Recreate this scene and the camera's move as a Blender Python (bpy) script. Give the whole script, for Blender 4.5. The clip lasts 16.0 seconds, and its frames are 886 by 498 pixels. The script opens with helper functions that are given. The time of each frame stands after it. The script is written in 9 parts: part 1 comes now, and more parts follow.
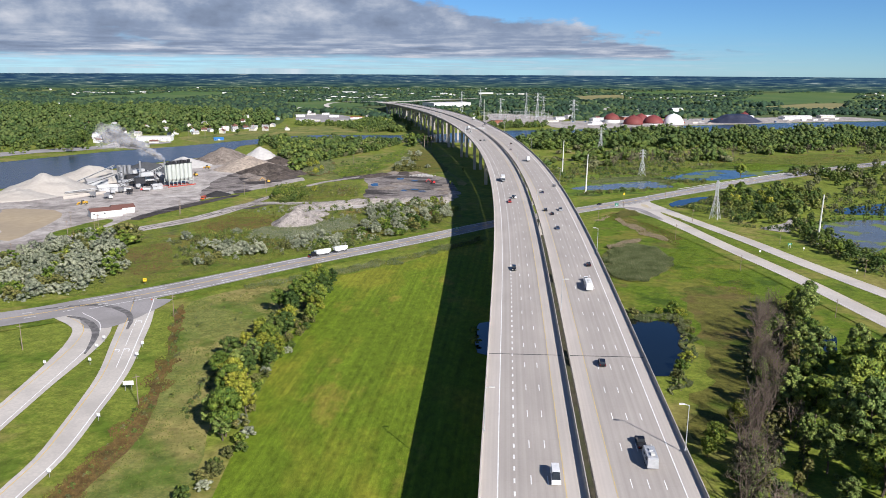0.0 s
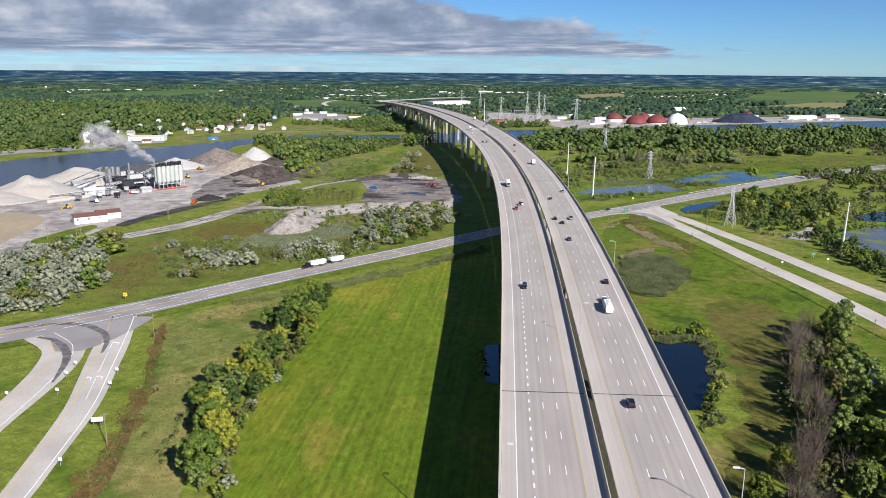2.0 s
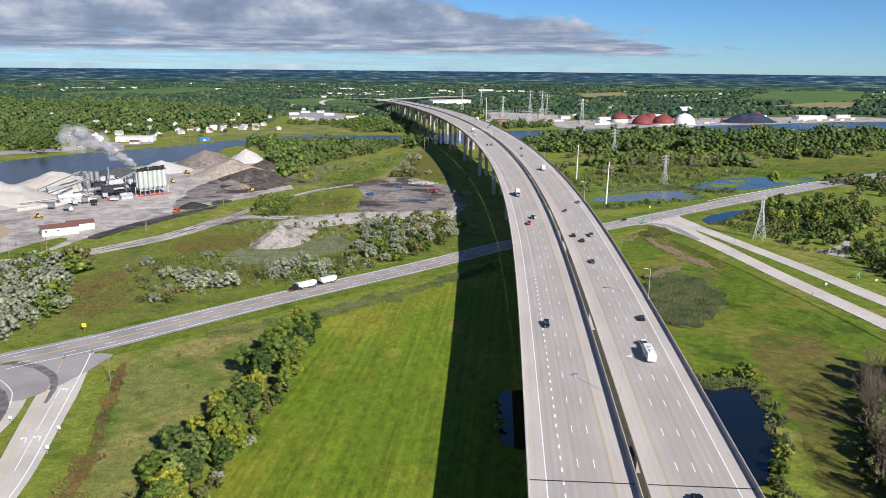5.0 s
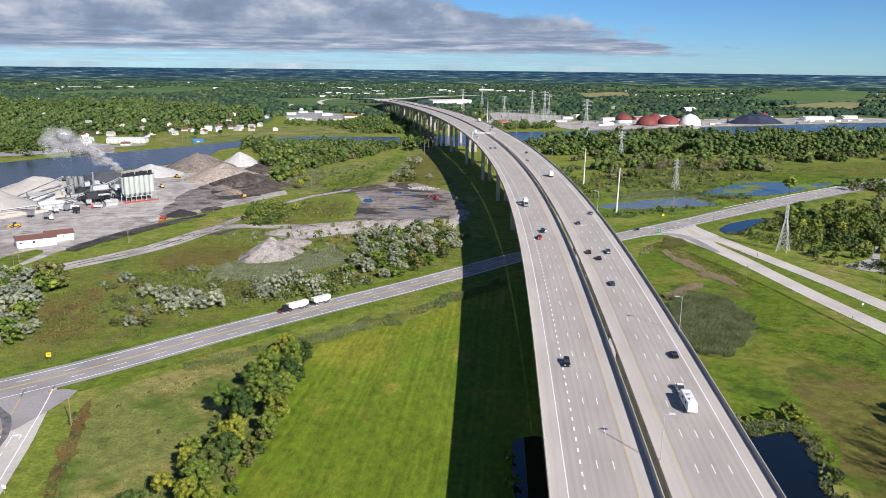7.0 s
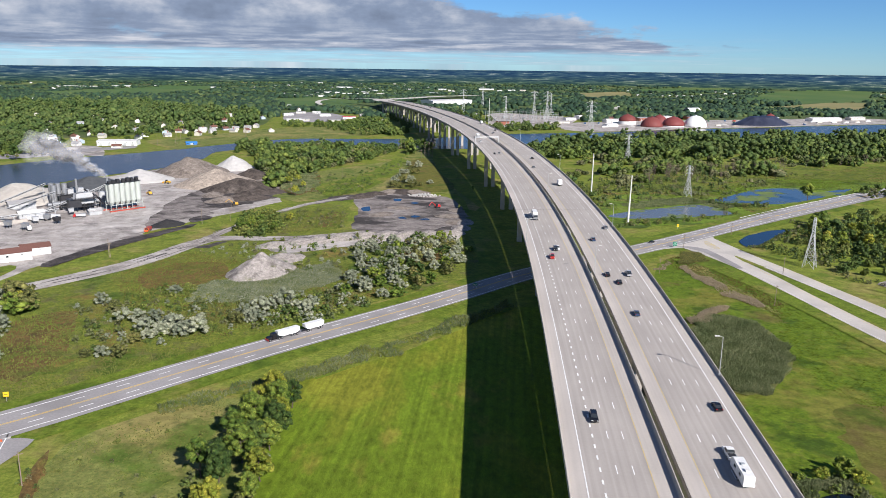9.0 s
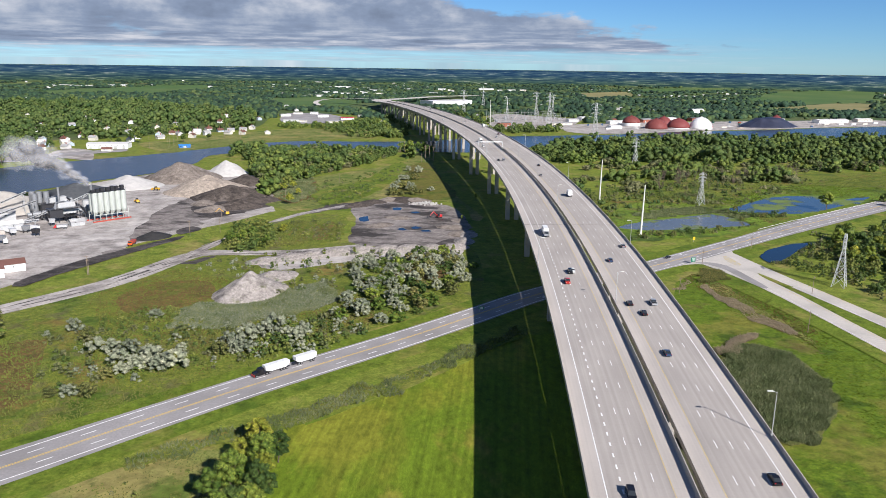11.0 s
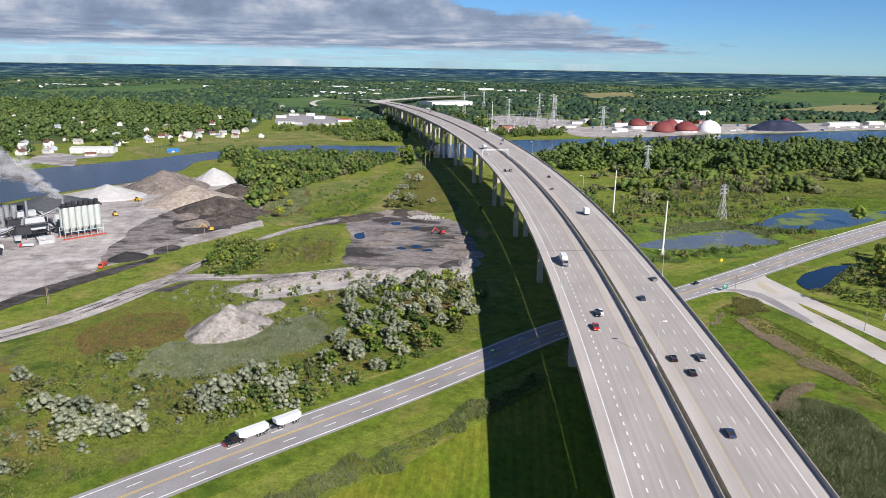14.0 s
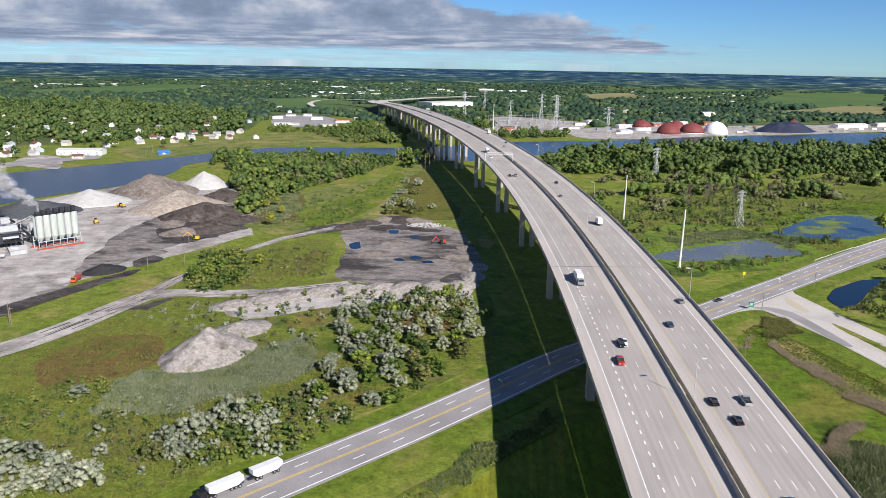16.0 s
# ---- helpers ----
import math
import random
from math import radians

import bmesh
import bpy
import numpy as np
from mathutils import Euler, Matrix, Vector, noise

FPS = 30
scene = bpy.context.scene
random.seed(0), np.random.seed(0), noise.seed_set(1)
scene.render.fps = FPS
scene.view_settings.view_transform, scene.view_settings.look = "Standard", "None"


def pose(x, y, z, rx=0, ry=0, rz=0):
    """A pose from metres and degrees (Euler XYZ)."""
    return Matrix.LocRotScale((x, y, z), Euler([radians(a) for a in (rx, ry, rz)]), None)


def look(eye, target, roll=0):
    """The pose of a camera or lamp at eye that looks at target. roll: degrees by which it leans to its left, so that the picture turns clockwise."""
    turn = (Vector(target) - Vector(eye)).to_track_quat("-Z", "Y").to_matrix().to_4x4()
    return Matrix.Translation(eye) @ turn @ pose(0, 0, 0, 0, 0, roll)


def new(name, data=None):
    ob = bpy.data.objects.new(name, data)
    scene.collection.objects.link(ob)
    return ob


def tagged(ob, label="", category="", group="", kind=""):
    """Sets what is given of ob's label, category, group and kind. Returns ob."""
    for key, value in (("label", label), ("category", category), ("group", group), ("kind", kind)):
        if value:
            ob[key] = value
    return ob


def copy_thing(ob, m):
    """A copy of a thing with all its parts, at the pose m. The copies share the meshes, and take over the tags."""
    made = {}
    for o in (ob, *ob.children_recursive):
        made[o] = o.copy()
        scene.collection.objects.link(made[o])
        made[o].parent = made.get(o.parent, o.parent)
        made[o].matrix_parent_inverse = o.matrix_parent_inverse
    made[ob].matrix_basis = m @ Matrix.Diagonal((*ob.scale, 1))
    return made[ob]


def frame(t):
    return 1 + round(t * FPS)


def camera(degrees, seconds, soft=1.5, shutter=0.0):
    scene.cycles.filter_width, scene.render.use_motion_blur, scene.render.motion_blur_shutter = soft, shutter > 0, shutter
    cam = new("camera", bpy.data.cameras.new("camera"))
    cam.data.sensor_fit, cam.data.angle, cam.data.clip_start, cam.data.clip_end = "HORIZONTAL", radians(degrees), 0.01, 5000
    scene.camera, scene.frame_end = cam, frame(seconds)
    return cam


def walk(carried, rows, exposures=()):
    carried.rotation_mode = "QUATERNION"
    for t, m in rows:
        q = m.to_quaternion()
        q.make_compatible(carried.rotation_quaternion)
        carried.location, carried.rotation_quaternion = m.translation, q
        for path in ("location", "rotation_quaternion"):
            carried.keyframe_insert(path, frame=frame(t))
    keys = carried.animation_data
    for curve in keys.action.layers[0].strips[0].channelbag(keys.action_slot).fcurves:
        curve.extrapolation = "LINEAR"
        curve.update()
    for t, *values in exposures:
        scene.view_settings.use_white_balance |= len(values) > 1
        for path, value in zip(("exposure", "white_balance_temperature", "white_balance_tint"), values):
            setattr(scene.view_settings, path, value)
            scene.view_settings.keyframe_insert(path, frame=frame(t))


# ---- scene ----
cam = camera(61.328, 16.0, soft=0.65)
PATH = [
    (0, (0.71, -11.89, 105.27), (-5.10, 960.75, -126.95), 0.317),
    (1, (-0.69, 1.24, 105.76), (-5.15, 973.54, -127.93), 0.386),
    (2, (-1.86, 15.34, 105.87), (-5.38, 987.38, -128.91), 0.440),
    (3, (-2.89, 30.13, 105.81), (-5.74, 1001.97, -129.82), 0.484),
    (4, (-3.85, 45.37, 105.74), (-6.20, 1017.05, -130.57), 0.521),
    (5, (-4.79, 60.88, 105.79), (-6.72, 1032.41, -131.12), 0.554),
    (6, (-5.75, 76.50, 106.06), (-7.26, 1047.88, -131.43), 0.586),
    (7, (-6.76, 92.09, 106.60), (-7.81, 1063.34, -131.49), 0.620),
    (8, (-7.84, 107.60, 107.43), (-8.33, 1078.68, -131.31), 0.655),
    (9, (-8.98, 122.97, 108.50), (-8.82, 1093.88, -130.92), 0.694),
    (10, (-10.16, 138.20, 109.76), (-9.25, 1108.94, -130.37), 0.737),
    (11, (-11.37, 153.32, 111.11), (-9.63, 1123.89, -129.73), 0.782),
    (12, (-12.54, 168.41, 112.39), (-9.93, 1138.82, -129.08), 0.831),
    (13, (-13.62, 183.59, 113.42), (-10.16, 1153.87, -128.55), 0.880),
    (14, (-14.53, 198.99, 113.98), (-10.33, 1169.20, -128.25), 0.928),
    (15, (-15.19, 214.82, 113.80), (-10.44, 1185.05, -128.35), 0.973),
    (16, (-15.49, 231.29, 112.59), (-10.50, 1201.66, -129.02), 1.012),
]
walk(cam, [(t, look(eye, target, roll)) for t, eye, target, roll in PATH], exposures=[(0, 0.60, 6250, 14), (16, 0.60, 6250, 14)])

# ---- world, sun, exposure ----
SUN_DIR = Vector((0.555, -0.832, 0.62)).normalized()      # towards the sun
sun_data = bpy.data.lights.new("sun", "SUN")
sun_data.energy, sun_data.angle, sun_data.color = 5.0, radians(0.55), (1.0, 0.95, 0.87)
sun = new("sun", sun_data)
sun.matrix_world = look(SUN_DIR * 600, (0, 0, 0))

world = bpy.data.worlds.new("sky")
scene.world = world
world.use_nodes = True
wn, wl = world.node_tree.nodes, world.node_tree.links
wn.clear()


def wnode(kind, **kw):
    n = wn.new(kind)
    for k, v in kw.items():
        n.inputs[k].default_value = v
    return n


def wmath(op, a, b=None, c=None):
    n = wn.new("ShaderNodeMath")
    n.operation = op
    for i, v in enumerate((a, b, c)):
        if v is None:
            continue
        if isinstance(v, (int, float)):
            n.inputs[i].default_value = v
        else:
            wl.new(v, n.inputs[i])
    return n.outputs[0]


def wstep(v, lo, hi):
    n = wn.new("ShaderNodeMapRange")
    n.interpolation_type = "SMOOTHSTEP"
    n.inputs[1].default_value, n.inputs[2].default_value = lo, hi
    wl.new(v, n.inputs[0])
    return n.outputs[0]


sky = wn.new("ShaderNodeTexSky")
sky.sky_type, sky.sun_disc = "NISHITA", False
sky.sun_elevation = math.asin(SUN_DIR.z)
sky.sun_rotation = math.atan2(SUN_DIR.x, SUN_DIR.y)
sky.altitude, sky.air_density, sky.dust_density, sky.ozone_density = 200, 0.75, 0.0, 4.0
coord = wn.new("ShaderNodeTexCoord")
split = wn.new("ShaderNodeSeparateXYZ")
wl.new(coord.outputs["Generated"], split.inputs[0])
dx, dy, dz = split.outputs
azim = wmath("ARCTAN2", dx, dy)                 # radians, to the right of +y
elev = wmath("ARCSINE", dz)
flat = wn.new("ShaderNodeCombineXYZ")
wl.new(wmath("MULTIPLY", azim, 9.0), flat.inputs[0])
wl.new(wmath("MULTIPLY", wmath("POWER", wmath("MAXIMUM", elev, 0.001), 0.6), 17.0), flat.inputs[1])


def cloud_noise(scale, detail, rough, seed):
    m = wn.new("ShaderNodeMapping")
    m.inputs["Location"].default_value = (seed, seed * 0.37, seed * 1.7)
    wl.new(flat.outputs[0], m.inputs[0])
    n = wnode("ShaderNodeTexNoise", Scale=scale, Detail=detail, Roughness=rough)
    wl.new(m.outputs[0], n.inputs["Vector"])
    return n.outputs["Fac"]


n_big, n_mid, n_fine = cloud_noise(0.8, 3, 0.5, 3.1), cloud_noise(1.3, 6, 0.58, 7.7), cloud_noise(4.2, 6, 0.6, 1.3)
puff = wn.new("ShaderNodeCombineXYZ")                                  # rounded heads of cloud
wl.new(wmath("MULTIPLY", azim, 15.0), puff.inputs[0])
wl.new(wmath("MULTIPLY", elev, 27.0), puff.inputs[1])
n_puff = wnode("ShaderNodeTexNoise", Scale=0.9, Detail=8, Roughness=0.56)
wl.new(puff.outputs[0], n_puff.inputs["Vector"])
n_puff = n_puff.outputs["Fac"]
layer = wn.new("ShaderNodeCombineXYZ")                                 # long flat layers, thinner towards the horizon
wl.new(wmath("MULTIPLY", azim, 11.0), layer.inputs[0])
wl.new(wmath("MULTIPLY", wmath("POWER", wmath("MAXIMUM", elev, 0.001), 0.5), 52.0), layer.inputs[1])
n_layer = wnode("ShaderNodeTexNoise", Scale=1.0, Detail=5, Roughness=0.55)
wl.new(layer.outputs[0], n_layer.inputs["Vector"])
n_layer = n_layer.outputs["Fac"]
# a bank of cloud ahead and to the left, thinning out to the right
top = wmath("SUBTRACT", wmath("MULTIPLY_ADD", azim, -0.206, 0.088), elev)
top = wmath("ADD", top, wmath("MULTIPLY_ADD", n_mid, 0.075, -0.0375))
top = wmath("ADD", top, wmath("MULTIPLY_ADD", n_puff, 0.07, -0.035))
low = wmath("ADD", elev, wmath("MULTIPLY_ADD", n_layer, 0.016, -0.008))
body = wmath("MULTIPLY", wstep(top, -0.004, 0.012), wstep(low, 0.011, 0.020))
holes = wstep(wmath("ADD", wmath("MULTIPLY", n_mid, 0.6), wmath("MULTIPLY", n_big, 0.5)), 0.28, 0.42)
cover = wmath("MULTIPLY", body, wmath("MULTIPLY_ADD", holes, 0.45, 0.55))
# faint streaks of haze between the bank and the horizon
veil = wmath("MULTIPLY", wstep(n_layer, 0.28, 0.80), wmath("SUBTRACT", 1.0, wstep(elev, 0.02, 0.05)))
veil = wmath("MULTIPLY", veil, wmath("SUBTRACT", 1.0, wstep(azim, -0.05, 0.55)))
cover = wmath("MAXIMUM", cover, wmath("MULTIPLY", veil, 0.8))
aloft = wstep(elev, 0.022, 0.062)                                       # billows above, flat layers below
billow = wmath("ADD", wmath("MULTIPLY", n_puff, 0.86), wmath("MULTIPLY", n_mid, 0.24))
flats = wmath("ADD", wmath("MULTIPLY", n_fine, 0.30), wmath("MULTIPLY", n_layer, 0.84))
shade = wmath("ADD", wmath("MULTIPLY", billow, aloft), wmath("MULTIPLY", flats, wmath("SUBTRACT", 1.0, aloft)))
ramp = wn.new("ShaderNodeValToRGB")
ramp.color_ramp.elements[0].position, ramp.color_ramp.elements[0].color = 0.40, (0.27, 0.34, 0.46, 1)
ramp.color_ramp.elements[1].position, ramp.color_ramp.elements[1].color = 0.76, (0.90, 0.93, 0.97, 1)
for at, tone in ((0.53, (0.36, 0.45, 0.60, 1)), (0.61, (0.52, 0.60, 0.72, 1))):
    e = ramp.color_ramp.elements.new(at)
    e.color = tone
wl.new(shade, ramp.inputs[0])
bg_sky, bg_cloud = wnode("ShaderNodeBackground", Strength=0.055), wnode("ShaderNodeBackground", Strength=0.50)
tint = wn.new("ShaderNodeVectorMath")
tint.operation = "MULTIPLY"
tint.inputs[1].default_value = (0.63, 0.93, 1.17)
wl.new(sky.outputs[0], tint.inputs[0])
wl.new(tint.outputs[0], bg_sky.inputs[0])
wl.new(ramp.outputs[0], bg_cloud.inputs[0])
mixed, wout = wn.new("ShaderNodeMixShader"), wn.new("ShaderNodeOutputWorld")
wl.new(cover, mixed.inputs[0])
wl.new(bg_sky.outputs[0], mixed.inputs[1])
wl.new(bg_cloud.outputs[0], mixed.inputs[2])
wl.new(mixed.outputs[0], wout.inputs[0])

# ---- materials ----
def material(name, c1, c2, scale=0.3, rough=0.85, c3=None, scale3=0.02, amount3=0.6, bump=0.0, bump_scale=None,
             metal=0.0, vary=0.0, island=0.0, detail=6, spec=None, stretch=(1, 1, 1), lo=0.35, hi=0.65):
    """Two colours mixed by a grain, a third one in larger stains, relief, and a difference from thing to thing."""
    m = bpy.data.materials.new(name)
    m.use_nodes = True
    nt, bsdf = m.node_tree, m.node_tree.nodes["Principled BSDF"]
    n, l = nt.nodes, nt.links
    geo, tc = n.new("ShaderNodeNewGeometry"), n.new("ShaderNodeTexCoord")
    mp = n.new("ShaderNodeMapping")
    mp.inputs["Scale"].default_value = stretch
    l.new(tc.outputs["Object"], mp.inputs[0])

    def noise_fac(s, d=detail):
        t = n.new("ShaderNodeTexNoise")
        t.inputs["Scale"].default_value, t.inputs["Detail"].default_value = s, d
        l.new(mp.outputs[0], t.inputs["Vector"])
        return t.outputs["Fac"]

    def span(v, a, b):
        r = n.new("ShaderNodeMapRange")
        r.inputs[1].default_value, r.inputs[2].default_value = a, b
        l.new(v, r.inputs[0])
        return r.outputs[0]

    def mix(f, a, b):
        x = n.new("ShaderNodeMix")
        x.data_type = "RGBA"
        if isinstance(f, float):
            x.inputs[0].default_value = f
        else:
            l.new(f, x.inputs[0])
        for sock, v in ((x.inputs[6], a), (x.inputs[7], b)):
            if isinstance(v, tuple):
                sock.default_value = (*v, 1)
            else:
                l.new(v, sock)
        return x.outputs[2]

    col = mix(span(noise_fac(scale), lo, hi), c1, c2)
    if c3:
        f = span(noise_fac(scale3, 4), 0.42, 0.66)
        g = n.new("ShaderNodeMath")
        g.operation = "MULTIPLY"
        g.inputs[1].default_value = amount3
        l.new(f, g.inputs[0])
        col = mix(g.outputs[0], col, c3)
    for amount, socket in ((vary, "obj"), (island, "isl")):
        if amount:
            src = n.new("ShaderNodeObjectInfo").outputs["Random"] if socket == "obj" else geo.outputs["Random Per Island"]
            hs = n.new("ShaderNodeHueSaturation")
            l.new(span(src, 0, 1), hs.inputs["Fac"])
            hs.inputs["Fac"].default_value = 1
            l.remove(hs.inputs["Fac"].links[0])
            v = n.new("ShaderNodeMapRange")
            v.inputs[3].default_value, v.inputs[4].default_value = 1 - amount, 1 + amount
            l.new(src, v.inputs[0])
            l.new(v.outputs[0], hs.inputs["Value"])
            h = n.new("ShaderNodeMapRange")
            h.inputs[3].default_value, h.inputs[4].default_value = 0.5 + 0.05 * amount, 0.5 - 0.07 * amount
            l.new(src, h.inputs[0])
            l.new(h.outputs[0], hs.inputs["Hue"])
            l.new(col, hs.inputs["Color"])
            col = hs.outputs[0]
    l.new(col, bsdf.inputs["Base Color"])
    bsdf.inputs["Roughness"].default_value, bsdf.inputs["Metallic"].default_value = rough, metal
    bsdf.inputs["Specular IOR Level"].default_value = spec if spec is not None else (0.5 if rough < 0.6 else 0.2)
    if bump:
        b = n.new("ShaderNodeBump")
        b.inputs["Strength"].default_value, b.inputs["Distance"].default_value = 1.0, bump
        l.new(noise_fac(bump_scale or scale), b.inputs["Height"])
        l.new(b.outputs[0], bsdf.inputs["Normal"])
    return m


def plain(name, c, rough=0.5, metal=0.0, vary=0.08):
    return material(name, c, tuple(v * 0.86 for v in c), 1.7, rough, metal=metal, vary=vary)


def turf(name, c1, c2, patches, bump=0.3, grain=0.9, lump=0.25, rough=0.9, stretch=(1, 1, 1)):
    """Grass or herbs: two tones in a fine grain, lumps of light and dark growth, and patches of other plants: (colour, scale, share, amount)."""
    m = bpy.data.materials.new(name)
    m.use_nodes = True
    n, l, bsdf = m.node_tree.nodes, m.node_tree.links, m.node_tree.nodes["Principled BSDF"]
    tc, mp = n.new("ShaderNodeTexCoord"), n.new("ShaderNodeMapping")
    mp.inputs["Scale"].default_value = stretch
    l.new(tc.outputs["Object"], mp.inputs[0])

    def nz(scale, detail, rough_, shift=0.0):
        mv, t = n.new("ShaderNodeMapping"), n.new("ShaderNodeTexNoise")
        mv.inputs["Location"].default_value = (shift * 37.0, shift * 61.0, shift * 11.0)
        l.new(mp.outputs[0], mv.inputs[0])
        l.new(mv.outputs[0], t.inputs["Vector"])
        t.inputs["Scale"].default_value, t.inputs["Detail"].default_value, t.inputs["Roughness"].default_value = scale, detail, rough_
        return t.outputs["Fac"]

    def span(v, a, b, c=0.0, d=1.0):
        r = n.new("ShaderNodeMapRange")
        for i, q in enumerate((a, b, c, d)):
            r.inputs[i + 1].default_value = q
        l.new(v, r.inputs[0])
        return r.outputs[0]

    def mix(f, a, b):
        x = n.new("ShaderNodeMix")
        x.data_type = "RGBA"
        l.new(f, x.inputs[0])
        for sock, v in ((x.inputs[6], a), (x.inputs[7], b)):
            if isinstance(v, tuple):
                sock.default_value = (*v, 1)
            else:
                l.new(v, sock)
        return x.outputs[2]

    fine = nz(grain, 8, 0.66)
    col = mix(span(fine, 0.38, 0.62), c1, c2)
    for k, (c, scale, share, amount) in enumerate(patches):
        f = nz(scale, 9, 0.60, 1.0 + k)
        col = mix(span(f, 0.66 - 0.32 * share, 0.76 - 0.32 * share, 0.0, amount), col, c)
    hs = n.new("ShaderNodeHueSaturation")
    l.new(span(nz(lump, 7, 0.68, 9.0), 0.33, 0.67, 0.66, 1.30), hs.inputs["Value"])
    l.new(col, hs.inputs["Color"])
    l.new(hs.outputs[0], bsdf.inputs["Base Color"])
    bsdf.inputs["Roughness"].default_value, bsdf.inputs["Specular IOR Level"].default_value = rough, 0.15
    b = n.new("ShaderNodeBump")
    b.inputs["Strength"].default_value, b.inputs["Distance"].default_value = 1.0, bump
    l.new(nz(grain * 1.3, 5, 0.6, 5.0), b.inputs["Height"])
    l.new(b.outputs[0], bsdf.inputs["Normal"])
    return m


GRASS = turf("meadow_grass", (0.115, 0.157, 0.018), (0.202, 0.230, 0.036), [((0.248, 0.213, 0.067), 0.030, 0.44, 0.8), ((0.081, 0.134, 0.012), 0.05, 0.38, 0.8)], 0.16)
HILL = turf("rank_hill_grass", (0.070, 0.121, 0.008), (0.128, 0.180, 0.014), [((0.176, 0.172, 0.032), 0.035, 0.44, 0.85), ((0.046, 0.084, 0.009), 0.07, 0.36, 0.85), ((0.150, 0.110, 0.040), 0.05, 0.24, 0.7)], 0.4, 0.6)
LUSH = turf("lush_grass", (0.088, 0.134, 0.012), (0.150, 0.192, 0.022), [((0.215, 0.195, 0.050), 0.035, 0.44, 0.8), ((0.062, 0.108, 0.010), 0.07, 0.36, 0.75)], 0.16)
DRY = turf("dry_meadow", (0.122, 0.151, 0.037), (0.206, 0.211, 0.059), [((0.278, 0.232, 0.081), 0.025, 0.48, 0.8), ((0.078, 0.130, 0.017), 0.04, 0.42, 0.85), ((0.061, 0.092, 0.019), 0.16, 0.22, 0.7)], 0.16)
HERB = turf("rough_herbs", (0.091, 0.134, 0.017), (0.194, 0.206, 0.034), [((0.065, 0.108, 0.014), 0.05, 0.45, 0.9), ((0.214, 0.130, 0.046), 0.035, 0.30, 0.75), ((0.136, 0.126, 0.054), 0.09, 0.38, 0.75)], 0.5, 0.8, 0.35)
REDHERB = turf("reddish_weeds", (0.120, 0.075, 0.030), (0.165, 0.115, 0.040), [((0.095, 0.115, 0.022), 0.07, 0.45, 0.85), ((0.075, 0.060, 0.025), 0.12, 0.35, 0.8)], 0.5, 0.8, 0.4)
STRAW = turf("straw_grass", (0.104, 0.104, 0.019), (0.152, 0.144, 0.032), [((0.128, 0.096, 0.034), 0.04, 0.40, 0.8), ((0.068, 0.104, 0.011), 0.05, 0.42, 0.85)], 0.2)
LIME = turf("duckweed_margin", (0.150, 0.220, 0.024), (0.115, 0.180, 0.020), [((0.055, 0.090, 0.020), 0.045, 0.45, 0.9), ((0.180, 0.165, 0.060), 0.03, 0.32, 0.7)], 0.25, 0.5)
GRAVEL = turf("pale_gravel", (0.335, 0.305, 0.280), (0.445, 0.405, 0.370), [((0.235, 0.210, 0.190), 0.030, 0.42, 0.85), ((0.150, 0.132, 0.120), 0.07, 0.26, 0.8), ((0.50, 0.465, 0.43), 0.022, 0.36, 0.7)], 0.08, 0.9, 0.10)
DIRTY = turf("dark_dirt_pad", (0.185, 0.162, 0.148), (0.290, 0.258, 0.235), [((0.045, 0.040, 0.037), 0.045, 0.56, 0.95), ((0.105, 0.090, 0.082), 0.09, 0.40, 0.85), ((0.350, 0.315, 0.285), 0.028, 0.30, 0.8)], 0.25, 0.7, 0.30, stretch=(0.6, 1.0, 1.0))
ASPHALT = material("worn_asphalt", (0.292, 0.275, 0.270), (0.347, 0.328, 0.319), 1.5, 0.9, c3=(0.209, 0.198, 0.187), scale3=0.05, bump=0.01, bump_scale=8)
RAMP = material("pale_concrete_road", (0.565, 0.520, 0.463), (0.486, 0.452, 0.407), 1.2, 0.9, c3=(0.384, 0.356, 0.322), scale3=0.06, bump=0.01, bump_scale=6)
WHITE_LINE = material("white_road_paint", (0.82, 0.82, 0.80), (0.68, 0.68, 0.66), 0.9, 0.7)
YELLOW_LINE = material("yellow_road_paint", (0.68, 0.46, 0.10), (0.58, 0.42, 0.14), 0.9, 0.7)
FADED_LINE = material("faded_yellow_paint", (0.60, 0.46, 0.20), (0.50, 0.42, 0.26), 0.9, 0.7)
CONCRETE = material("bridge_concrete", (0.40, 0.37, 0.33), (0.34, 0.315, 0.285), 0.35, 0.85, c3=(0.27, 0.25, 0.22), scale3=0.06, amount3=0.5, bump=0.01, bump_scale=3)
PARAPET = material("parapet_concrete", (0.46, 0.42, 0.37), (0.40, 0.37, 0.33), 0.5, 0.85, c3=(0.33, 0.30, 0.27), scale3=0.12, amount3=0.5)
JOINT = plain("dark_joint_rubber", (0.045, 0.045, 0.048), 0.7)
DARKMETAL = plain("dark_steel", (0.06, 0.06, 0.065), 0.45, 0.6)
GALV = plain("galvanised_steel", (0.52, 0.53, 0.53), 0.5, 0.35)
PALEPOLE = plain("pale_painted_steel", (0.66, 0.65, 0.61), 0.5)
WOODPOLE = plain("weathered_timber_pole", (0.24, 0.19, 0.145), 0.85)
WHITE = plain("white_cladding", (0.78, 0.78, 0.76), 0.55)
REDROOF = plain("rust_red_membrane", (0.195, 0.055, 0.050), 0.6)
RED = plain("red_paint", (0.50, 0.03, 0.025), 0.4)
NAVY = material("black_tarpaulin", (0.022, 0.026, 0.045), (0.04, 0.045, 0.07), 0.05, 0.4, vary=0.05)
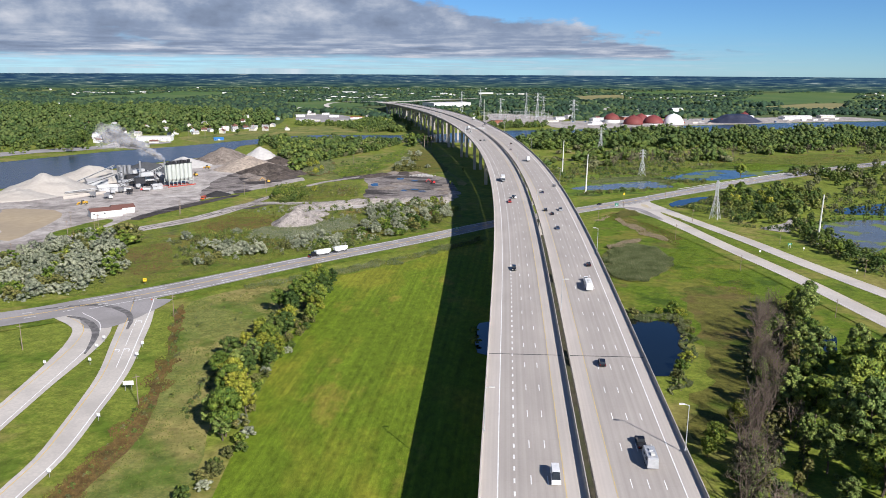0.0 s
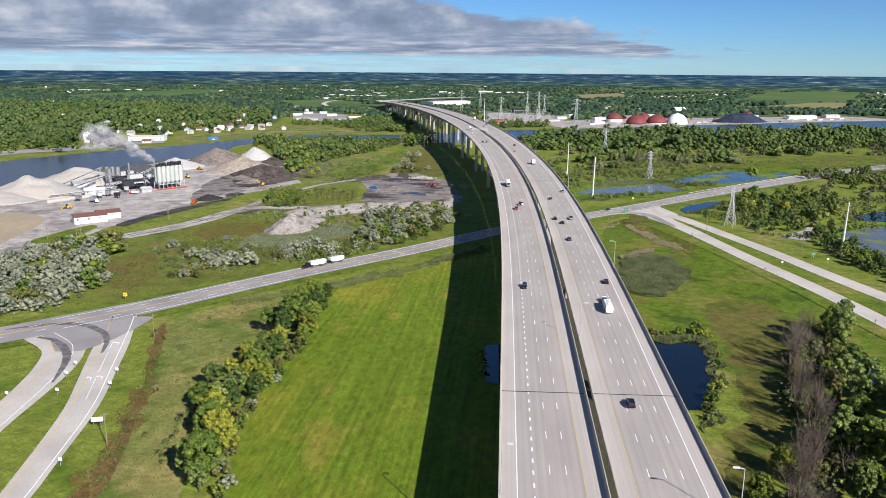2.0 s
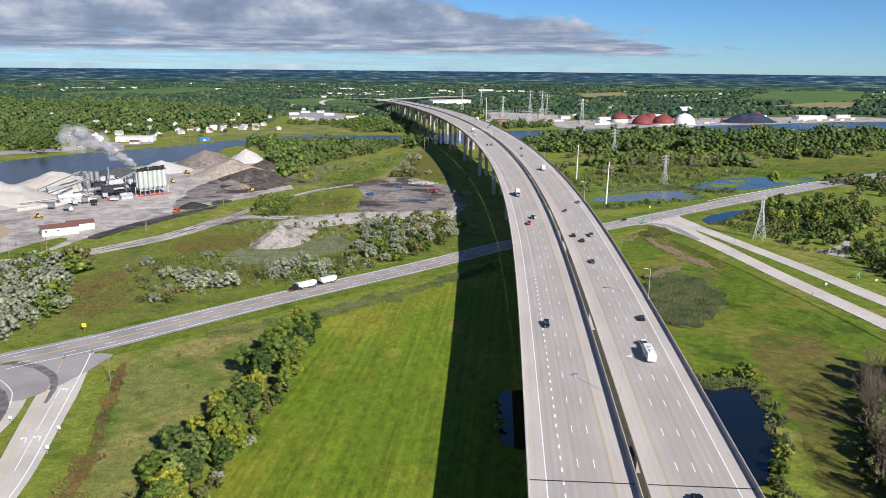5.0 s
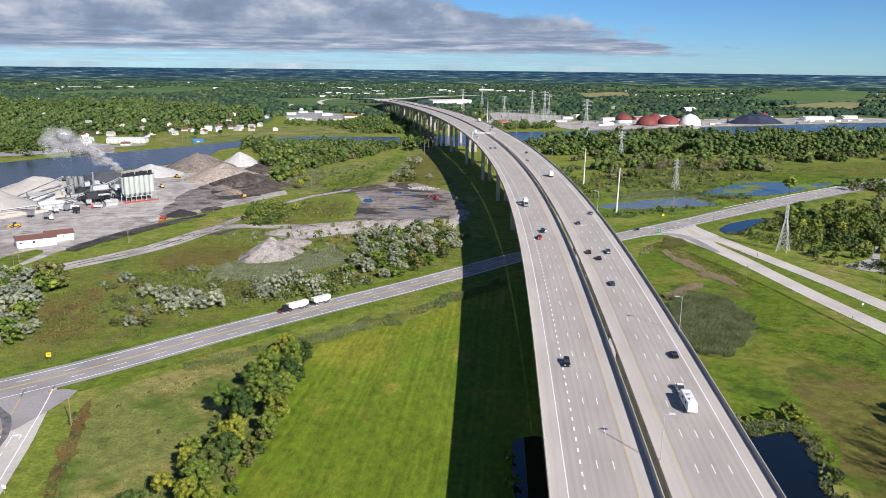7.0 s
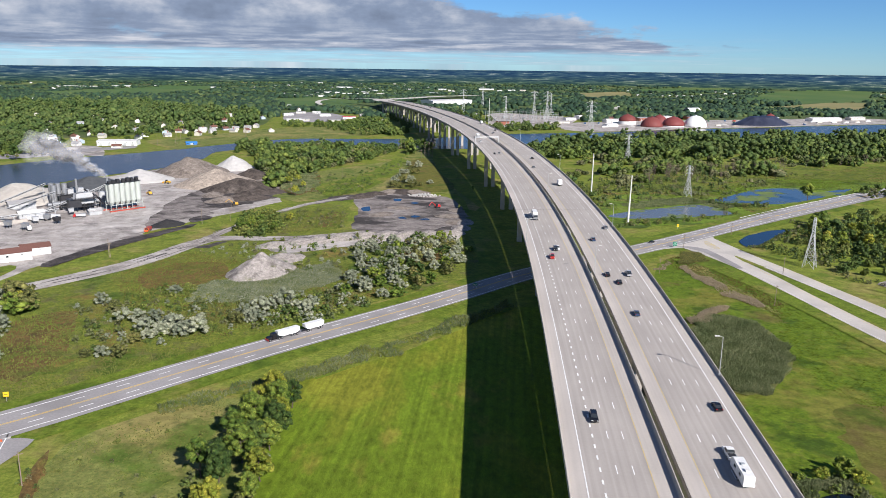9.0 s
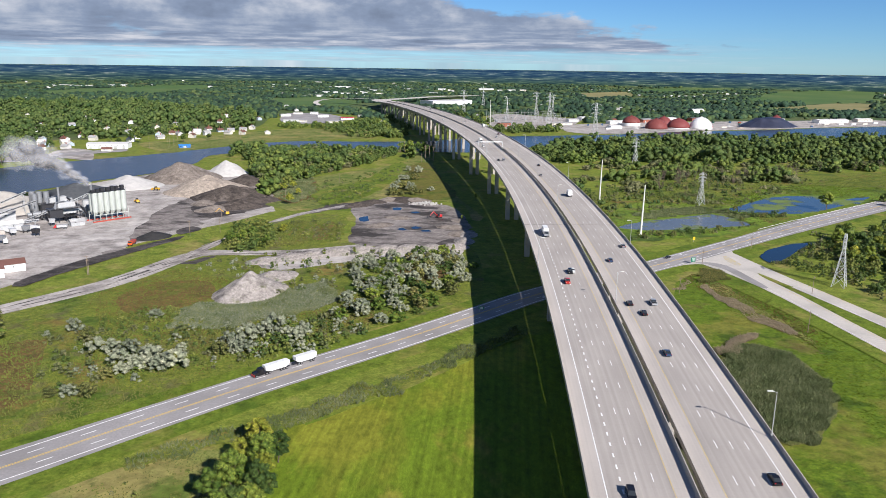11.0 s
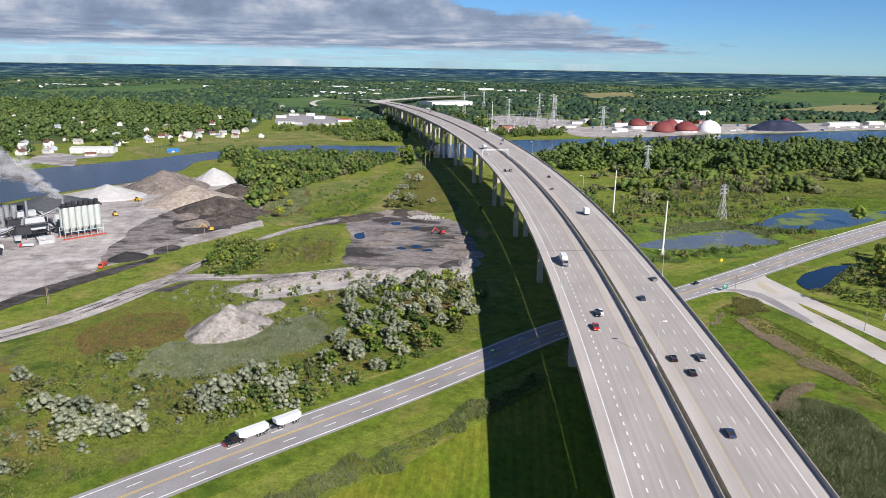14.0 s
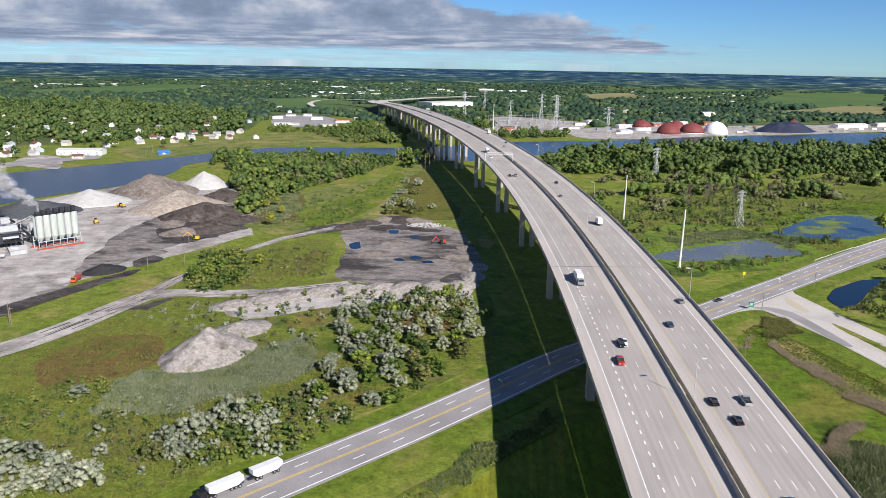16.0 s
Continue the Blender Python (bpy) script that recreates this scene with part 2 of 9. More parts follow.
BARK = material("bark", (0.13, 0.105, 0.08), (0.08, 0.065, 0.05), 1.5, 0.95, vary=0.2)
DEADWOOD = material("grey_dead_branches", (0.165, 0.130, 0.100), (0.105, 0.083, 0.064), 1.5, 0.95, vary=0.15)
# the blue haze of distance is mixed into this leaf colour
LEAF_FAR_HAZED = material("far_woods", (0.018, 0.042, 0.029), (0.033, 0.064, 0.033), 0.25, 0.85, island=0.40, bump=0.8, bump_scale=0.5)
FAR_MID = material("far_green_woods", (0.031, 0.063, 0.030), (0.055, 0.092, 0.037), 0.25, 0.85, island=0.40, bump=0.8, bump_scale=0.5)
FAR_LIGHT = material("far_light_woods", (0.050, 0.085, 0.030), (0.080, 0.112, 0.038), 0.25, 0.85, island=0.35, bump=0.8, bump_scale=0.5)
def leafy(m, scale=1.1, depth=0.7, dark=0.42, light=1.5):
    """Breaks a canopy into sprays of leaves: fine light and gap shade painted in, with relief."""
    n, l, bsdf = m.node_tree.nodes, m.node_tree.links, m.node_tree.nodes["Principled BSDF"]
    src = bsdf.inputs["Base Color"].links[0].from_socket
    tc, nz, mr, hs, b = (n.new("ShaderNode" + k) for k in ("TexCoord", "TexNoise", "MapRange", "HueSaturation", "Bump"))
    nz.inputs["Scale"].default_value, nz.inputs["Detail"].default_value, nz.inputs["Roughness"].default_value = scale, 4, 0.65
    for i, v in enumerate((0.34, 0.66, dark, light)):
        mr.inputs[i + 1].default_value = v
    b.inputs["Strength"].default_value, b.inputs["Distance"].default_value = 1.0, depth
    l.new(tc.outputs["Object"], nz.inputs["Vector"])
    l.new(nz.outputs["Fac"], mr.inputs[0])
    l.new(mr.outputs[0], hs.inputs["Value"])
    l.new(src, hs.inputs["Color"])
    l.new(hs.outputs[0], bsdf.inputs["Base Color"])
    l.new(nz.outputs["Fac"], b.inputs["Height"])
    l.new(b.outputs[0], bsdf.inputs["Normal"])
    return m


LEAF = leafy(material("green_leaves", (0.078, 0.137, 0.018), (0.152, 0.209, 0.032), 0.5, 0.6, vary=0.30, island=0.42), 2.4, 0.35)
LEAF_PALE = leafy(material("pale_green_leaves", (0.106, 0.169, 0.037), (0.188, 0.250, 0.062), 0.5, 0.6, vary=0.25, island=0.40), 2.4, 0.35)
LEAF_DARK = leafy(material("dark_green_leaves", (0.041, 0.081, 0.017), (0.082, 0.127, 0.025), 0.5, 0.6, vary=0.28, island=0.42), 2.4, 0.35)
LEAF_YELLOW = leafy(material("yellow_green_leaves", (0.145, 0.192, 0.020), (0.244, 0.256, 0.033), 0.5, 0.6, vary=0.22, island=0.35), 2.4, 0.35)
LEAF_SILVER = leafy(material("silver_green_leaves", (0.165, 0.190, 0.120), (0.285, 0.300, 0.212), 0.5, 0.6, vary=0.25, island=0.18), 2.4, 0.2, 0.68, 1.28)
LEAF_OLIVE = leafy(material("olive_scrub_leaves", (0.094, 0.114, 0.031), (0.171, 0.165, 0.050), 0.5, 0.7, vary=0.25, island=0.4), 2.4, 0.35)
CANOPY = leafy(material("wood_canopy", (0.059, 0.105, 0.021), (0.154, 0.196, 0.040), 0.09, 0.7, c3=(0.059, 0.097, 0.028), scale3=0.03, island=0.22, detail=4))
CANOPY_DARK = leafy(material("dark_wood_canopy", (0.037, 0.073, 0.020), (0.081, 0.125, 0.030), 0.11, 0.7, c3=(0.137, 0.163, 0.048), scale3=0.04, amount3=0.5, island=0.22, detail=4))
CANOPY_LIGHT = leafy(material("light_wood_canopy", (0.107, 0.146, 0.027), (0.188, 0.201, 0.049), 0.11, 0.7, island=0.22, detail=4))
CANOPY_OLIVE = leafy(material("shrub_canopy", (0.086, 0.109, 0.037), (0.190, 0.178, 0.092), 0.09, 0.75, c3=(0.069, 0.103, 0.025), scale3=0.03, island=0.25, detail=4))
TUFT = material("herb_tuft_leaves", (0.076, 0.116, 0.018), (0.140, 0.165, 0.030), 0.12, 0.8, c3=(0.13, 0.105, 0.04), scale3=0.04, island=0.2, detail=3)
REED = material("reed_stalks", (0.082, 0.112, 0.042), (0.165, 0.185, 0.088), 0.12, 0.85, island=0.3)
REED_DRY = material("dry_reed_stalks", (0.34, 0.28, 0.19), (0.24, 0.20, 0.13), 0.4, 0.85, island=0.25)


def water(name, c, rough, ripple, scale):
    m = material(name, c, tuple(v * 0.8 for v in c), 0.02, rough, spec=0.5)
    nt = m.node_tree
    tc, t, b = (nt.nodes.new(k) for k in ("ShaderNodeTexCoord", "ShaderNodeTexNoise", "ShaderNodeBump"))
    t.inputs["Scale"].default_value, t.inputs["Detail"].default_value = scale, 4
    b.inputs["Strength"].default_value, b.inputs["Distance"].default_value = 1.0, ripple
    nt.links.new(tc.outputs["Object"], t.inputs["Vector"])
    nt.links.new(t.outputs["Fac"], b.inputs["Height"])
    nt.links.new(b.outputs[0], nt.nodes["Principled BSDF"].inputs["Normal"])
    return m


RIVER = water("river_water", (0.040, 0.047, 0.056), 0.24, 0.06, 0.35)
POND = water("still_pond_water", (0.005, 0.008, 0.010), 0.03, 0.006, 0.6)
MARSH = water("marsh_water", (0.13, 0.135, 0.125), 0.22, 0.02, 0.5)
SKYPOOL = water("open_marsh_water", (0.045, 0.060, 0.070), 0.12, 0.02, 0.5)


def weedy(m, scale, lo, hi):
    """Floating green weed in rafts over a water."""
    n, l = m.node_tree.nodes, m.node_tree.links
    bsdf = n["Principled BSDF"]
    src = bsdf.inputs["Base Color"].links[0].from_socket
    tc, nz, mr, mx, rg = (n.new("ShaderNode" + k) for k in ("TexCoord", "TexNoise", "MapRange", "Mix", "MapRange"))
    nz.inputs["Scale"].default_value, nz.inputs["Detail"].default_value, nz.inputs["Roughness"].default_value = scale, 7, 0.62
    mr.inputs[1].default_value, mr.inputs[2].default_value = lo, hi
    rg.inputs[3].default_value, rg.inputs[4].default_value = bsdf.inputs["Roughness"].default_value, 0.8
    mx.data_type = "RGBA"
    mx.inputs[7].default_value = (0.135, 0.185, 0.040, 1)
    l.new(tc.outputs["Object"], nz.inputs["Vector"])
    l.new(nz.outputs["Fac"], mr.inputs[0])
    l.new(mr.outputs[0], mx.inputs[0])
    l.new(mr.outputs[0], rg.inputs[0])
    l.new(src, mx.inputs[6])
    l.new(mx.outputs[2], bsdf.inputs["Base Color"])
    l.new(rg.outputs[0], bsdf.inputs["Roughness"])


weedy(MARSH, 0.05, 0.53, 0.60)
weedy(SKYPOOL, 0.035, 0.50, 0.58)


def deck_material():
    """Concrete carriageway in lanes: wheel tracks along, slab joints across (u: metres across, v: metres along)."""
    m = bpy.data.materials.new("carriageway_concrete")
    m.use_nodes = True
    n, l = m.node_tree.nodes, m.node_tree.links
    bsdf, uv, sp = n["Principled BSDF"], n.new("ShaderNodeUVMap"), n.new("ShaderNodeSeparateXYZ")
    uv.uv_map = "metres"
    l.new(uv.outputs[0], sp.inputs[0])

    def ma(op, a, b=None):
        x = n.new("ShaderNodeMath")
        x.operation = op
        for i, v in enumerate((a, b)):
            if isinstance(v, (int, float)):
                x.inputs[i].default_value = v
            elif v is not None:
                l.new(v, x.inputs[i])
        return x.outputs[0]

    def nz(sx, sy, detail):
        mp, t = n.new("ShaderNodeMapping"), n.new("ShaderNodeTexNoise")
        mp.inputs["Scale"].default_value = (sx, sy, 1)
        t.inputs["Scale"].default_value, t.inputs["Detail"].default_value = 1.0, detail
        l.new(uv.outputs[0], mp.inputs[0])
        l.new(mp.outputs[0], t.inputs["Vector"])
        return t.outputs["Fac"]

    track = ma("SINE", ma("MULTIPLY", sp.outputs[0], 2 * math.pi / 1.775))
    streak = ma("MULTIPLY", ma("SUBTRACT", nz(1.4, 0.006, 4), 0.5), 0.30)
    blotch = ma("MULTIPLY", ma("SUBTRACT", nz(0.10, 0.035, 5), 0.5), 0.42)
    grain = ma("MULTIPLY", ma("SUBTRACT", nz(1.5, 1.5, 4), 0.5), 0.10)
    seam = ma("LESS_THAN", ma("FRACT", ma("DIVIDE", sp.outputs[1], 9.1)), 0.012)
    lanes = ma("MULTIPLY", ma("LESS_THAN", sp.outputs[0], 14.4), ma("GREATER_THAN", sp.outputs[0], 0.0))
    v = ma("ADD", ma("ADD", streak, blotch), grain)
    v = ma("ADD", v, ma("MULTIPLY", lanes, ma("ADD", ma("MULTIPLY", track, 0.03), -0.17)))
    v = ma("SUBTRACT", v, ma("MULTIPLY", seam, 0.05))
    v = ma("ADD", v, 1.03)
    mx = n.new("ShaderNodeVectorMath")
    mx.operation = "SCALE"
    mx.inputs[0].default_value = (0.435, 0.395, 0.355)
    l.new(v, mx.inputs["Scale"])
    l.new(mx.outputs[0], bsdf.inputs["Base Color"])
    bsdf.inputs["Roughness"].default_value, bsdf.inputs["Specular IOR Level"].default_value = 0.85, 0.25
    return m


DECK = deck_material()


def field_material():
    """Mown hay field: straight narrow swaths along the bridge, yellowish where it is dry."""
    m = turf("mown_field", (0.091, 0.150, 0.008), (0.151, 0.205, 0.015), [((0.221, 0.222, 0.023), 0.020, 0.50, 0.8), ((0.273, 0.217, 0.039), 0.045, 0.26, 0.65)], 0.12, 3.2, 0.55, stretch=(1.0, 0.5, 1.0))
    n, l = m.node_tree.nodes, m.node_tree.links
    bsdf = n["Principled BSDF"]
    src = bsdf.inputs["Base Color"].links[0].from_socket
    tc, mp, st, wv, hs, mr = (n.new("ShaderNode" + k) for k in ("TexCoord", "Mapping", "Mapping", "TexNoise", "HueSaturation", "MapRange"))
    mp.inputs["Rotation"].default_value = (0, 0, radians(5.5))
    st.inputs["Scale"].default_value = (0.62, 0.010, 1.0)
    l.new(tc.outputs["Object"], mp.inputs[0])
    l.new(mp.outputs[0], st.inputs[0])
    l.new(st.outputs[0], wv.inputs["Vector"])
    wv.inputs["Scale"].default_value, wv.inputs["Detail"].default_value = 1.0, 3
    mr.inputs[1].default_value, mr.inputs[2].default_value = 0.34, 0.66
    mr.inputs[3].default_value, mr.inputs[4].default_value = 0.80, 1.14
    l.new(wv.outputs["Fac"], mr.inputs[0])
    l.new(mr.outputs[0], hs.inputs["Value"])
    l.new(src, hs.inputs["Color"])
    l.new(hs.outputs[0], bsdf.inputs["Base Color"])
    return m


FIELD = field_material()

# ---- geometry helpers ----
from mathutils import geometry as mgeo

def thing(name, loc=(0, 0, 0), label="", category="", group="", kind="", rz=0.0, scale=1.0):
    ob = new(name)
    ob.matrix_basis = Matrix.LocRotScale(loc, Euler((0, 0, rz)), (scale,) * 3)
    return tagged(ob, label, category, group, kind)


class Geo:
    """Vertices and faces gathered for one mesh."""

    def __init__(self):
        self.v, self.f = [], []

    def add(self, v, f):
        b = len(self.v)
        self.v.extend(tuple(p) for p in v)
        self.f.extend(tuple(b + i for i in q) for q in f)
        return self

    def box(self, x, y, z, sx, sy, sz, rz=0.0, taper=1.0):
        """A box that stands on z, its top narrowed by taper."""
        c, s, v = math.cos(rz), math.sin(rz), []
        for k, h in ((1.0, 0), (taper, sz)):
            for a, b in ((-1, -1), (1, -1), (1, 1), (-1, 1)):
                px, py = a * sx / 2 * k, b * sy / 2 * k
                v.append((x + px * c - py * s, y + px * s + py * c, z + h))
        return self.add(v, [(3, 2, 1, 0), (4, 5, 6, 7), (0, 1, 5, 4), (1, 2, 6, 5), (2, 3, 7, 6), (3, 0, 4, 7)])

    def rod(self, p, q, r0, r1=None, n=8):
        """A round bar from p to q."""
        p, q, r1 = Vector(p), Vector(q), r0 if r1 is None else r1
        d = (q - p).normalized()
        a = d.orthogonal().normalized()
        b = d.cross(a)
        v = [o + (a * math.cos(2 * math.pi * i / n) + b * math.sin(2 * math.pi * i / n)) * r for o, r in ((p, r0), (q, r1)) for i in range(n)]
        f = [(i, (i + 1) % n, n + (i + 1) % n, n + i) for i in range(n)] + [tuple(range(n - 1, -1, -1)), tuple(range(n, 2 * n))]
        return self.add(v, f)

    def tube(self, pts, r, n=4):
        """One bar through several points."""
        v = []
        for p in pts:
            v += [(p[0] + r * math.cos(2 * math.pi * i / n), p[1] + r * math.sin(2 * math.pi * i / n), p[2]) for i in range(n)]
        f = [(k * n + i, k * n + (i + 1) % n, (k + 1) * n + (i + 1) % n, (k + 1) * n + i) for k in range(len(pts) - 1) for i in range(n)]
        return self.add(v, f + [tuple(range(n - 1, -1, -1)), tuple(range((len(pts) - 1) * n, len(pts) * n))])

    def prism(self, profile, axis_pts):
        """A closed profile of (y, z) swept straight between two x values."""
        n = len(profile)
        v = [(x, y, z) for x in axis_pts for y, z in profile]
        f = [(i, (i + 1) % n, n + (i + 1) % n, n + i) for i in range(n)] + [tuple(range(n - 1, -1, -1)), tuple(range(n, 2 * n))]
        return self.add(v, f)

    def lathe(self, rings, n=20, x=0.0, y=0.0):
        """Rings of (radius, z) round an upright axis."""
        v = [(x + r * math.cos(2 * math.pi * i / n), y + r * math.sin(2 * math.pi * i / n), z) for r, z in rings for i in range(n)]
        f = [(k * n + i, k * n + (i + 1) % n, (k + 1) * n + (i + 1) % n, (k + 1) * n + i) for k in range(len(rings) - 1) for i in range(n)]
        return self.add(v, f + [tuple(range(n - 1, -1, -1)), tuple(range((len(rings) - 1) * n, len(rings) * n))])

    def mesh(self, name, mat, smooth=False):
        me = bpy.data.meshes.new(name)
        me.from_pydata(self.v, [], self.f)
        me.materials.append(mat)
        if smooth:
            me.polygons.foreach_set("use_smooth", [True] * len(me.polygons))
        me.update()
        return me


def part(name, geo, mat, parent=None, label="", smooth=False, loc=None, kind=""):
    ob = new(name, geo if isinstance(geo, bpy.types.Mesh) else geo.mesh(name, mat, smooth))
    ob.parent = parent
    if loc:
        ob.location = loc
    return tagged(ob, label, kind=kind)


RIM = 4940.0


def ground_z(x, y):
    """Flat land that climbs gently beyond three kilometres."""
    r = math.hypot(x, y + 10)
    return 80.0 * ((r - 3000) / (RIM - 3000)) ** 2 if r > 3000 else 0.0


def inside(p, poly):
    x, y, r = p[0], p[1], False
    for (x0, y0), (x1, y1) in zip(poly, poly[1:] + poly[:1]):
        if (y0 > y) != (y1 > y) and x < (x1 - x0) * (y - y0) / (y1 - y0) + x0:
            r = not r
    return r


def smooth_closed(poly, step, wobble, rng):
    """The outline of a patch of ground, rounded and uneven."""
    out, n = [], len(poly)
    for i in range(n):
        p0, p1, p2, p3 = (Vector((*poly[(i + k) % n], 0)) for k in (-1, 0, 1, 2))
        m = max(2, int((p2 - p1).length / step))
        for k in range(m):
            t = k / m
            c = 0.5 * (2 * p1 + (p2 - p0) * t + (2 * p0 - 5 * p1 + 4 * p2 - p3) * t * t + (3 * p1 - p0 - 3 * p2 + p3) * t**3)
            lin = p1.lerp(p2, t)
            c = lin.lerp(c, 0.7)
            w = noise.noise_vector(c * (0.35 / step)) * wobble + noise.noise_vector(c * (1.1 / step)) * wobble * 0.5
            out.append((c.x + w.x, c.y + w.y))
    return out


LEVEL = [0.02]


def patch(name, poly, mat, label, step=8.0, wobble=2.0, z=None, kind="structure", category="ground"):
    """A piece of ground cover, a few centimetres above what it lies on."""
    LEVEL[0] += 0.004
    z = LEVEL[0] if z is None else z
    pts = smooth_closed(poly, step, wobble, random)
    n = len(pts)
    co, _, tris, _, _, _ = mgeo.delaunay_2d_cdt([Vector(p) for p in pts], [(i, (i + 1) % n) for i in range(n)], [], 1, 1e-4)
    me = bpy.data.meshes.new(name)
    me.from_pydata([(p.x, p.y, z + ground_z(p.x, p.y)) for p in co], [], [tuple(t) for t in tris])
    me.update()
    if me.polygons and me.polygons[0].normal.z < 0:
        me.flip_normals()
    me.materials.append(mat)
    return tagged(new(name, me), label, category, kind=kind)


def spline(knots, step=6.0):
    """Points along a smooth curve through the knots, with their headings."""
    ks = [Vector((*k, 0)) if len(k) == 2 else Vector(k) for k in knots]
    ks = [2 * ks[0] - ks[1]] + ks + [2 * ks[-1] - ks[-2]]
    pts = []
    for p0, p1, p2, p3 in zip(ks, ks[1:], ks[2:], ks[3:]):
        m = max(1, int((p2 - p1).length / step))
        for k in range(m):
            t = k / m
            pts.append(0.5 * (2 * p1 + (p2 - p0) * t + (2 * p0 - 5 * p1 + 4 * p2 - p3) * t * t + (3 * p1 - p0 - 3 * p2 + p3) * t**3))
    pts.append(ks[-2])
    return pts


def strip_mesh(name, rows, mat, uvs=None):
    """A band of quads between rows of points, all of one length."""
    n = len(rows[0])
    me = bpy.data.meshes.new(name)
    me.from_pydata([tuple(p) for r in rows for p in r], [], [(i * n + k, i * n + k + 1, (i + 1) * n + k + 1, (i + 1) * n + k) for i in range(len(rows) - 1) for k in range(n - 1)])
    if uvs:
        lay = me.uv_layers.new(name="metres")
        flatuv = [u for r in uvs for u in r]
        for lp in me.loops:
            lay.data[lp.index].uv = flatuv[lp.vertex_index]
    me.materials.append(mat)
    me.update()
    return me


class Road:
    """A road laid along a curve; marks lie on it by metres along and across."""

    def __init__(self, name, knots, widths, mat, label, z):
        self.p, self.z = spline(knots), z
        self.n = []
        for i in range(len(self.p)):
            d = (self.p[min(i + 1, len(self.p) - 1)] - self.p[max(i - 1, 0)])
            self.n.append(Vector((d.y, -d.x, 0)).normalized())
        self.s = [0.0]
        for a, b in zip(self.p, self.p[1:]):
            self.s.append(self.s[-1] + (b - a).length)
        ks = np.linspace(0, self.s[-1], len(widths))
        self.w = [float(np.interp(s, ks, [w if isinstance(w, (int, float)) else w[0] for w in widths])) for s in self.s]
        rows = [[p - n * w / 2 + Vector((0, 0, z)), p + n * w / 2 + Vector((0, 0, z))] for p, n, w in zip(self.p, self.n, self.w)]
        self.ob = tagged(new(name, strip_mesh(name, rows, mat)), label, "road", kind="structure")

    def at(self, s, off, dz=0.03):
        i = min(max(int(np.searchsorted(self.s, s)) - 1, 0), len(self.p) - 2)
        t = (s - self.s[i]) / max(self.s[i + 1] - self.s[i], 1e-6)
        return self.p[i].lerp(self.p[i + 1], t) + self.n[i].lerp(self.n[i + 1], t) * off + Vector((0, 0, self.z + dz))

    def heading(self, s):
        d = self.at(s + 1, 0) - self.at(s - 1, 0)
        return math.atan2(-d.x, d.y)

    def line(self, name, off, mat, width=0.2, dash=None, gap=None, s0=0.0, s1=None, label=""):
        """A painted line; off is metres to the right, or a function of metres along."""
        s1, g, s = s1 or self.s[-1], Geo(), s0
        fo = off if callable(off) else (lambda q: off)
        while s < s1:
            e = min(s + (dash or 4.0), s1)
            g.add([self.at(s, fo(s) - width / 2), self.at(s, fo(s) + width / 2), self.at(e, fo(e) + width / 2), self.at(e, fo(e) - width / 2)], [(0, 1, 2, 3)])
            s = e + (gap or 0.0)
        return part(name, g, mat, self.ob, label)

# ---- ground ----
def build_ground():
    g, rings = Geo(), [0, 150, 400, 800, 1300, 1840, 1862, 2500, 3000, 3200, 3400, 3600, 3800, 4000, 4200, 4400, 4600, 4800, RIM]
    n = 96
    g.v = [(r * math.cos(2 * math.pi * i / n), r * math.sin(2 * math.pi * i / n) - 10, 0) for r in rings for i in range(n)]
    g.v = [(x, y, ground_z(x, y) - (1.4 if math.hypot(x, y + 10) > 1850 else 0.0)) for x, y, _ in g.v]
    g.f = [(k * n + i, k * n + (i + 1) % n, (k + 1) * n + (i + 1) % n, (k + 1) * n + i)[::-1] for k in range(1, len(rings) - 1) for i in range(n)]
    g.f.append(tuple(n + i for i in range(n)))
    ob = part("ground", g, GRASS)
    ob.data.flip_normals() if ob.data.polygons[0].normal.z < 0 else None
    tagged(ob, "flat green grassland with weedy and yellowish stretches", "ground", kind="structure")


build_ground()

# mown field between the tree row and the bridge, shaded strip included
patch("mown_field", [(-58, 40), (-58, 157), (-60, 190), (-63, 248), (-62, 313), (-59, 372)] + [(-53.5, 368.3), (-43.2, 377.7), (-29.0, 391.0), (-13.1, 407.0), (-0.9, 420.6)] + [(24, 452), (78, 440), (70, 300), (60, 150), (50, 40)], FIELD, "freshly mown bright green hay field", 10, 1.0)
patch("hill_meadow", [(113.0, 533.6), (157.1, 558.0), (157.1, 484.9), (172.7, 382.5), (183.5, 283.7)] + [(150, 240), (105, 262), (80, 330), (86, 420)], HILL, "lush green grass embankment", 12, 2)
patch("rough_bank", [(126.7, 539.8), (136.5, 554.1), (142.3, 549.0), (138.3, 514.8), (142.6, 488.1), (146.0, 458.5), (142.9, 444.1), (137.2, 463.2), (131.8, 489.4), (126.3, 510.5)], DRY, "rough brown herbs along the bank", 6, 3)
patch("rough_slope", [(122.5, 350.4), (150.7, 345.6), (146, 306), (115.9, 247.2), (84.6, 190.8), (72.6, 190.3), (84.6, 222), (104.3, 275.1)], STRAW, "rough yellowish grass beside the wood", 5, 7)
patch("old_meadow", [(-66, 160), (-74, 222), (-66, 262), (-62, 300), (-60, 345), (-88, 352), (-118, 318), (-104, 250), (-95, 205), (-92, 150)], DRY, "faded rough meadow beside the tree row", 10, 2)
patch("verge", [(-92, 120), (-95, 209), (-103, 247), (-122, 311), (-132, 312), (-118, 255), (-109, 200), (-104, 150)], GRASS, "mown roadside verge", 10, 1)
patch("weedy_ditch", [(-94, 120), (-90, 179), (-93, 209), (-100.5, 247), (-118, 311), (-121, 311), (-103.5, 247), (-97, 209), (-97, 179), (-104, 120)], REDHERB, "ditch overgrown with reddish weeds", 8, 2)
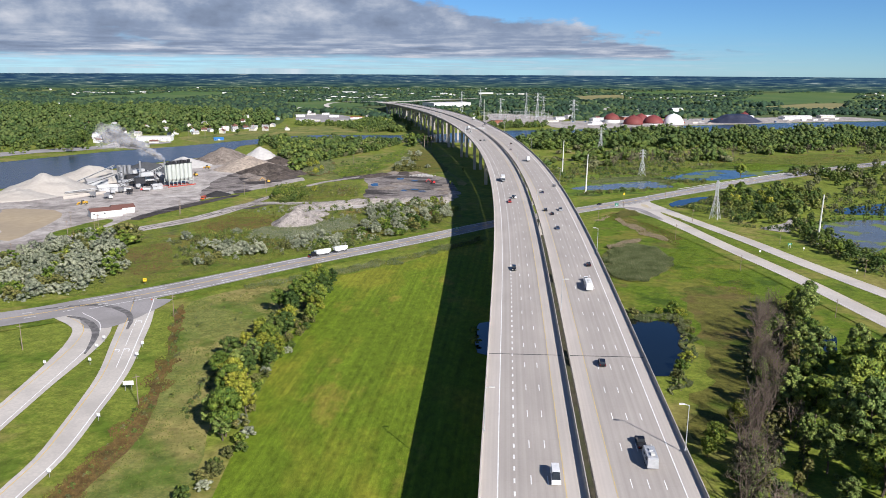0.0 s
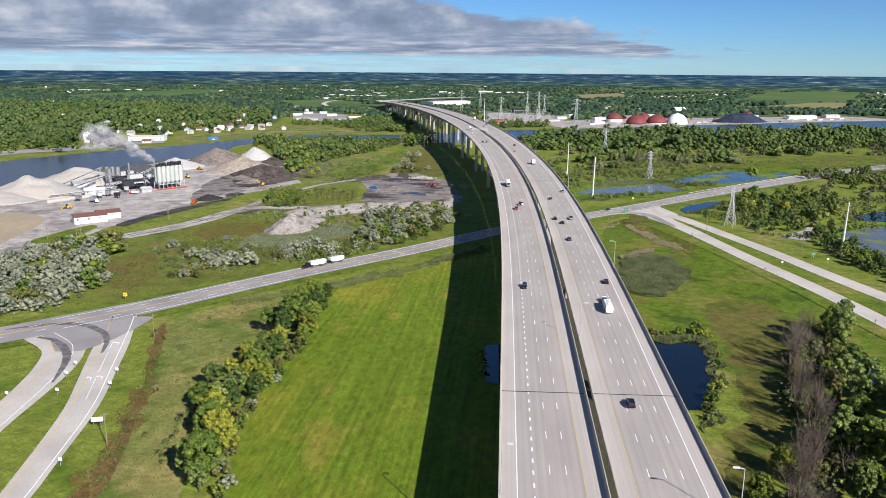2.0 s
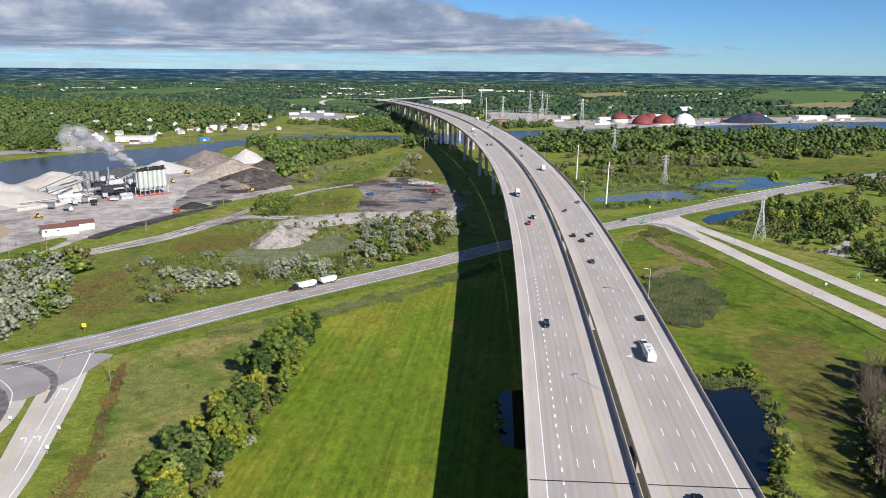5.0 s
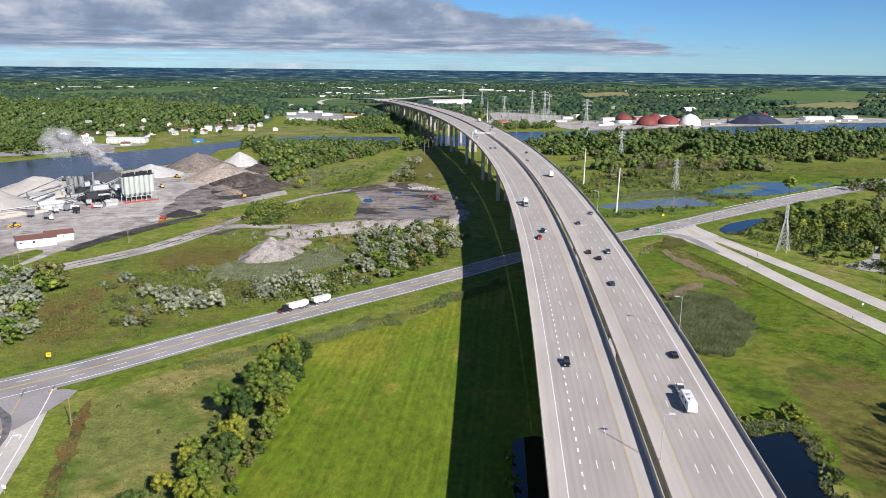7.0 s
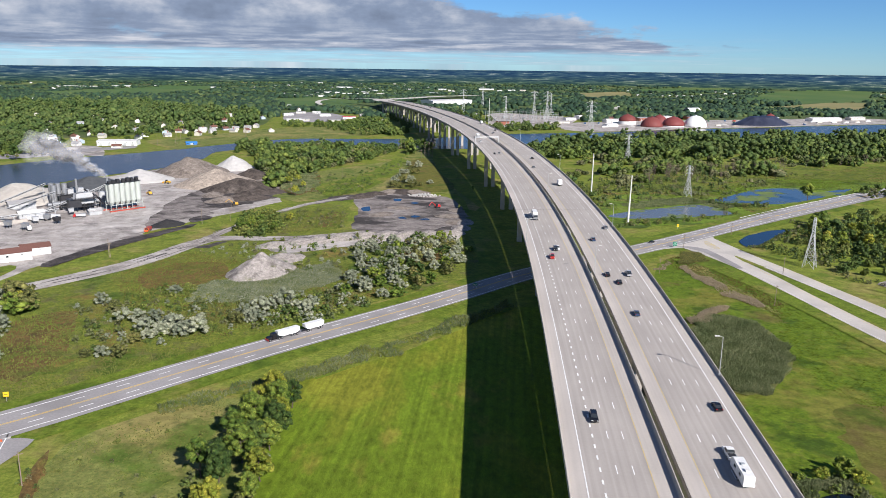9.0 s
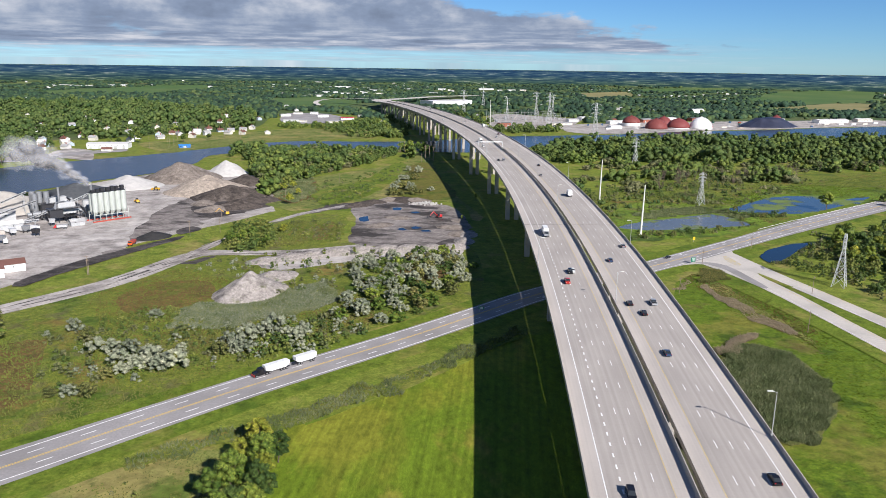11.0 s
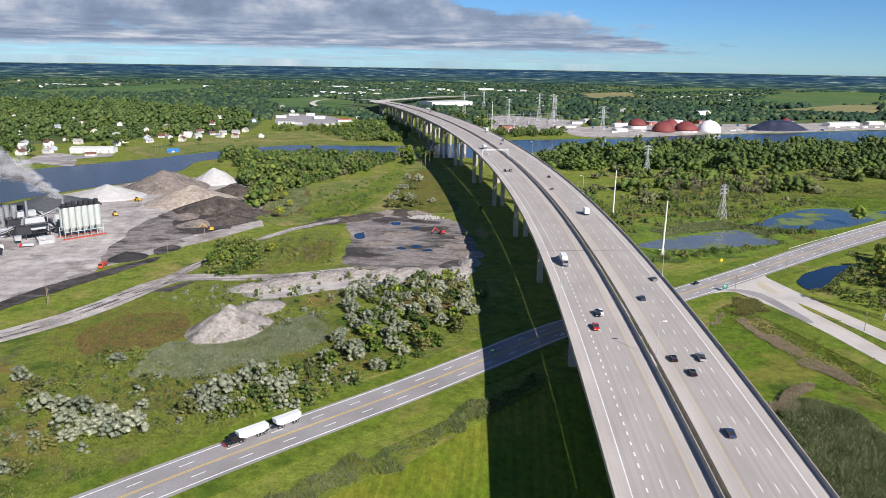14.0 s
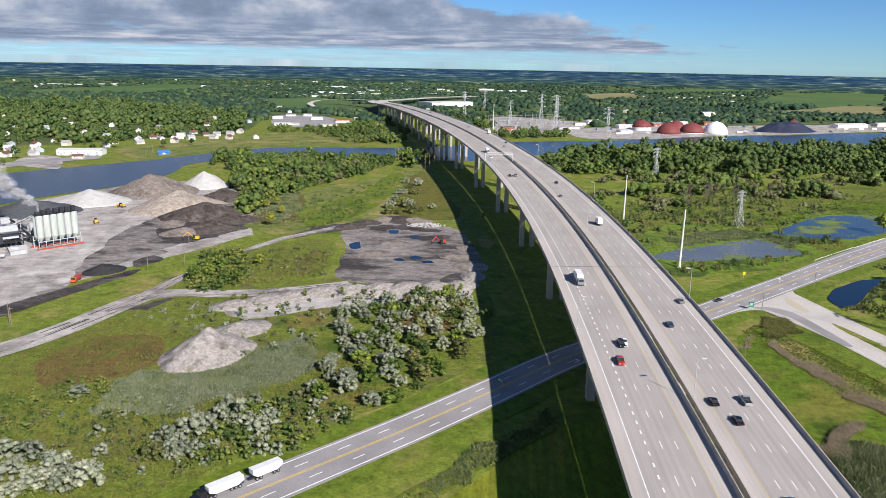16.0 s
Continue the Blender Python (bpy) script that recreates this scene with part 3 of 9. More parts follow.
patch("scrubland", [(-225.2, 349.8), (-252.0, 395.5), (-246.0, 446.3), (-218.3, 491.4), (-194.8, 502.0), (-163.9, 563.3), (-147.3, 606.4)] + [(-100, 610), (-60, 618), (-8, 612), (8, 600), (8, 510), (-30, 466), (-76, 424), (-135, 358), (-175, 326)], HERB, "weedy scrubland with reddish and yellow herbs", 12, 3)
patch("red_weeds", [(-192.3, 424.8), (-172.4, 440.6), (-151.5, 391.9), (-158.6, 362.2), (-171.5, 373.2)], REDHERB, "patch of rust-red weeds", 8, 4)
patch("red_weeds", [(-168.6, 496.3), (-155.2, 524.1), (-131.0, 521.9), (-122.3, 492.7), (-132.5, 482.0), (-151.7, 471.7)], REDHERB, "patch of rust-red weeds", 8, 4)
patch("red_weeds", [(-37.0, 547.2), (-11.7, 565.8), (-6.8, 541.2), (-28.5, 526.4)], REDHERB, "patch of rust-red weeds", 8, 3)
patch("works_yard", [(-300, 330)] + [(-390.8, 632.4), (-366.2, 702.5), (-323.4, 724.0)] + [(-340, 820), (-285, 920), (-235, 930), (-190, 880), (-150, 810), (-146, 740)] + [(-134.3, 680.3), (-182.7, 610.9), (-207.0, 568.2), (-225.3, 519.9)] + [(-231.5, 494.8), (-239.0, 446.6), (-243.4, 409.1)], GRAVEL, "pale gravel yard of a concrete works", 15, 3)
patch("sand_ground", [(-340.8, 547.1), (-298.4, 548.6), (-281.5, 519.8), (-271.6, 453.8), (-281.1, 445.2)], material("tan_sand", (0.42, 0.34, 0.23), (0.36, 0.29, 0.19), 0.2, c3=(0.30, 0.25, 0.18), bump=0.1), "flat bed of tan sand", 10, 3)
patch("dark_ground", [(-206.5, 606.8), (-183.3, 673.4), (-139.3, 751.4), (-149.5, 815.3), (-182.2, 837.4), (-219.7, 786.1), (-225.9, 700.7)], DIRTY, "dark stained yard ground", 6, 4)
patch("grass_verge", [(-200.1, 528.8), (-203.1, 599.7), (-166.2, 663.3), (-138.5, 715.4), (-122.0, 708.3), (-141.6, 659.5), (-159.2, 614.9), (-167.1, 582.3), (-183.9, 543.9), (-192.7, 516.0)], GRASS, "green strip between track and yard", 10, 2)
patch("grass_island", [(-259.6, 467.9), (-252.7, 498.1), (-244.3, 514.7), (-236.7, 506.7), (-238.7, 468.6), (-251.8, 457.7)], LUSH, "grass island in the yard entrance", 6, 0.5)
patch("meadow_bank", [(-190, 812), (-128, 715), (-100, 735), (-60, 770), (0, 760), (10, 690), (18, 700), (-10, 850), (-24, 1042), (-40, 1139), (-60, 1000)], DRY, "yellowish grass between the woods and the bridge", 15, 3)
patch("dirt_pad", [(-71.6, 617.9), (-72.5, 673.7), (-81.7, 728.2), (-71.8, 758.7), (-47.7, 764.7), (-6.7, 746.6), (6.6, 701.5), (8.3, 645.9), (5.1, 611.6), (-14.4, 607.3), (-52.7, 605.2)], DIRTY, "black and grey dirt pad with puddles", 6, 3)
patch("bare_slope", [(-117.1, 563.0), (-91.9, 580.8), (-60.9, 599.6), (-2.6, 604.9), (-0.3, 587.5), (-36.4, 578.3), (-72.3, 562.8), (-100.0, 547.2)], GRAVEL, "bare gravelly bank below the pad", 8, 4)
MUD = turf("black_mud", (0.050, 0.044, 0.040), (0.095, 0.083, 0.075), [((0.190, 0.168, 0.152), 0.06, 0.40, 0.85), ((0.035, 0.031, 0.029), 0.10, 0.40, 0.9)], 0.3, 0.7, 0.2, 0.75, stretch=(0.6, 1.0, 1.0))
for pts in ([(-66, 745), (-40, 752), (-14, 738), (-20, 728), (-44, 738), (-62, 735)], [(-30, 690), (-18, 700), (-4, 690), (-8, 682), (-20, 684)], [(-116.7, 700.6), (-102.1, 744.8), (-71.4, 754.9), (-69.8, 739.9), (-97.8, 718.4)], [(-17.4, 610.3), (-8.3, 623.8), (4.5, 633.7), (0.6, 611.3)], [(-151.1, 750.5), (-145.9, 799.2), (-155.5, 822.1), (-162.7, 780.0), (-166.8, 749.2)],
            [(-207.5, 740.3), (-199.7, 776.9), (-170.5, 762.7), (-150.6, 748.6), (-161.8, 705.4), (-187.7, 695.5)], [(-158.4, 560.9), (-145.5, 576.2), (-141.6, 572.8), (-151.7, 557.2)]):
    patch("mud_patch", pts, MUD, "black churned mud on the ground", 3, 4, category="mud")
for pts in ([(-72.8, 692.8), (-67.0, 699.4), (-64.4, 681.5), (-69.8, 679.6)], [(-50.5, 734.1), (-43.5, 734.7), (-43.7, 724.1), (-49.0, 723.7)], [(-42.0, 655.2), (-38.9, 659.9), (-35.5, 653.8), (-39.0, 651.7)], [(-33.0, 660.2), (-29.9, 665.9), (-25.5, 660.8), (-29.9, 656.7)], [(-26.0, 652.2), (-20.9, 654.9), (-18.5, 649.8), (-24.0, 648.7)], [(-36, 716), (-32, 720), (-28, 716), (-32, 712)]):
    patch("puddle", pts, POND, "blue puddle on the dirt pad", 4, 0.6, category="puddle")
for knots, w in (([(-262, 420), (-222, 462)] + [(-187.6, 507.0), (-173.8, 533.5), (-155.2, 580.2), (-120.6, 584.8), (-93.8, 590.0), (-61.5, 604.7)], [14, 14, 15, 14, 11, 11]), ([(-160.1, 571.9), (-153.0, 605.7), (-139.4, 651.8), (-120.0, 698.8), (-99.1, 726.9), (-78.9, 750.4)], [7, 6, 6, 7])):
    LEVEL[0] += 0.012
    track = Road("gravel_track", knots, w, GRAVEL, "pale gravel track with wheel ruts", LEVEL[0])
    for off, wd in ((-3.4, 0.9), (-1.2, 0.6), (1.6, 1.1), (3.6, 0.6)):
        track.line("wheel_rut", lambda s, o=off: o + 0.9 * math.sin(s / 17 + o) + 0.4 * math.sin(s / 5.3), DIRTY, wd, 26 + 3 * off, 11, label="dark damp wheel rut")

patch("inner_herbs", [(-146, 598), (-150, 640), (-136, 668), (-118, 690), (-96, 706), (-82, 690), (-78, 625), (-110, 600)], HERB, "brown and green herbs inside the track loop", 6, 3)
patch("red_weeds", [(-108, 620), (-112, 655), (-90, 676), (-80, 650), (-84, 622)], REDHERB, "patch of rust-brown weeds inside the track", 5, 4)

# river
patch("river", [(-420, 560), (-400, 640), (-372, 760), (-345, 830), (-300, 905), (-285, 985), (-292, 1050), (-255, 1092), (-170, 1128), (-60, 1120), (39, 1123), (120, 1200), (195, 1262), (330, 1308), (500, 1335), (700, 1370), (1000, 1440), (1500, 1500), (1500, 1800), (1000, 1690), (732, 1612), (597, 1547), (427, 1486), (266, 1402), (85, 1347), (0, 1286), (-39, 1251), (-120, 1240), (-182, 1236), (-220, 1232), (-260, 1205), (-320, 1120), (-375, 1040), (-425, 985), (-470, 920), (-520, 830), (-600, 700), (-640, 560), (-560, 480)], RIVER, "wide grey-blue river", 18, 2, category="river")
patch("far_bank", [(-346.0, 1071.3), (-324.0, 1138.9), (-262.5, 1223.6), (-185.7, 1256.7), (-90.5, 1333.6), (-96.5, 1420.6), (-269.4, 1437.1), (-382.7, 1246.7), (-427.1, 1172.0)], DRY, "mown riverside meadow", 20, 2)
patch("marsh_meadow", [(100, 655), (108, 800), (200, 885), (340, 890), (450, 965), (640, 1010), (600, 870), (430, 790), (300, 733), (235, 680), (180, 650)], HERB, "brownish marsh meadow", 12, 5)
patch("red_weeds", [(-134.6, 786.8), (-101.8, 827.0), (-91.9, 803.9), (-121.4, 762.7)], REDHERB, "patch of rust-red weeds", 6, 3)
patch("marsh_green", [(94.4, 639.1), (135.0, 753.8), (181.4, 771.0), (225.7, 730.2), (229.5, 691.1), (189.7, 650.9), (117.0, 628.9)], LIME, "lime-green marsh plants", 6, 6)
patch("marsh_pool", [(112.6, 670.7), (136.4, 692.2), (176.7, 713.5), (199.5, 723.2), (212.1, 700.3), (211.2, 682.7), (162.9, 667.2), (127.2, 662.3)], MARSH, "shallow grey marsh pool", 5, 2, category="pond")
patch("marsh_green", [(199.1, 731.7), (247.2, 796.9), (311.1, 864.5), (401.7, 921.7)] + [(480, 930), (520, 860), (400, 800), (300, 735), (250, 722)], LIME, "lime-green marsh plants", 6, 7)
patch("marsh_pool", [(219.1, 741.9), (244.6, 772.0), (282.5, 806.4), (328.5, 817.0), (327.2, 792.8)] + [(370, 815), (340, 775), (296, 742), (255, 728)], SKYPOOL, "blue marsh pool", 5, 2.5, category="pond")
patch("marsh_meadow", [(296.1, 896.5), (391.2, 970.1), (432.2, 974.5)] + [(620, 1000), (560, 880), (390, 860)], HERB, "brownish marsh meadow", 12, 4)
patch("pond", [(76.9, 298.6), (88.5, 295.9), (99.5, 298.4), (98.2, 275.1), (84.6, 239.8), (72.7, 235.5), (63.9, 250.2)], POND, "dark still pond beside the bridge", 6, 1, category="pond")
patch("pond", [(14.1, 292.0), (27.2, 292.3), (24.3, 256.2), (12.7, 257.1)], POND, "dark still pond below the bridge", 5, 1, category="pond")
patch("pond", [(156.6, 284.5), (160.3, 277.8), (147.3, 255.3), (148.0, 268.5)], POND, "dark still pond under trees", 5, 1, category="pond")
patch("pond", [(181, 592), (194, 609), (218, 627), (235, 630), (213, 609), (192, 583), (181, 577)], POND, "narrow dark blue pond", 5, 1, z=0.34, category="pond")
patch("pond_margin", [(261.3, 511.4), (300.3, 540.1), (336.1, 552.7), (261.4, 421.0), (246.2, 416.4), (244.6, 453.4)], LIME, "weedy pond margin", 5, 5)
patch("pond", [(265.5, 507.5), (292.3, 524.7), (320.8, 525.7)] + [(300, 470)] + [(255.0, 426.4), (251.6, 460.1)], MARSH, "greenish pond", 5, 2, category="pond")
patch("pond", [(306.3, 570.6), (347.3, 595.1)] + [(400, 610), (350, 550)] + [(301.9, 551.4)], POND, "blue pond in the marsh", 5, 2, category="pond")
patch("dirt_lane", [(217.1, 496.2), (231.1, 483.7), (245.1, 510.8), (280.1, 569.7), (276.5, 569.5), (243.7, 516.8)], GRAVEL, "bare dirt lane between trees", 6, 1)

POOLS = [[(107.6, 665.0), (137.3, 695.2), (178.6, 718.5), (201.6, 728.4), (213.5, 703.4), (212.3, 681.3), (161.3, 663.2), (126.0, 658.3)], [(212.6, 736.1), (247.5, 778.2), (285.9, 813.4), (332.5, 824.2), (331.0, 799.5)] + [(375, 815), (340, 770), (296, 739), (255, 725)]]

# far fields and yards
TOWN_GRASS = material("shaded_town_grass", (0.048, 0.082, 0.018), (0.085, 0.120, 0.030), 0.05, c3=(0.12, 0.13, 0.06), scale3=0.012, bump=0.2, bump_scale=0.5)
patch("town_ground", [(-625.6, 1033.0), (-590.8, 1172.3), (-512.2, 1220.7), (-474.2, 1269.5), (-337.0, 1426.8), (-403.0, 1769.9), (-791.9, 2142.2), (-1280.4, 2150.4)] + [(-1100, 1500), (-900, 1150)], TOWN_GRASS, "lawns and yards of the town under trees", 30, 4)
FAR_LAND = turf("far_farmland", (0.070, 0.105, 0.038), (0.100, 0.135, 0.046), [((0.135, 0.165, 0.055), 0.010, 0.42, 0.9), ((0.200, 0.180, 0.090), 0.013, 0.30, 0.9), ((0.040, 0.072, 0.030), 0.012, 0.48, 0.9)], 0.1, 0.05, 0.02, stretch=(0.35, 1.0, 1.0))
arcs = [[(r * math.sin(a), r * math.cos(a) - 10, ground_z(r * math.sin(a), r * math.cos(a) - 10) + 0.012) for a in np.linspace(-1.0, 1.0, 61)] for r in (1850, 2200, 2600, 3000, 3200, 3400, 3600, 3800, 4000, 4200, 4400, 4600)]
tagged(new("far_land", strip_mesh("far_land", [r[::-1] for r in arcs][::1], FAR_LAND)), "dull green farmland towards the horizon", "ground", kind="structure")
FIELD_GREEN = material("far_green_field", (0.065, 0.125, 0.035), (0.080, 0.140, 0.04), 0.01, c3=(0.12, 0.16, 0.05), scale3=0.004)
FIELD_TAN = material("far_tan_field", (0.27, 0.235, 0.10), (0.23, 0.205, 0.09), 0.01, c3=(0.16, 0.17, 0.06), scale3=0.004)
for col, pts in ((FIELD_GREEN, [(907.5, 2624.9), (1434.4, 3448.2), (1918.4, 3552.2), (1485.7, 2797.3), (1089.4, 2555.9)]), (FIELD_TAN, [(901.3, 2285.9), (1294.4, 2681.3), (1400.6, 2650.0), (1105.4, 2139.2), (960.2, 2186.8)]),
                 (FIELD_TAN, [(531.9, 3207.3), (751.2, 3385.7), (748.2, 3105.5), (490.0, 2768.3)]), (FIELD_GREEN, [(-1428.1, 2770.7), (-1175.6, 3359.4), (-909.0, 3395.9), (-984.2, 2690.2), (-1194.0, 2434.5)]),
                 (FIELD_GREEN, [(851.8, 3597.9), (1442.6, 3829.1), (1369.3, 3582.1), (839.3, 3365.0)]), (FIELD_GREEN, [(-533.5, 2470.6), (-416.1, 2667.0), (-241.2, 2375.8), (-306.6, 1996.9), (-433.7, 2095.8)]),
                 (FIELD_GREEN, [(-1326.9, 3281.6), (-1126.6, 3560.3), (-1101.5, 3484.2), (-1277.3, 3216.8)]), (FIELD_TAN, [(-1006.9, 3746.9), (-734.3, 3947.3), (-719.5, 3869.6), (-963.1, 3681.2)]),
                 (FIELD_GREEN, [(228.3, 3014.4), (485.4, 3193.2), (454.6, 3008.5), (232.2, 2835.0)]), (FIELD_TAN, [(807.5, 3970.8), (1295.6, 4108.9), (1316.4, 4003.2), (837.6, 3861.2)]),
                 (FIELD_GREEN, [(1649.9, 3759.0), (2090.1, 3854.2), (2022.4, 3735.0), (1628.6, 3658.2)])):
    patch("crop_field", pts, col, "far crop field", 60, 6, category="field")
patch("far_lagoon", [(1490, 3470), (1640, 3490), (1790, 3420), (1750, 3360), (1600, 3380), (1480, 3410)], SKYPOOL, "far strip of open water", 40, 8, category="pond")
patch("far_lagoon", [(1180, 3440), (1260, 3475), (1330, 3430), (1240, 3410)], SKYPOOL, "far strip of open water", 30, 6, category="pond")
patch("dock_yard", [(230, 1410), (330, 1440), (440, 1500), (600, 1560), (760, 1635), (1000, 1720), (960, 1850), (620, 1760), (420, 1700), (250, 1620), (200, 1480)], GRAVEL, "pale gravel dock yard", 25, 4)
patch("substation_yard", [(85, 1500), (200, 1500), (250, 1640), (270, 1760), (120, 1900), (80, 1760)], GRAVEL, "gravel yard of a substation", 20, 3)
patch("car_lot", [(-322.8, 1596.2), (-356.6, 1828.8), (-265.4, 1817.1), (-207.5, 1689.9), (-210.4, 1595.0), (-272.2, 1545.3)], ASPHALT, "paved trading estate lot", 20, 3)
patch("boat_yard", [(-475.2, 1030.2), (-490.1, 1103.8), (-447.0, 1083.1), (-409.1, 994.5)], GRAVEL, "paved riverside landing", 10, 2)

# bare soil coloured dark so that the gap between the decks reads as shade
SHADE_SOIL = material("shade_darkened_soil", (0.055, 0.048, 0.036), (0.085, 0.075, 0.05), 0.3, c3=(0.05, 0.07, 0.02), scale3=0.06, bump=0.2)
patch("under_bridge", [(20, -60), (30, 100), (38, 200), (44, 300), (50, 420), (52, 520), (72, 520), (70, 420), (66, 300), (60, 200), (52, 100), (44, -60)], SHADE_SOIL, "bare soil below the bridge, darkened to give the gap's shade", 10, 1.5)

patch("river_road", [(-545.7, 896.7), (-525.6, 936.2), (-474.5, 980.9), (-440.3, 1044.6), (-405.4, 1080.5), (-414.9, 1106.7), (-453.7, 1077.4), (-495.1, 1025.1), (-547.5, 976.5), (-571.2, 940.3)], ASPHALT, "grey riverside road", 20, 1, category="road")
for pts in ([(-196.9, 652.0), (-185.6, 670.4), (-177.0, 665.4), (-189.6, 646.0)], [(-212.8, 579.8), (-204.9, 591.6), (-197.6, 588.2), (-204.7, 574.8)], [(-201.7, 694.5), (-185.2, 720.4), (-175.7, 714.3), (-190.9, 684.5)], [(-164.1, 802.2), (-145.1, 785.9), (-140.6, 757.2), (-157.5, 759.8)]):
    patch("wet_stain", pts, DIRTY, "dark wet stain on the yard", 5, 2, category="stain")

for pts in ([(-227.8, 517.3), (-216.0, 561.1), (-182.7, 623.4), (-178.4, 616.3), (-205.8, 552.6), (-221.1, 510.4)], [(-189.3, 641.8), (-182.9, 655.6), (-174.1, 646.0), (-181.4, 629.6)], [(-206.4, 726.3), (-183.4, 751.2), (-161.5, 718.6), (-173.4, 687.1), (-192.2, 695.7)]):
    patch("wet_stain", pts, MUD, "black wet streak on the yard", 4, 1.2, category="stain")
patch("reed_meadow", [(-171.0, 854.7), (-141.0, 888.7), (-121.2, 799.0), (-130.6, 747.7), (-152.8, 772.4)], REDHERB, "brownish reeds at the wood's edge", 6, 4)
patch("straw_bank", [(-52, 800), (-30, 776), (-8, 770), (2, 800), (-14, 900), (-28, 1010), (-44, 1000), (-50, 900)], STRAW, "straw-coloured grass beside the bridge", 8, 4)
patch("green_meadow", [(-124.9, 798.7), (-87.2, 877.8), (-64.2, 1011.2), (-53.9, 990.7), (-60.3, 864.8), (-76.7, 778.5), (-106.3, 741.2)], LUSH, "bright green weeds on the bank", 8, 4)

# ---- roads ----
cross_road = Road("road", [(-330, 220), (-260, 258), (-190, 292), (-160, 316), (-135, 338), (-103, 371), (-74, 400), (-28, 443), (2, 473), (33, 505), (70, 536), (110, 566), (172, 618), (245, 680), (350, 764), (450, 838), (640, 960)],
                  [22, 22, 21, 18, 17, 17, 17.5, 18, 22, 24, 24, 22, 20, 19], ASPHALT, "grey asphalt main road running under the bridge", 0.50)
ramp_a = Road("slip_road", [(-131, 60), (-134, 150), (-137, 199), (-138.5, 222), (-140, 247), (-142.5, 268), (-149, 286), (-165, 301)], [9, 9, 9, 9, 10.5, 14.5, 16], RAMP, "pale concrete slip road curving to the main road", 0.46)
ramp_b = Road("slip_road", [(-108, 40), (-109, 130), (-109.5, 156), (-109, 175), (-112, 200), (-117, 233), (-125, 264), (-136, 305), (-142, 325)], [6, 6, 6.5, 8, 9, 11, 13, 11], RAMP, "pale concrete slip road with turn arrows", 0.47)
Road("slip_road", [(-122, -420), (-126, -180), (-130, 0), (-131, 62)], [9, 9], RAMP, "pale concrete slip road behind the start", 0.455)
Road("slip_road", [(-106, -420), (-107, -180), (-108, 0), (-108, 42)], [6, 6], RAMP, "pale narrow concrete slip road behind the start", 0.465)
right_a = Road("side_road", [(143, 590), (155, 552), (162.5, 517), (166, 492), (174, 432), (184.5, 366), (191, 297), (198, 220), (207, 120)], [20, 13, 10.5, 10.5, 10.5, 10.5, 10.5, 10.5, 10.5], RAMP, "pale concrete side road", 0.45)
right_b = Road("side_road", [(160, 598), (168, 562), (176, 530), (181, 508), (193, 453), (203, 396), (213, 347), (224, 300), (236, 240), (258, 130)], [16, 11, 10, 10.5, 11, 11, 11, 11, 11], RAMP, "pale concrete side road", 0.455)
patch("junction", [(-168, 304), (-150, 318), (-128, 322), (-133, 296), (-140, 282), (-150, 281), (-157, 292)], ASPHALT, "worn asphalt at the junction", 5, 0.3, z=0.48, category="road")
TYRE_STAIN = material("tyre_rubber_stain", (0.105, 0.10, 0.098), (0.20, 0.19, 0.185), 0.35, lo=0.38, hi=0.64)
for pts, w in (([(-131.5, 280.0), (-134.0, 290.0), (-140.5, 302.0), (-149.5, 309.5), (-159.9, 312.6), (-170.1, 310.3), (-182.2, 304.4)], [1.0, 2.2, 3.2, 3.6, 3.0, 1.0]), ([(-136.0, 252.4), (-139.2, 266.2), (-143.4, 277.6), (-150.4, 287.6), (-157.0, 293.6), (-164.2, 296.1)], [0.8, 2.2, 3.2, 3.0, 1.6])):
    Road("tyre_marks", pts, w, TYRE_STAIN, "dark tyre-worn curve of the junction", 0.52)
for knots, w, nm in (([(-260, 258), (-190, 292), (-160, 316), (-135, 338), (-103, 371), (-74, 400), (-28, 443), (2, 473), (33, 505), (70, 536), (110, 566), (172, 618), (245, 680), (350, 764)], [34, 34, 32, 34, 36, 38, 40], "main road"), ([(152, 556), (168, 500), (182, 425), (192, 366), (200, 297), (210, 220), (225, 120)], [44, 40, 44, 46, 48], "side roads")):
    Road("verge", knots, w, LUSH, f"mown green verge of the {nm}", 0.30 if nm == "main road" else 0.29).ob["category"] = "verge"
patch("side_road_mouth", [(118, 563), (127, 568), (137, 571.5), (144, 568.5), (147.5, 560), (150, 545), (157, 540), (164, 541), (164.5, 553), (170, 566), (168, 575), (167.5, 593), (169, 604), (176, 617), (160, 610), (140, 594)], RAMP, "pale concrete mouth of the side road", 5, 0.3, z=0.47, category="road")
patch("turn_island", [(164.1, 553.8), (166.6, 547.7), (171.1, 530.4), (172.7, 527.4), (168.1, 528.7), (164.8, 538.3), (163.7, 547.5)], GRASS, "thin grass sliver between the side roads", 3, 0.2, z=0.52)
patch("painted_gore", [(158.6, 591.0), (161.1, 587.9), (162.1, 570.5), (158.1, 569.4), (156.4, 580.3)], material("worn_gore_paint", (0.52, 0.43, 0.24), (0.46, 0.42, 0.36), 0.5, lo=0.4, hi=0.6), "worn yellow gore paint", 2, 0.3, z=0.53, category="paint")
patch("worn_lane", [(135.1, 574.2), (144.0, 575.6), (152.9, 568.1), (156.6, 547.2), (158.5, 525.2), (154.5, 525.0), (151.5, 541.8), (148.2, 560.3), (142.1, 570.5)], ASPHALT, "tyre-darkened turning lane", 4, 0.4, z=0.52, category="road")
L0 = cross_road.s[-1]
cross_road.line("centre_line", -0.28, YELLOW_LINE, 0.30)
cross_road.line("centre_line", 0.28, YELLOW_LINE, 0.30)
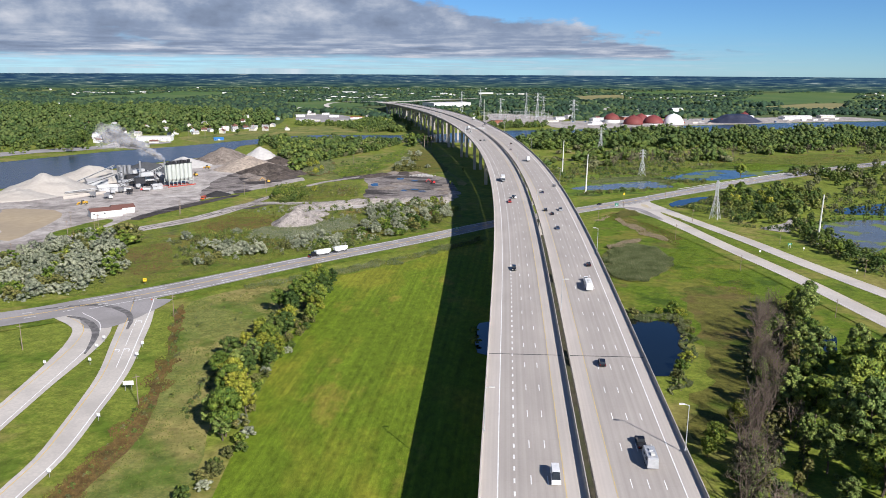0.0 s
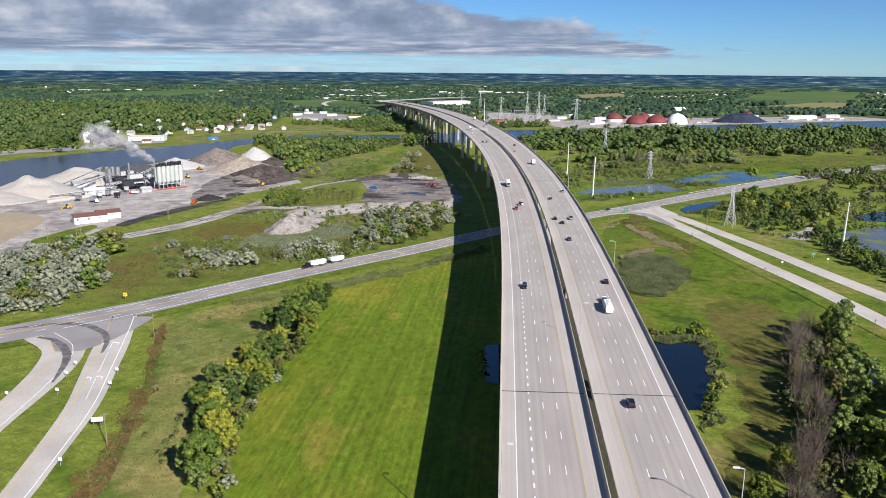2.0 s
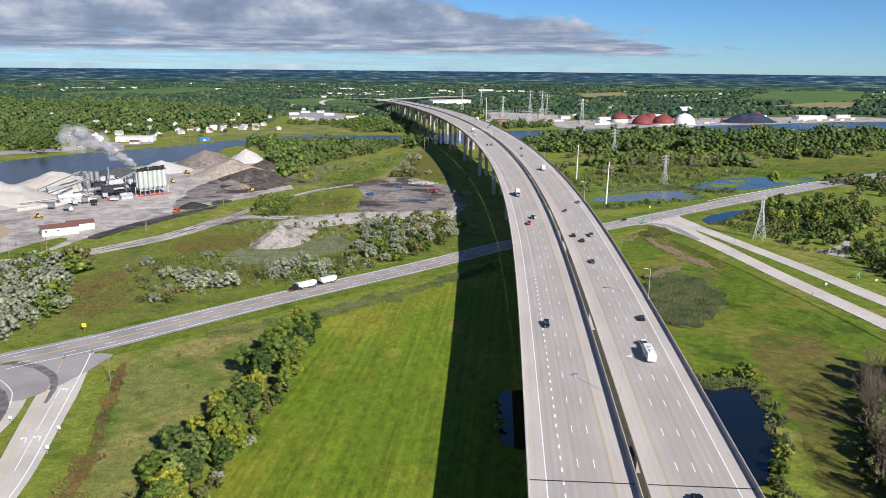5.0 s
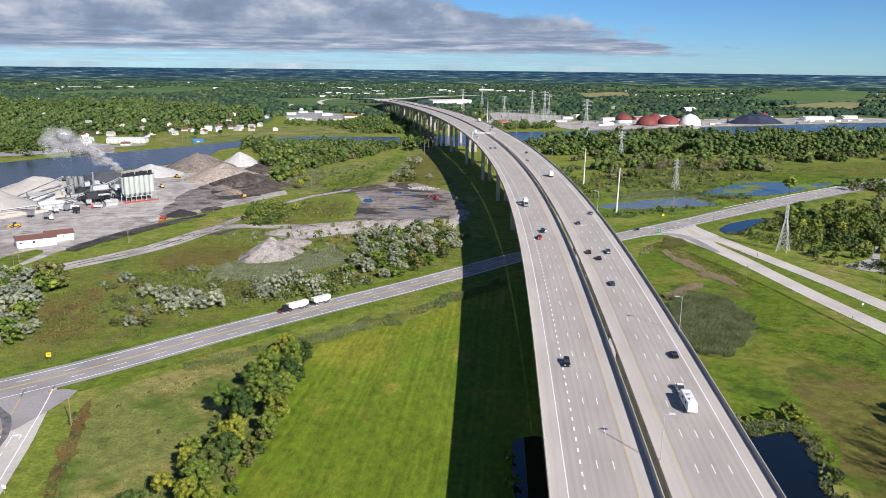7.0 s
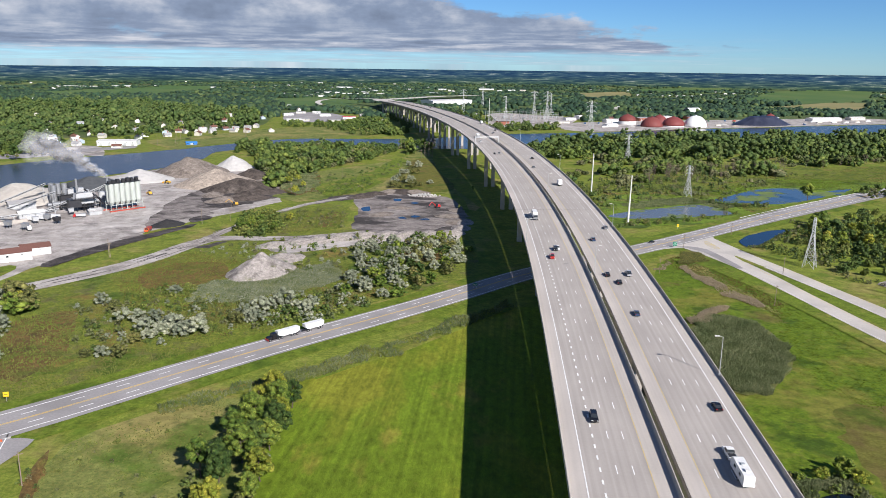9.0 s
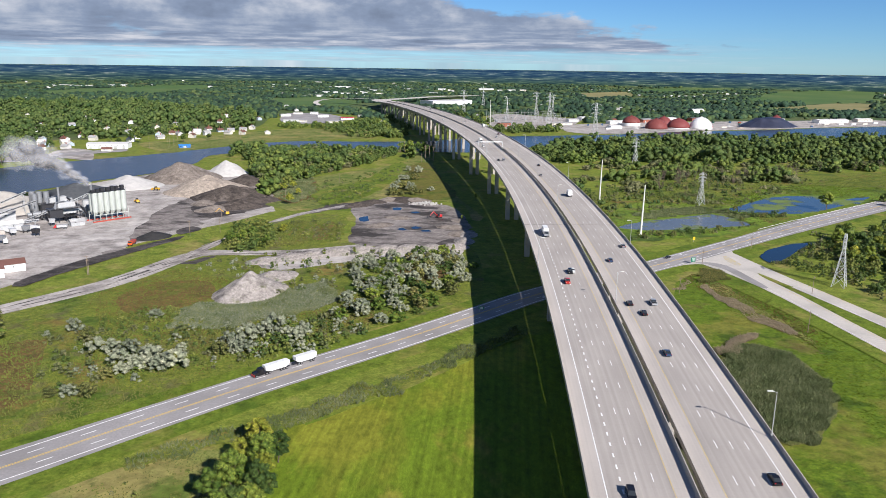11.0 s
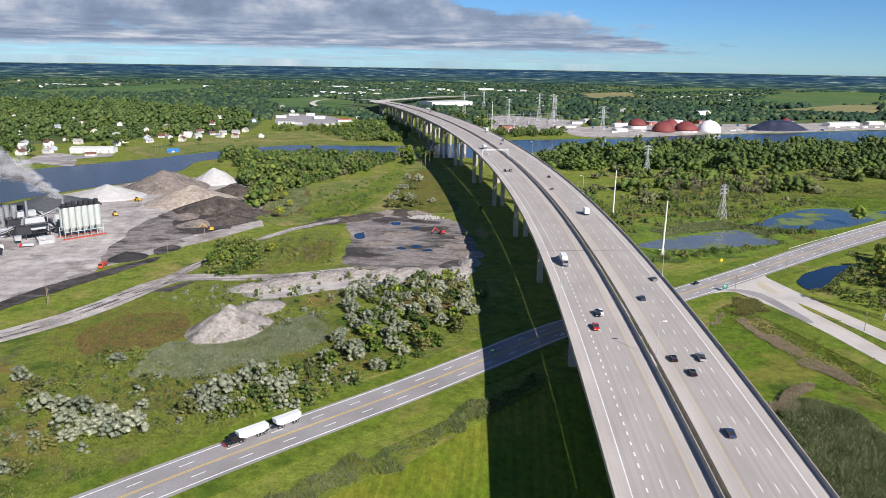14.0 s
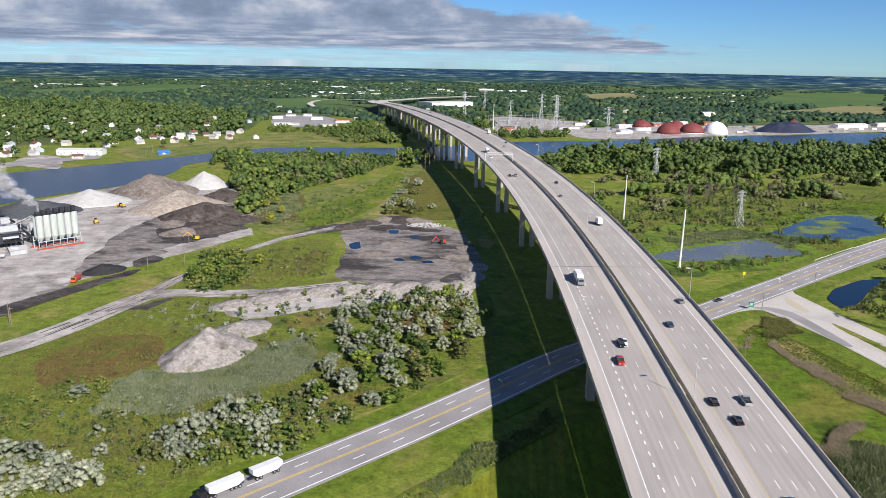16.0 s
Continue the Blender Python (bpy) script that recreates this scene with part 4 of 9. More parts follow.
for off in (-7.3, 7.3):
    cross_road.line("edge_line", off, WHITE_LINE, 0.42, s0=190)
for off in (-3.65, 3.65):
    cross_road.line("lane_marking", off, WHITE_LINE, 0.36, 4.5, 10.5, s0=60)
ramp_a.line("edge_line", 3.2, WHITE_LINE, 0.3)
ramp_a.line("edge_line", -3.2, YELLOW_LINE, 0.25)
ramp_b.line("edge_line", lambda s: 2.4 + max(0, s - 120) * 0.012, WHITE_LINE, 0.35)
ramp_b.line("edge_line", lambda s: -2.4 - max(0, s - 120) * 0.012, YELLOW_LINE, 0.25)
ramp_b.line("lane_marking", 0.0, WHITE_LINE, 0.25, 20, 3, s0=200, s1=255)
for r in (right_a, right_b):
    r.line("edge_line", 4.2, WHITE_LINE, 0.2, s0=60)
    r.line("edge_line", -4.2, YELLOW_LINE, 0.2, s0=60)


def arrow(road, s, off, label):
    """A turn arrow painted on a lane."""
    g, h = Geo(), road.heading(s)
    p = road.at(s, off)
    t = Matrix.Translation(p) @ Matrix.Rotation(h, 4, "Z")
    for poly in ([(-0.2, -2), (0.2, -2), (0.2, 1), (-0.2, 1)], [(-0.2, 0.6), (-0.2, 1.4), (-1.1, 1.4), (-1.1, 0.6)], [(-1.1, 2.0), (-2.3, 1.0), (-1.1, 0.0)]):
        g.add([t @ Vector((x, y, 0)) for x, y in poly], [tuple(range(len(poly)))])
    part("arrow", g, WHITE_LINE, road.ob, label)


for s, o in ((218, -1.6), (218, 2.0), (252, -1.4), (252, 2.4)):
    arrow(ramp_b, s, o, "white turn arrow")
for s in (470, 520):
    arrow(cross_road, s, 5.4, "white turn arrow")
    arrow(cross_road, s + 130, -5.4, "white turn arrow")

# ---- bridge ----
HEAD = (0.09661, 0.19099, 0.01173, 0.00778, 0.04141, 0.00892)       # heading along the bridge, a Chebyshev series
RISE = (29.018, 4.675, -7.581, -0.095, 1.242, 0.575)                # height of the deck, likewise
S_ALL = np.arange(-300, 1751, 5.0)


def _bridge_line():
    u = (np.clip(S_ALL, -80, 1700) - 835) / 915
    h = np.polynomial.chebyshev.chebval(u, HEAD)
    z = np.polynomial.chebyshev.chebval(u, RISE)
    z = np.where(S_ALL < -80, z[np.searchsorted(S_ALL, -80)] + (S_ALL + 80) * 0.03, z)
    z = np.where(S_ALL > 1500, z[np.searchsorted(S_ALL, 1500)] - (S_ALL - 1500) * 0.016, z)
    x, y = np.cumsum(-np.sin(h) * 5.0), np.cumsum(np.cos(h) * 5.0)
    k = np.searchsorted(S_ALL, 0)
    return x - x[k] + 31.4, y - y[k] + 131.5, z, h


BX, BY, BZ, BH = _bridge_line()


def deck_at(s, off, dz=0.0):
    x, y, z, h = (float(np.interp(s, S_ALL, a)) for a in (BX, BY, BZ, BH))
    return Vector((x + off * math.cos(h), y + off * math.sin(h), z + 0.0108 * off + dz))


def deck_heading(s):
    return float(np.interp(s, S_ALL, BH))


S_DECK = list(np.arange(-300, 1751, 10.0))
DECK_W, MID = 22.7, 12.2          # width of one carriageway's deck, and of its middle from the axis


def sweep(name, profile, s_list, mat, parent, label="", closed=True, uv=False):
    """A profile of (off, dz) carried along the bridge."""
    prof = profile + profile[:1] if closed else profile
    rows = [[deck_at(s, o, z) for o, z in prof] for s in s_list]
    uvs = [[(o, s) for o, z in prof] for s in s_list] if uv else None
    me = strip_mesh(name, rows, mat, uvs)
    ob = new(name, me)
    ob.parent = parent
    return tagged(ob, label)


bridge = thing("bridge", label="long curving twin concrete motorway bridge on tall piers", category="bridge", kind="structure")
JOINTS = [q[0] for q in [(69, -12.0)] + [(405, -5.1)]] + [770, 1150, 1500]
for side in (-1, 1):
    c = side * MID
    out, inn = (c - DECK_W / 2, -0.75) if side < 0 else (c + DECK_W / 2, 0.85)
    d = -side                                                        # from the outer edge towards the median
    pts = [(out, -0.25), (out, -0.55), (c - d * 5.5, -1.1), (c - d * 4.3, -5.2), (c + d * 4.3, -5.2), (c + d * 5.5, -1.1), (inn, -0.55), (inn, -0.25)]
    sweep("box_girder", pts, S_DECK, CONCRETE, bridge, "concrete box girder with wide wings")
    # carriageway, with across counted from the outer white line
    edge = out + d * 4.0
    prof = [(out + d * 0.4, 0.0), (out + d * 0.4 + d * 10.6, 0.0), (inn - d * 0.4, 0.0)]
    rows = [[deck_at(s, o, z) for o, z in prof] for s in S_DECK]
    uvs = [[(abs(o - edge) if (o - edge) * d > 0 else -abs(o - edge), s) for o, z in prof] for s in S_DECK]
    ob = new("carriageway", strip_mesh("carriageway", rows, DECK, uvs))
    ob.parent = bridge
    tagged(ob, "pale worn concrete carriageway with wheel tracks")
    for nm, o, dd in (("outer_parapet", out, d), ("median_barrier", inn, -d)):
        top = 1.45 if nm == "median_barrier" and side < 0 else 1.05
        pr = [(o, -0.3), (o, top), (o + dd * 0.22, top), (o + dd * 0.30, 0.35), (o + dd * 0.48, 0.08), (o + dd * 0.48, -0.3)]
        sweep(nm, pr, S_DECK, PARAPET, bridge, "sloped concrete barrier")
    marks = Geo()
    for k, (name, o, mat_, w) in enumerate((("edge_line", edge, WHITE_LINE, 0.26), ("edge_line", edge + d * 14.3, FADED_LINE, 0.24))):
        rows = [[deck_at(s, o - w / 2, 0.02), deck_at(s, o + w / 2, 0.02)] for s in S_DECK]
        ob = new(name, strip_mesh(name, rows, mat_))
        ob.parent = bridge
    for k in (1, 2, 3):
        g, s, o = Geo(), -290.0, edge + d * 3.575 * k
        dotted = side < 0 and k == 1
        while s < 1740:
            e = s + (1.8 if dotted else 3.6)
            w = 0.2 if dotted else 0.11
            g.add([deck_at(s, o - w, 0.02), deck_at(s, o + w, 0.02), deck_at(e, o + w, 0.02), deck_at(e, o - w, 0.02)], [(0, 1, 2, 3)])
            s += 4.9 if dotted else 15.2
        part("lane_marking", g, WHITE_LINE, bridge, "dashed white lane paint")
    for s in JOINTS:
        g = Geo()
        a, b = min(out, inn) + 0.4, max(out, inn) - 0.4
        g.add([deck_at(s, a, 0.03), deck_at(s, b, 0.03), deck_at(s + 0.4, b, 0.03), deck_at(s + 0.4, a, 0.03)], [(0, 1, 2, 3)])
        part("expansion_joint", g, JOINT, bridge, "dark expansion joint across the deck")

PIERS = [-115, 0, 113, 226, 340, 455, 565, 677, 797, 922, 1030, 1140, 1240, 1330, 1420, 1505, 1590, 1670, 1740]
for s in PIERS:
    for side in (-1, 1):
        h = deck_heading(s)
        for leg in (-3.3, 3.3):
            p = deck_at(s, side * MID + leg, -5.1)
            g = Geo()
            g.box(p.x, p.y, -1.0, 2.9, 3.6, p.z + 1.0, h)
            part("pier", g, CONCRETE, bridge, "tall rectangular concrete pier")

# the motorway beyond the bridge
end = deck_at(1750, 0)
far_way = Road("motorway", [(end.x + 3, end.y - 20, end.z), (end.x, end.y, end.z - 0.4), (-157, 1950, 24.5), (-166, 2050, 21.5), (-152, 2180, 17), (-113, 2367, 12), (-33, 2581, 9), (110, 2850, 4)], [46, 46, 42, 38, 30], RAMP, "pale concrete motorway descending from the bridge", 0.0)
far_ramp = Road("slip_road", [(-166, 2000, 22.5), (-185, 2108, 20), (-252, 2215, 16.5), (-308, 2245, 14), (-344, 2228, 10.5), (-348, 2155, 8), (-331, 2105, 4.5), (-299, 2065, 0.8)], [15, 14, 13], RAMP, "pale looping slip road", 0.0)

# ---- trees and scrub ----
def ball(level=2):
    bm = bmesh.new()
    bmesh.ops.create_icosphere(bm, subdivisions=level, radius=1.0)
    v = np.array([p.co[:] for p in bm.verts])
    f = [tuple(q.index for q in fc.verts) for fc in bm.faces]
    bm.free()
    return v, f


BALL_V, BALL_F = ball()
SEED_V, SEED_F = ball(1)


def unit(rs, n):
    d = rs.normal(size=(n, 3))
    return d / np.linalg.norm(d, axis=1, keepdims=True)


def foliage(geo, rs, centre, radius, leaves, leaf, core=0.78, squash=0.8):
    """One clump: an uneven dark core with leaf sprays standing off it."""
    bump = 1 + 0.26 * rs.normal(size=len(SEED_V))
    geo.add(np.asarray(centre) + SEED_V * radius * core * bump[:, None] * (1, 1, squash), SEED_F)
    d = unit(rs, leaves)
    d[:, 2] = np.where(d[:, 2] < -0.35, -d[:, 2], d[:, 2])
    at = np.asarray(centre) + d * (radius * rs.uniform(0.78, 1.12, (leaves, 1))) * (1, 1, squash)
    nrm = d + 0.65 * unit(rs, leaves)
    a = np.cross(nrm, unit(rs, leaves))
    a /= np.linalg.norm(a, axis=1, keepdims=True)
    b = np.cross(nrm, a)
    b /= np.linalg.norm(b, axis=1, keepdims=True)
    la, lb = leaf * rs.uniform(0.6, 1.35, (leaves, 1)), leaf * rs.uniform(0.4, 0.9, (leaves, 1))
    quad = np.stack([at - a * la, at - b * lb + nrm * la * 0.1, at + a * la, at + b * lb + nrm * la * 0.1], 1).reshape(-1, 3)
    base = len(geo.v)
    geo.v.extend(map(tuple, quad))
    geo.f.extend((base + 4 * i, base + 4 * i + 1, base + 4 * i + 2, base + 4 * i + 3) for i in range(leaves))


def crown_geo(g, rs, height, width, clumps, leaves, leaf, low=0.25, at=(0, 0, 0), core=0.78, knob=(0.34, 0.54)):
    """A rounded, uneven crown of clumps over an ellipsoid, with gaps between them."""
    zc, rz, rw = height * (1 + low) / 2, height * (1 - low) / 2, width / 2
    lean = rs.normal(size=2) * width * 0.05
    for k in range(clumps):
        t = 1 - 1.72 * (k + 0.5) / clumps                       # from the top down to below the middle
        ring, ang = math.sqrt(max(0.0, 1 - t * t)), k * 2.4 + rs.uniform(-0.5, 0.5)
        r = rw * rs.uniform(*knob)
        q = rs.uniform(0.45, 0.92)
        c = (at[0] + lean[0] * t + rw * ring * q * math.cos(ang), at[1] + lean[1] * t + rw * ring * q * math.sin(ang), at[2] + zc + t * (rz - r * 0.55) * rs.uniform(0.85, 1.05))
        foliage(g, rs, c, r, leaves, leaf, core)


def crown_mesh(name, mat, seed, height, width, clumps, leaves, leaf, low=0.25, fine=False):
    g = Geo()
    crown_geo(g, np.random.RandomState(seed), height, width, clumps, leaves, leaf, low, core=0.82, knob=(0.17, 0.36) if fine else (0.28, 0.50))
    return g.mesh(name, mat, True)


def woods(name, spots, mat, label, seed, clumps=13, leaves=12, leaf=0.74, low=-0.2, core=0.84, knob=(0.26, 0.48)):
    """A mass of trees too many to tell apart: spots of x, y, height, width."""
    rs, g = np.random.RandomState(seed), Geo()
    for x, y, h, w in spots:
        crown_geo(g, rs, h, w, clumps, leaves, leaf, low, (x, y, ground_z(x, y)), core, knob)
    return tagged(part(name, g, mat, smooth=True), label, "woods", kind="stuff")


def trunk_mesh(name, seed, height, width, limbs=6, mat=None, twigs=0):
    rs, g = np.random.RandomState(seed), Geo()
    r = height * 0.017 + 0.05
    p = Vector((0, 0, -0.3))
    for k in range(4):
        q = Vector((rs.normal() * 0.02 * height, rs.normal() * 0.02 * height, height * 0.75 * (k + 1) / 4))
        g.rod(p, q, r * (1 - 0.2 * k), r * (0.8 - 0.2 * k), 6)
        for _ in range(limbs // 3):
            a = rs.uniform(0, 6.28)
            e = q + Vector((math.cos(a) * width * 0.3, math.sin(a) * width * 0.3, height * rs.uniform(0.1, 0.22)))
            g.rod(q, e, r * 0.4, r * 0.12, 5)
            for _ in range(twigs):
                st = q.lerp(e, rs.uniform(0.3, 1))
                g.rod(st, st + Vector((rs.normal() * width * 0.12, rs.normal() * width * 0.12, height * rs.uniform(0.05, 0.2))), r * 0.13, r * 0.04, 3)
        p = q
    return g.mesh(name, mat or BARK)


TREES = {}
for kind, mat_, seeds, hgt, wid, cl, lv, lf, fine_ in (
        ("green", LEAF, (1, 2, 3), 13, 9.0, 14, 42, 0.42, False), ("dark", LEAF_DARK, (4, 5, 6), 14, 9.5, 14, 42, 0.44, False),
        ("yellow", LEAF_YELLOW, (7, 8), 11, 8, 13, 42, 0.40, False), ("poplar", LEAF, (9, 10), 12, 5.5, 12, 40, 0.36, False),
        ("near_green", LEAF, (11, 12, 13), 13, 9.0, 46, 80, 0.27, True), ("near_dark", LEAF_DARK, (14, 15), 14, 9.5, 48, 80, 0.28, True),
        ("near_yellow", LEAF_YELLOW, (17, 18), 11, 8, 42, 80, 0.26, True), ("near_olive", LEAF_OLIVE, (21, 22), 11, 5.5, 30, 60, 0.22, True), ("near_poplar", LEAF_PALE, (19, 20), 13, 6.0, 40, 80, 0.24, True)):
    TREES[kind] = [(crown_mesh("crown", mat_, s, hgt, wid, cl, lv, lf, 0.25 if not fine_ else 0.14, fine_), trunk_mesh("trunk", s, hgt, wid)) for s in seeds]
def bare_mesh(name, seed, height, width):
    """A leafless tree: several upright stems that fork again and again into fine twigs."""
    rs, g = np.random.RandomState(seed), Geo()

    def grow(p, d, length, r, depth):
        q = p + d * length
        g.rod(p, q, r, r * 0.62, 5 if depth > 2 else 3)
        if depth == 0:
            return
        for k in range(3 if depth > 1 else 4):
            n = Vector(rs.normal(size=3))
            e = (d + n * (0.34 if depth > 2 else 0.44) + Vector((0, 0, 0.16))).normalized()
            grow(p.lerp(q, rs.uniform(0.45, 1.0)) if k else q, e, length * rs.uniform(0.58, 0.82), r * 0.55, depth - 1)

    for k in range(3):
        a = k * 2.1 + rs.uniform(0, 1)
        grow(Vector((math.cos(a) * width * 0.05, math.sin(a) * width * 0.05, -0.3)), Vector((math.cos(a) * 0.20, math.sin(a) * 0.20, 1)).normalized(), height * 0.36, 0.17, 4)
    return g.mesh(name, DEADWOOD)


BARE = [bare_mesh("branches", s, 13, 9) for s in (41, 42, 43)]
BUSHES = {kind: [crown_mesh("bush", mat_, s, 4.0, 5.0, 18, 38, 0.17, 0.0, True) for s in seeds] for kind, mat_, seeds in (
    ("silver", LEAF_SILVER, (51, 52, 53)), ("green", LEAF, (54, 55)), ("olive", LEAF_OLIVE, (56, 57)), ("yellow", LEAF_YELLOW, (58, 59)), ("dark", LEAF_DARK, (60, 61)))}
TREE_WORDS = {"green": "leafy green broadleaf tree with an uneven crown", "dark": "dark green broadleaf tree with a dense crown", "yellow": "yellow-green young tree with a loose crown", "poplar": "slender upright pale green poplar tree", "olive": "half-bare olive-green young tree"}
BUSH_WORDS = {"silver": "silver-leaved olive bush in rough herbs", "green": "bright green bush in rough herbs", "olive": "dull olive-green bush in rough grass", "yellow": "yellow-green bush in rough herbs", "dark": "dark green bush in rough herbs"}
rng = random.Random(11)


def tree(kind, x, y, size, group="", z=None):
    crown, trunk = rng.choice(TREES[kind])
    word = kind.replace("near_", "")
    ob = thing("tree", (x, y, ground_z(x, y) if z is None else z), TREE_WORDS.get(word, "olive-green small tree"), "tree", group, rz=rng.uniform(0, 6.28), scale=size * rng.uniform(0.9, 1.1))
    ob.scale.z *= rng.uniform(0.85, 1.15)
    part("trunk", trunk, None, ob)
    part("crown", crown, None, ob)


def bare_tree(x, y, size, group=""):
    ob = new("bare_tree", rng.choice(BARE))
    ob.matrix_basis = Matrix.LocRotScale((x, y, 0), Euler((0, 0, rng.uniform(0, 6.28))), (size, size, size * rng.uniform(0.9, 1.2)))
    tagged(ob, "leafless grey tree with fine branches", "tree", group)


def bush(kind, x, y, size, group="", z=0.0):
    ob = new("bush", rng.choice(BUSHES[kind]))
    ob.matrix_basis = Matrix.LocRotScale((x, y, z - 0.15), Euler((0, 0, rng.uniform(0, 6.28))), (size, size * rng.uniform(0.8, 1.2), size * rng.uniform(0.8, 1.1)))
    tagged(ob, BUSH_WORDS[kind], "bush", group)


def scatter(poly, n, gap, seed, clear=None):
    """Up to n points in a polygon, none nearer together than the gap."""
    r, out = random.Random(seed), []
    xs, ys = [p[0] for p in poly], [p[1] for p in poly]
    for _ in range(n * 14):
        p = (r.uniform(min(xs), max(xs)), r.uniform(min(ys), max(ys)))
        if inside(p, poly) and not (clear and clear(*p)) and all((p[0] - q[0]) ** 2 + (p[1] - q[1]) ** 2 > gap * gap for q in out):
            out.append(p)
            if len(out) >= n:
                break
    return out


def near_bridge(x, y, margin=25.0):
    k = int(np.argmin((BX - x) ** 2 + (BY - y) ** 2))
    return math.hypot(BX[k] - x, BY[k] - y) < margin


def along(knots, gap, width, seed):
    r, out = random.Random(seed), []
    for p in spline(knots, gap):
        out.append((p.x + r.uniform(-width, width), p.y + r.uniform(-gap, gap) * 0.4))
    return out


SCRUB_MATS = {"silver": LEAF_SILVER, "green": CANOPY, "olive": CANOPY_OLIVE, "yellow": CANOPY_LIGHT, "dark": CANOPY_DARK}


def scrub(points, kinds, lo, hi, label, seed, wide=1.25):
    """Bushes too many to tell apart, joined by colour."""
    for k, kind in enumerate(kinds):
        sp = [(x, y, h, h * wide * rng.uniform(0.8, 1.25)) for x, y in points[k::len(kinds)] for h in (rng.uniform(lo, hi),)]
        if sp:
            woods("scrub", sp, SCRUB_MATS[kind], f"{kind} {label}", seed + k, 7, 13, 0.22 * (lo + hi) / 6 + 0.08, -0.5)["category"] = "scrub"


# the row of trees along the mown field
for k, (x, y) in enumerate(along([(-60, 352), (-61, 320), (-62, 292), (-66, 256), (-71, 230)], 5.2, 5.5, 1)):
    tree(rng.choice(["near_green", "near_yellow", "near_dark", "near_yellow", "near_dark"]), x, y, rng.uniform(0.62, 1.0), "trees along the field")
for k, (x, y) in enumerate(along([(-74, 240), (-72, 222), (-66, 200), (-63, 185)], 4.2, 5.5, 2)):
    tree(rng.choice(["near_poplar", "near_green", "near_yellow"]), x, y, rng.uniform(0.75, 1.15), "trees along the field")
for k, (x, y) in enumerate(along([(-62, 330), (-60, 290), (-63, 255), (-66, 220), (-60, 190), (-61, 168), (-66, 140), (-68, 100)], 3.6, 3.5, 3)):
    bush(rng.choice(["olive", "silver", "olive", "green", "dark"]), x, y, rng.uniform(0.6, 1.15), "bushes along the field")
scrub(along([(-119, 305), (-103, 250), (-96, 212), (-94, 180), (-97, 140)], 3, 2.5, 4), ["green", "olive", "green"], 0.7, 1.7, "bushes in the ditch", 101)
scrub(along([(-99.5, 342.4), (-86.2, 353.3), (-70.3, 362.4), (-55.3, 372.7), (-29.5, 398.2), (-0.8, 430.1)], 6.0, 1.2, 5), ["olive", "yellow", "olive"], 0.7, 1.5, "bushes along the hedge", 104)
scrub(scatter([(-66, 170), (-72, 240), (-64, 330), (-88, 345), (-114, 312), (-98, 230)], 40, 5, 6), ["olive", "yellow"], 0.6, 1.6, "bushes in the meadow", 108)
scrub(along([(-70, 350), (-72, 320), (-74, 290), (-78, 255), (-82, 225), (-80, 200)], 3.0, 3.0, 61), ["olive", "green"], 1.0, 2.6, "bushes beside the tree row", 110)

for x, y in along([(-70, 345), (-70, 310), (-73, 280), (-77, 250), (-80, 232)], 9, 3.5, 62):
    tree(rng.choice(["yellow", "green", "dark"]), x, y, rng.uniform(0.55, 0.85), "trees along the field")

# the wood beside the bridge: a belt of bare trees along its edge, leafy ones behind, grass in the gaps
BELT = [(144.0, 303.0), (134.5, 285.4), (124.7, 266.6), (117.5, 252.3), (113.3, 239.9), (108.4, 221.8), (103.0, 208.0), (95.0, 195.3), (86.0, 181.0), (80.0, 166.0), (76, 152), (74, 138)]
for x, y in along(BELT, 5.2, 2.8, 7):
    bare_tree(x, y, rng.uniform(0.8, 1.35), "bare trees of the wood")
for x, y in along([(x + 6.5, y - 3) for x, y in BELT], 13, 3.0, 71):
    bare_tree(x, y, rng.uniform(0.6, 1.0), "bare trees of the wood")
for x, y in along(BELT, 6.0, 3.5, 74) + along([(x + 9, y - 3) for x, y in BELT], 8.0, 3.0, 75):
    tree(rng.choice(["near_poplar", "near_olive", "near_olive"]), x + 2.5, y, rng.uniform(0.55, 0.85), "trees of the wood")
scrub(along(BELT, 1.7, 3.2, 72) + along([(x + 6, y - 2) for x, y in BELT], 2.2, 4.0, 73), ["olive", "dark", "olive", "green"], 1.8, 5.2, "undergrowth of the wood", 112)
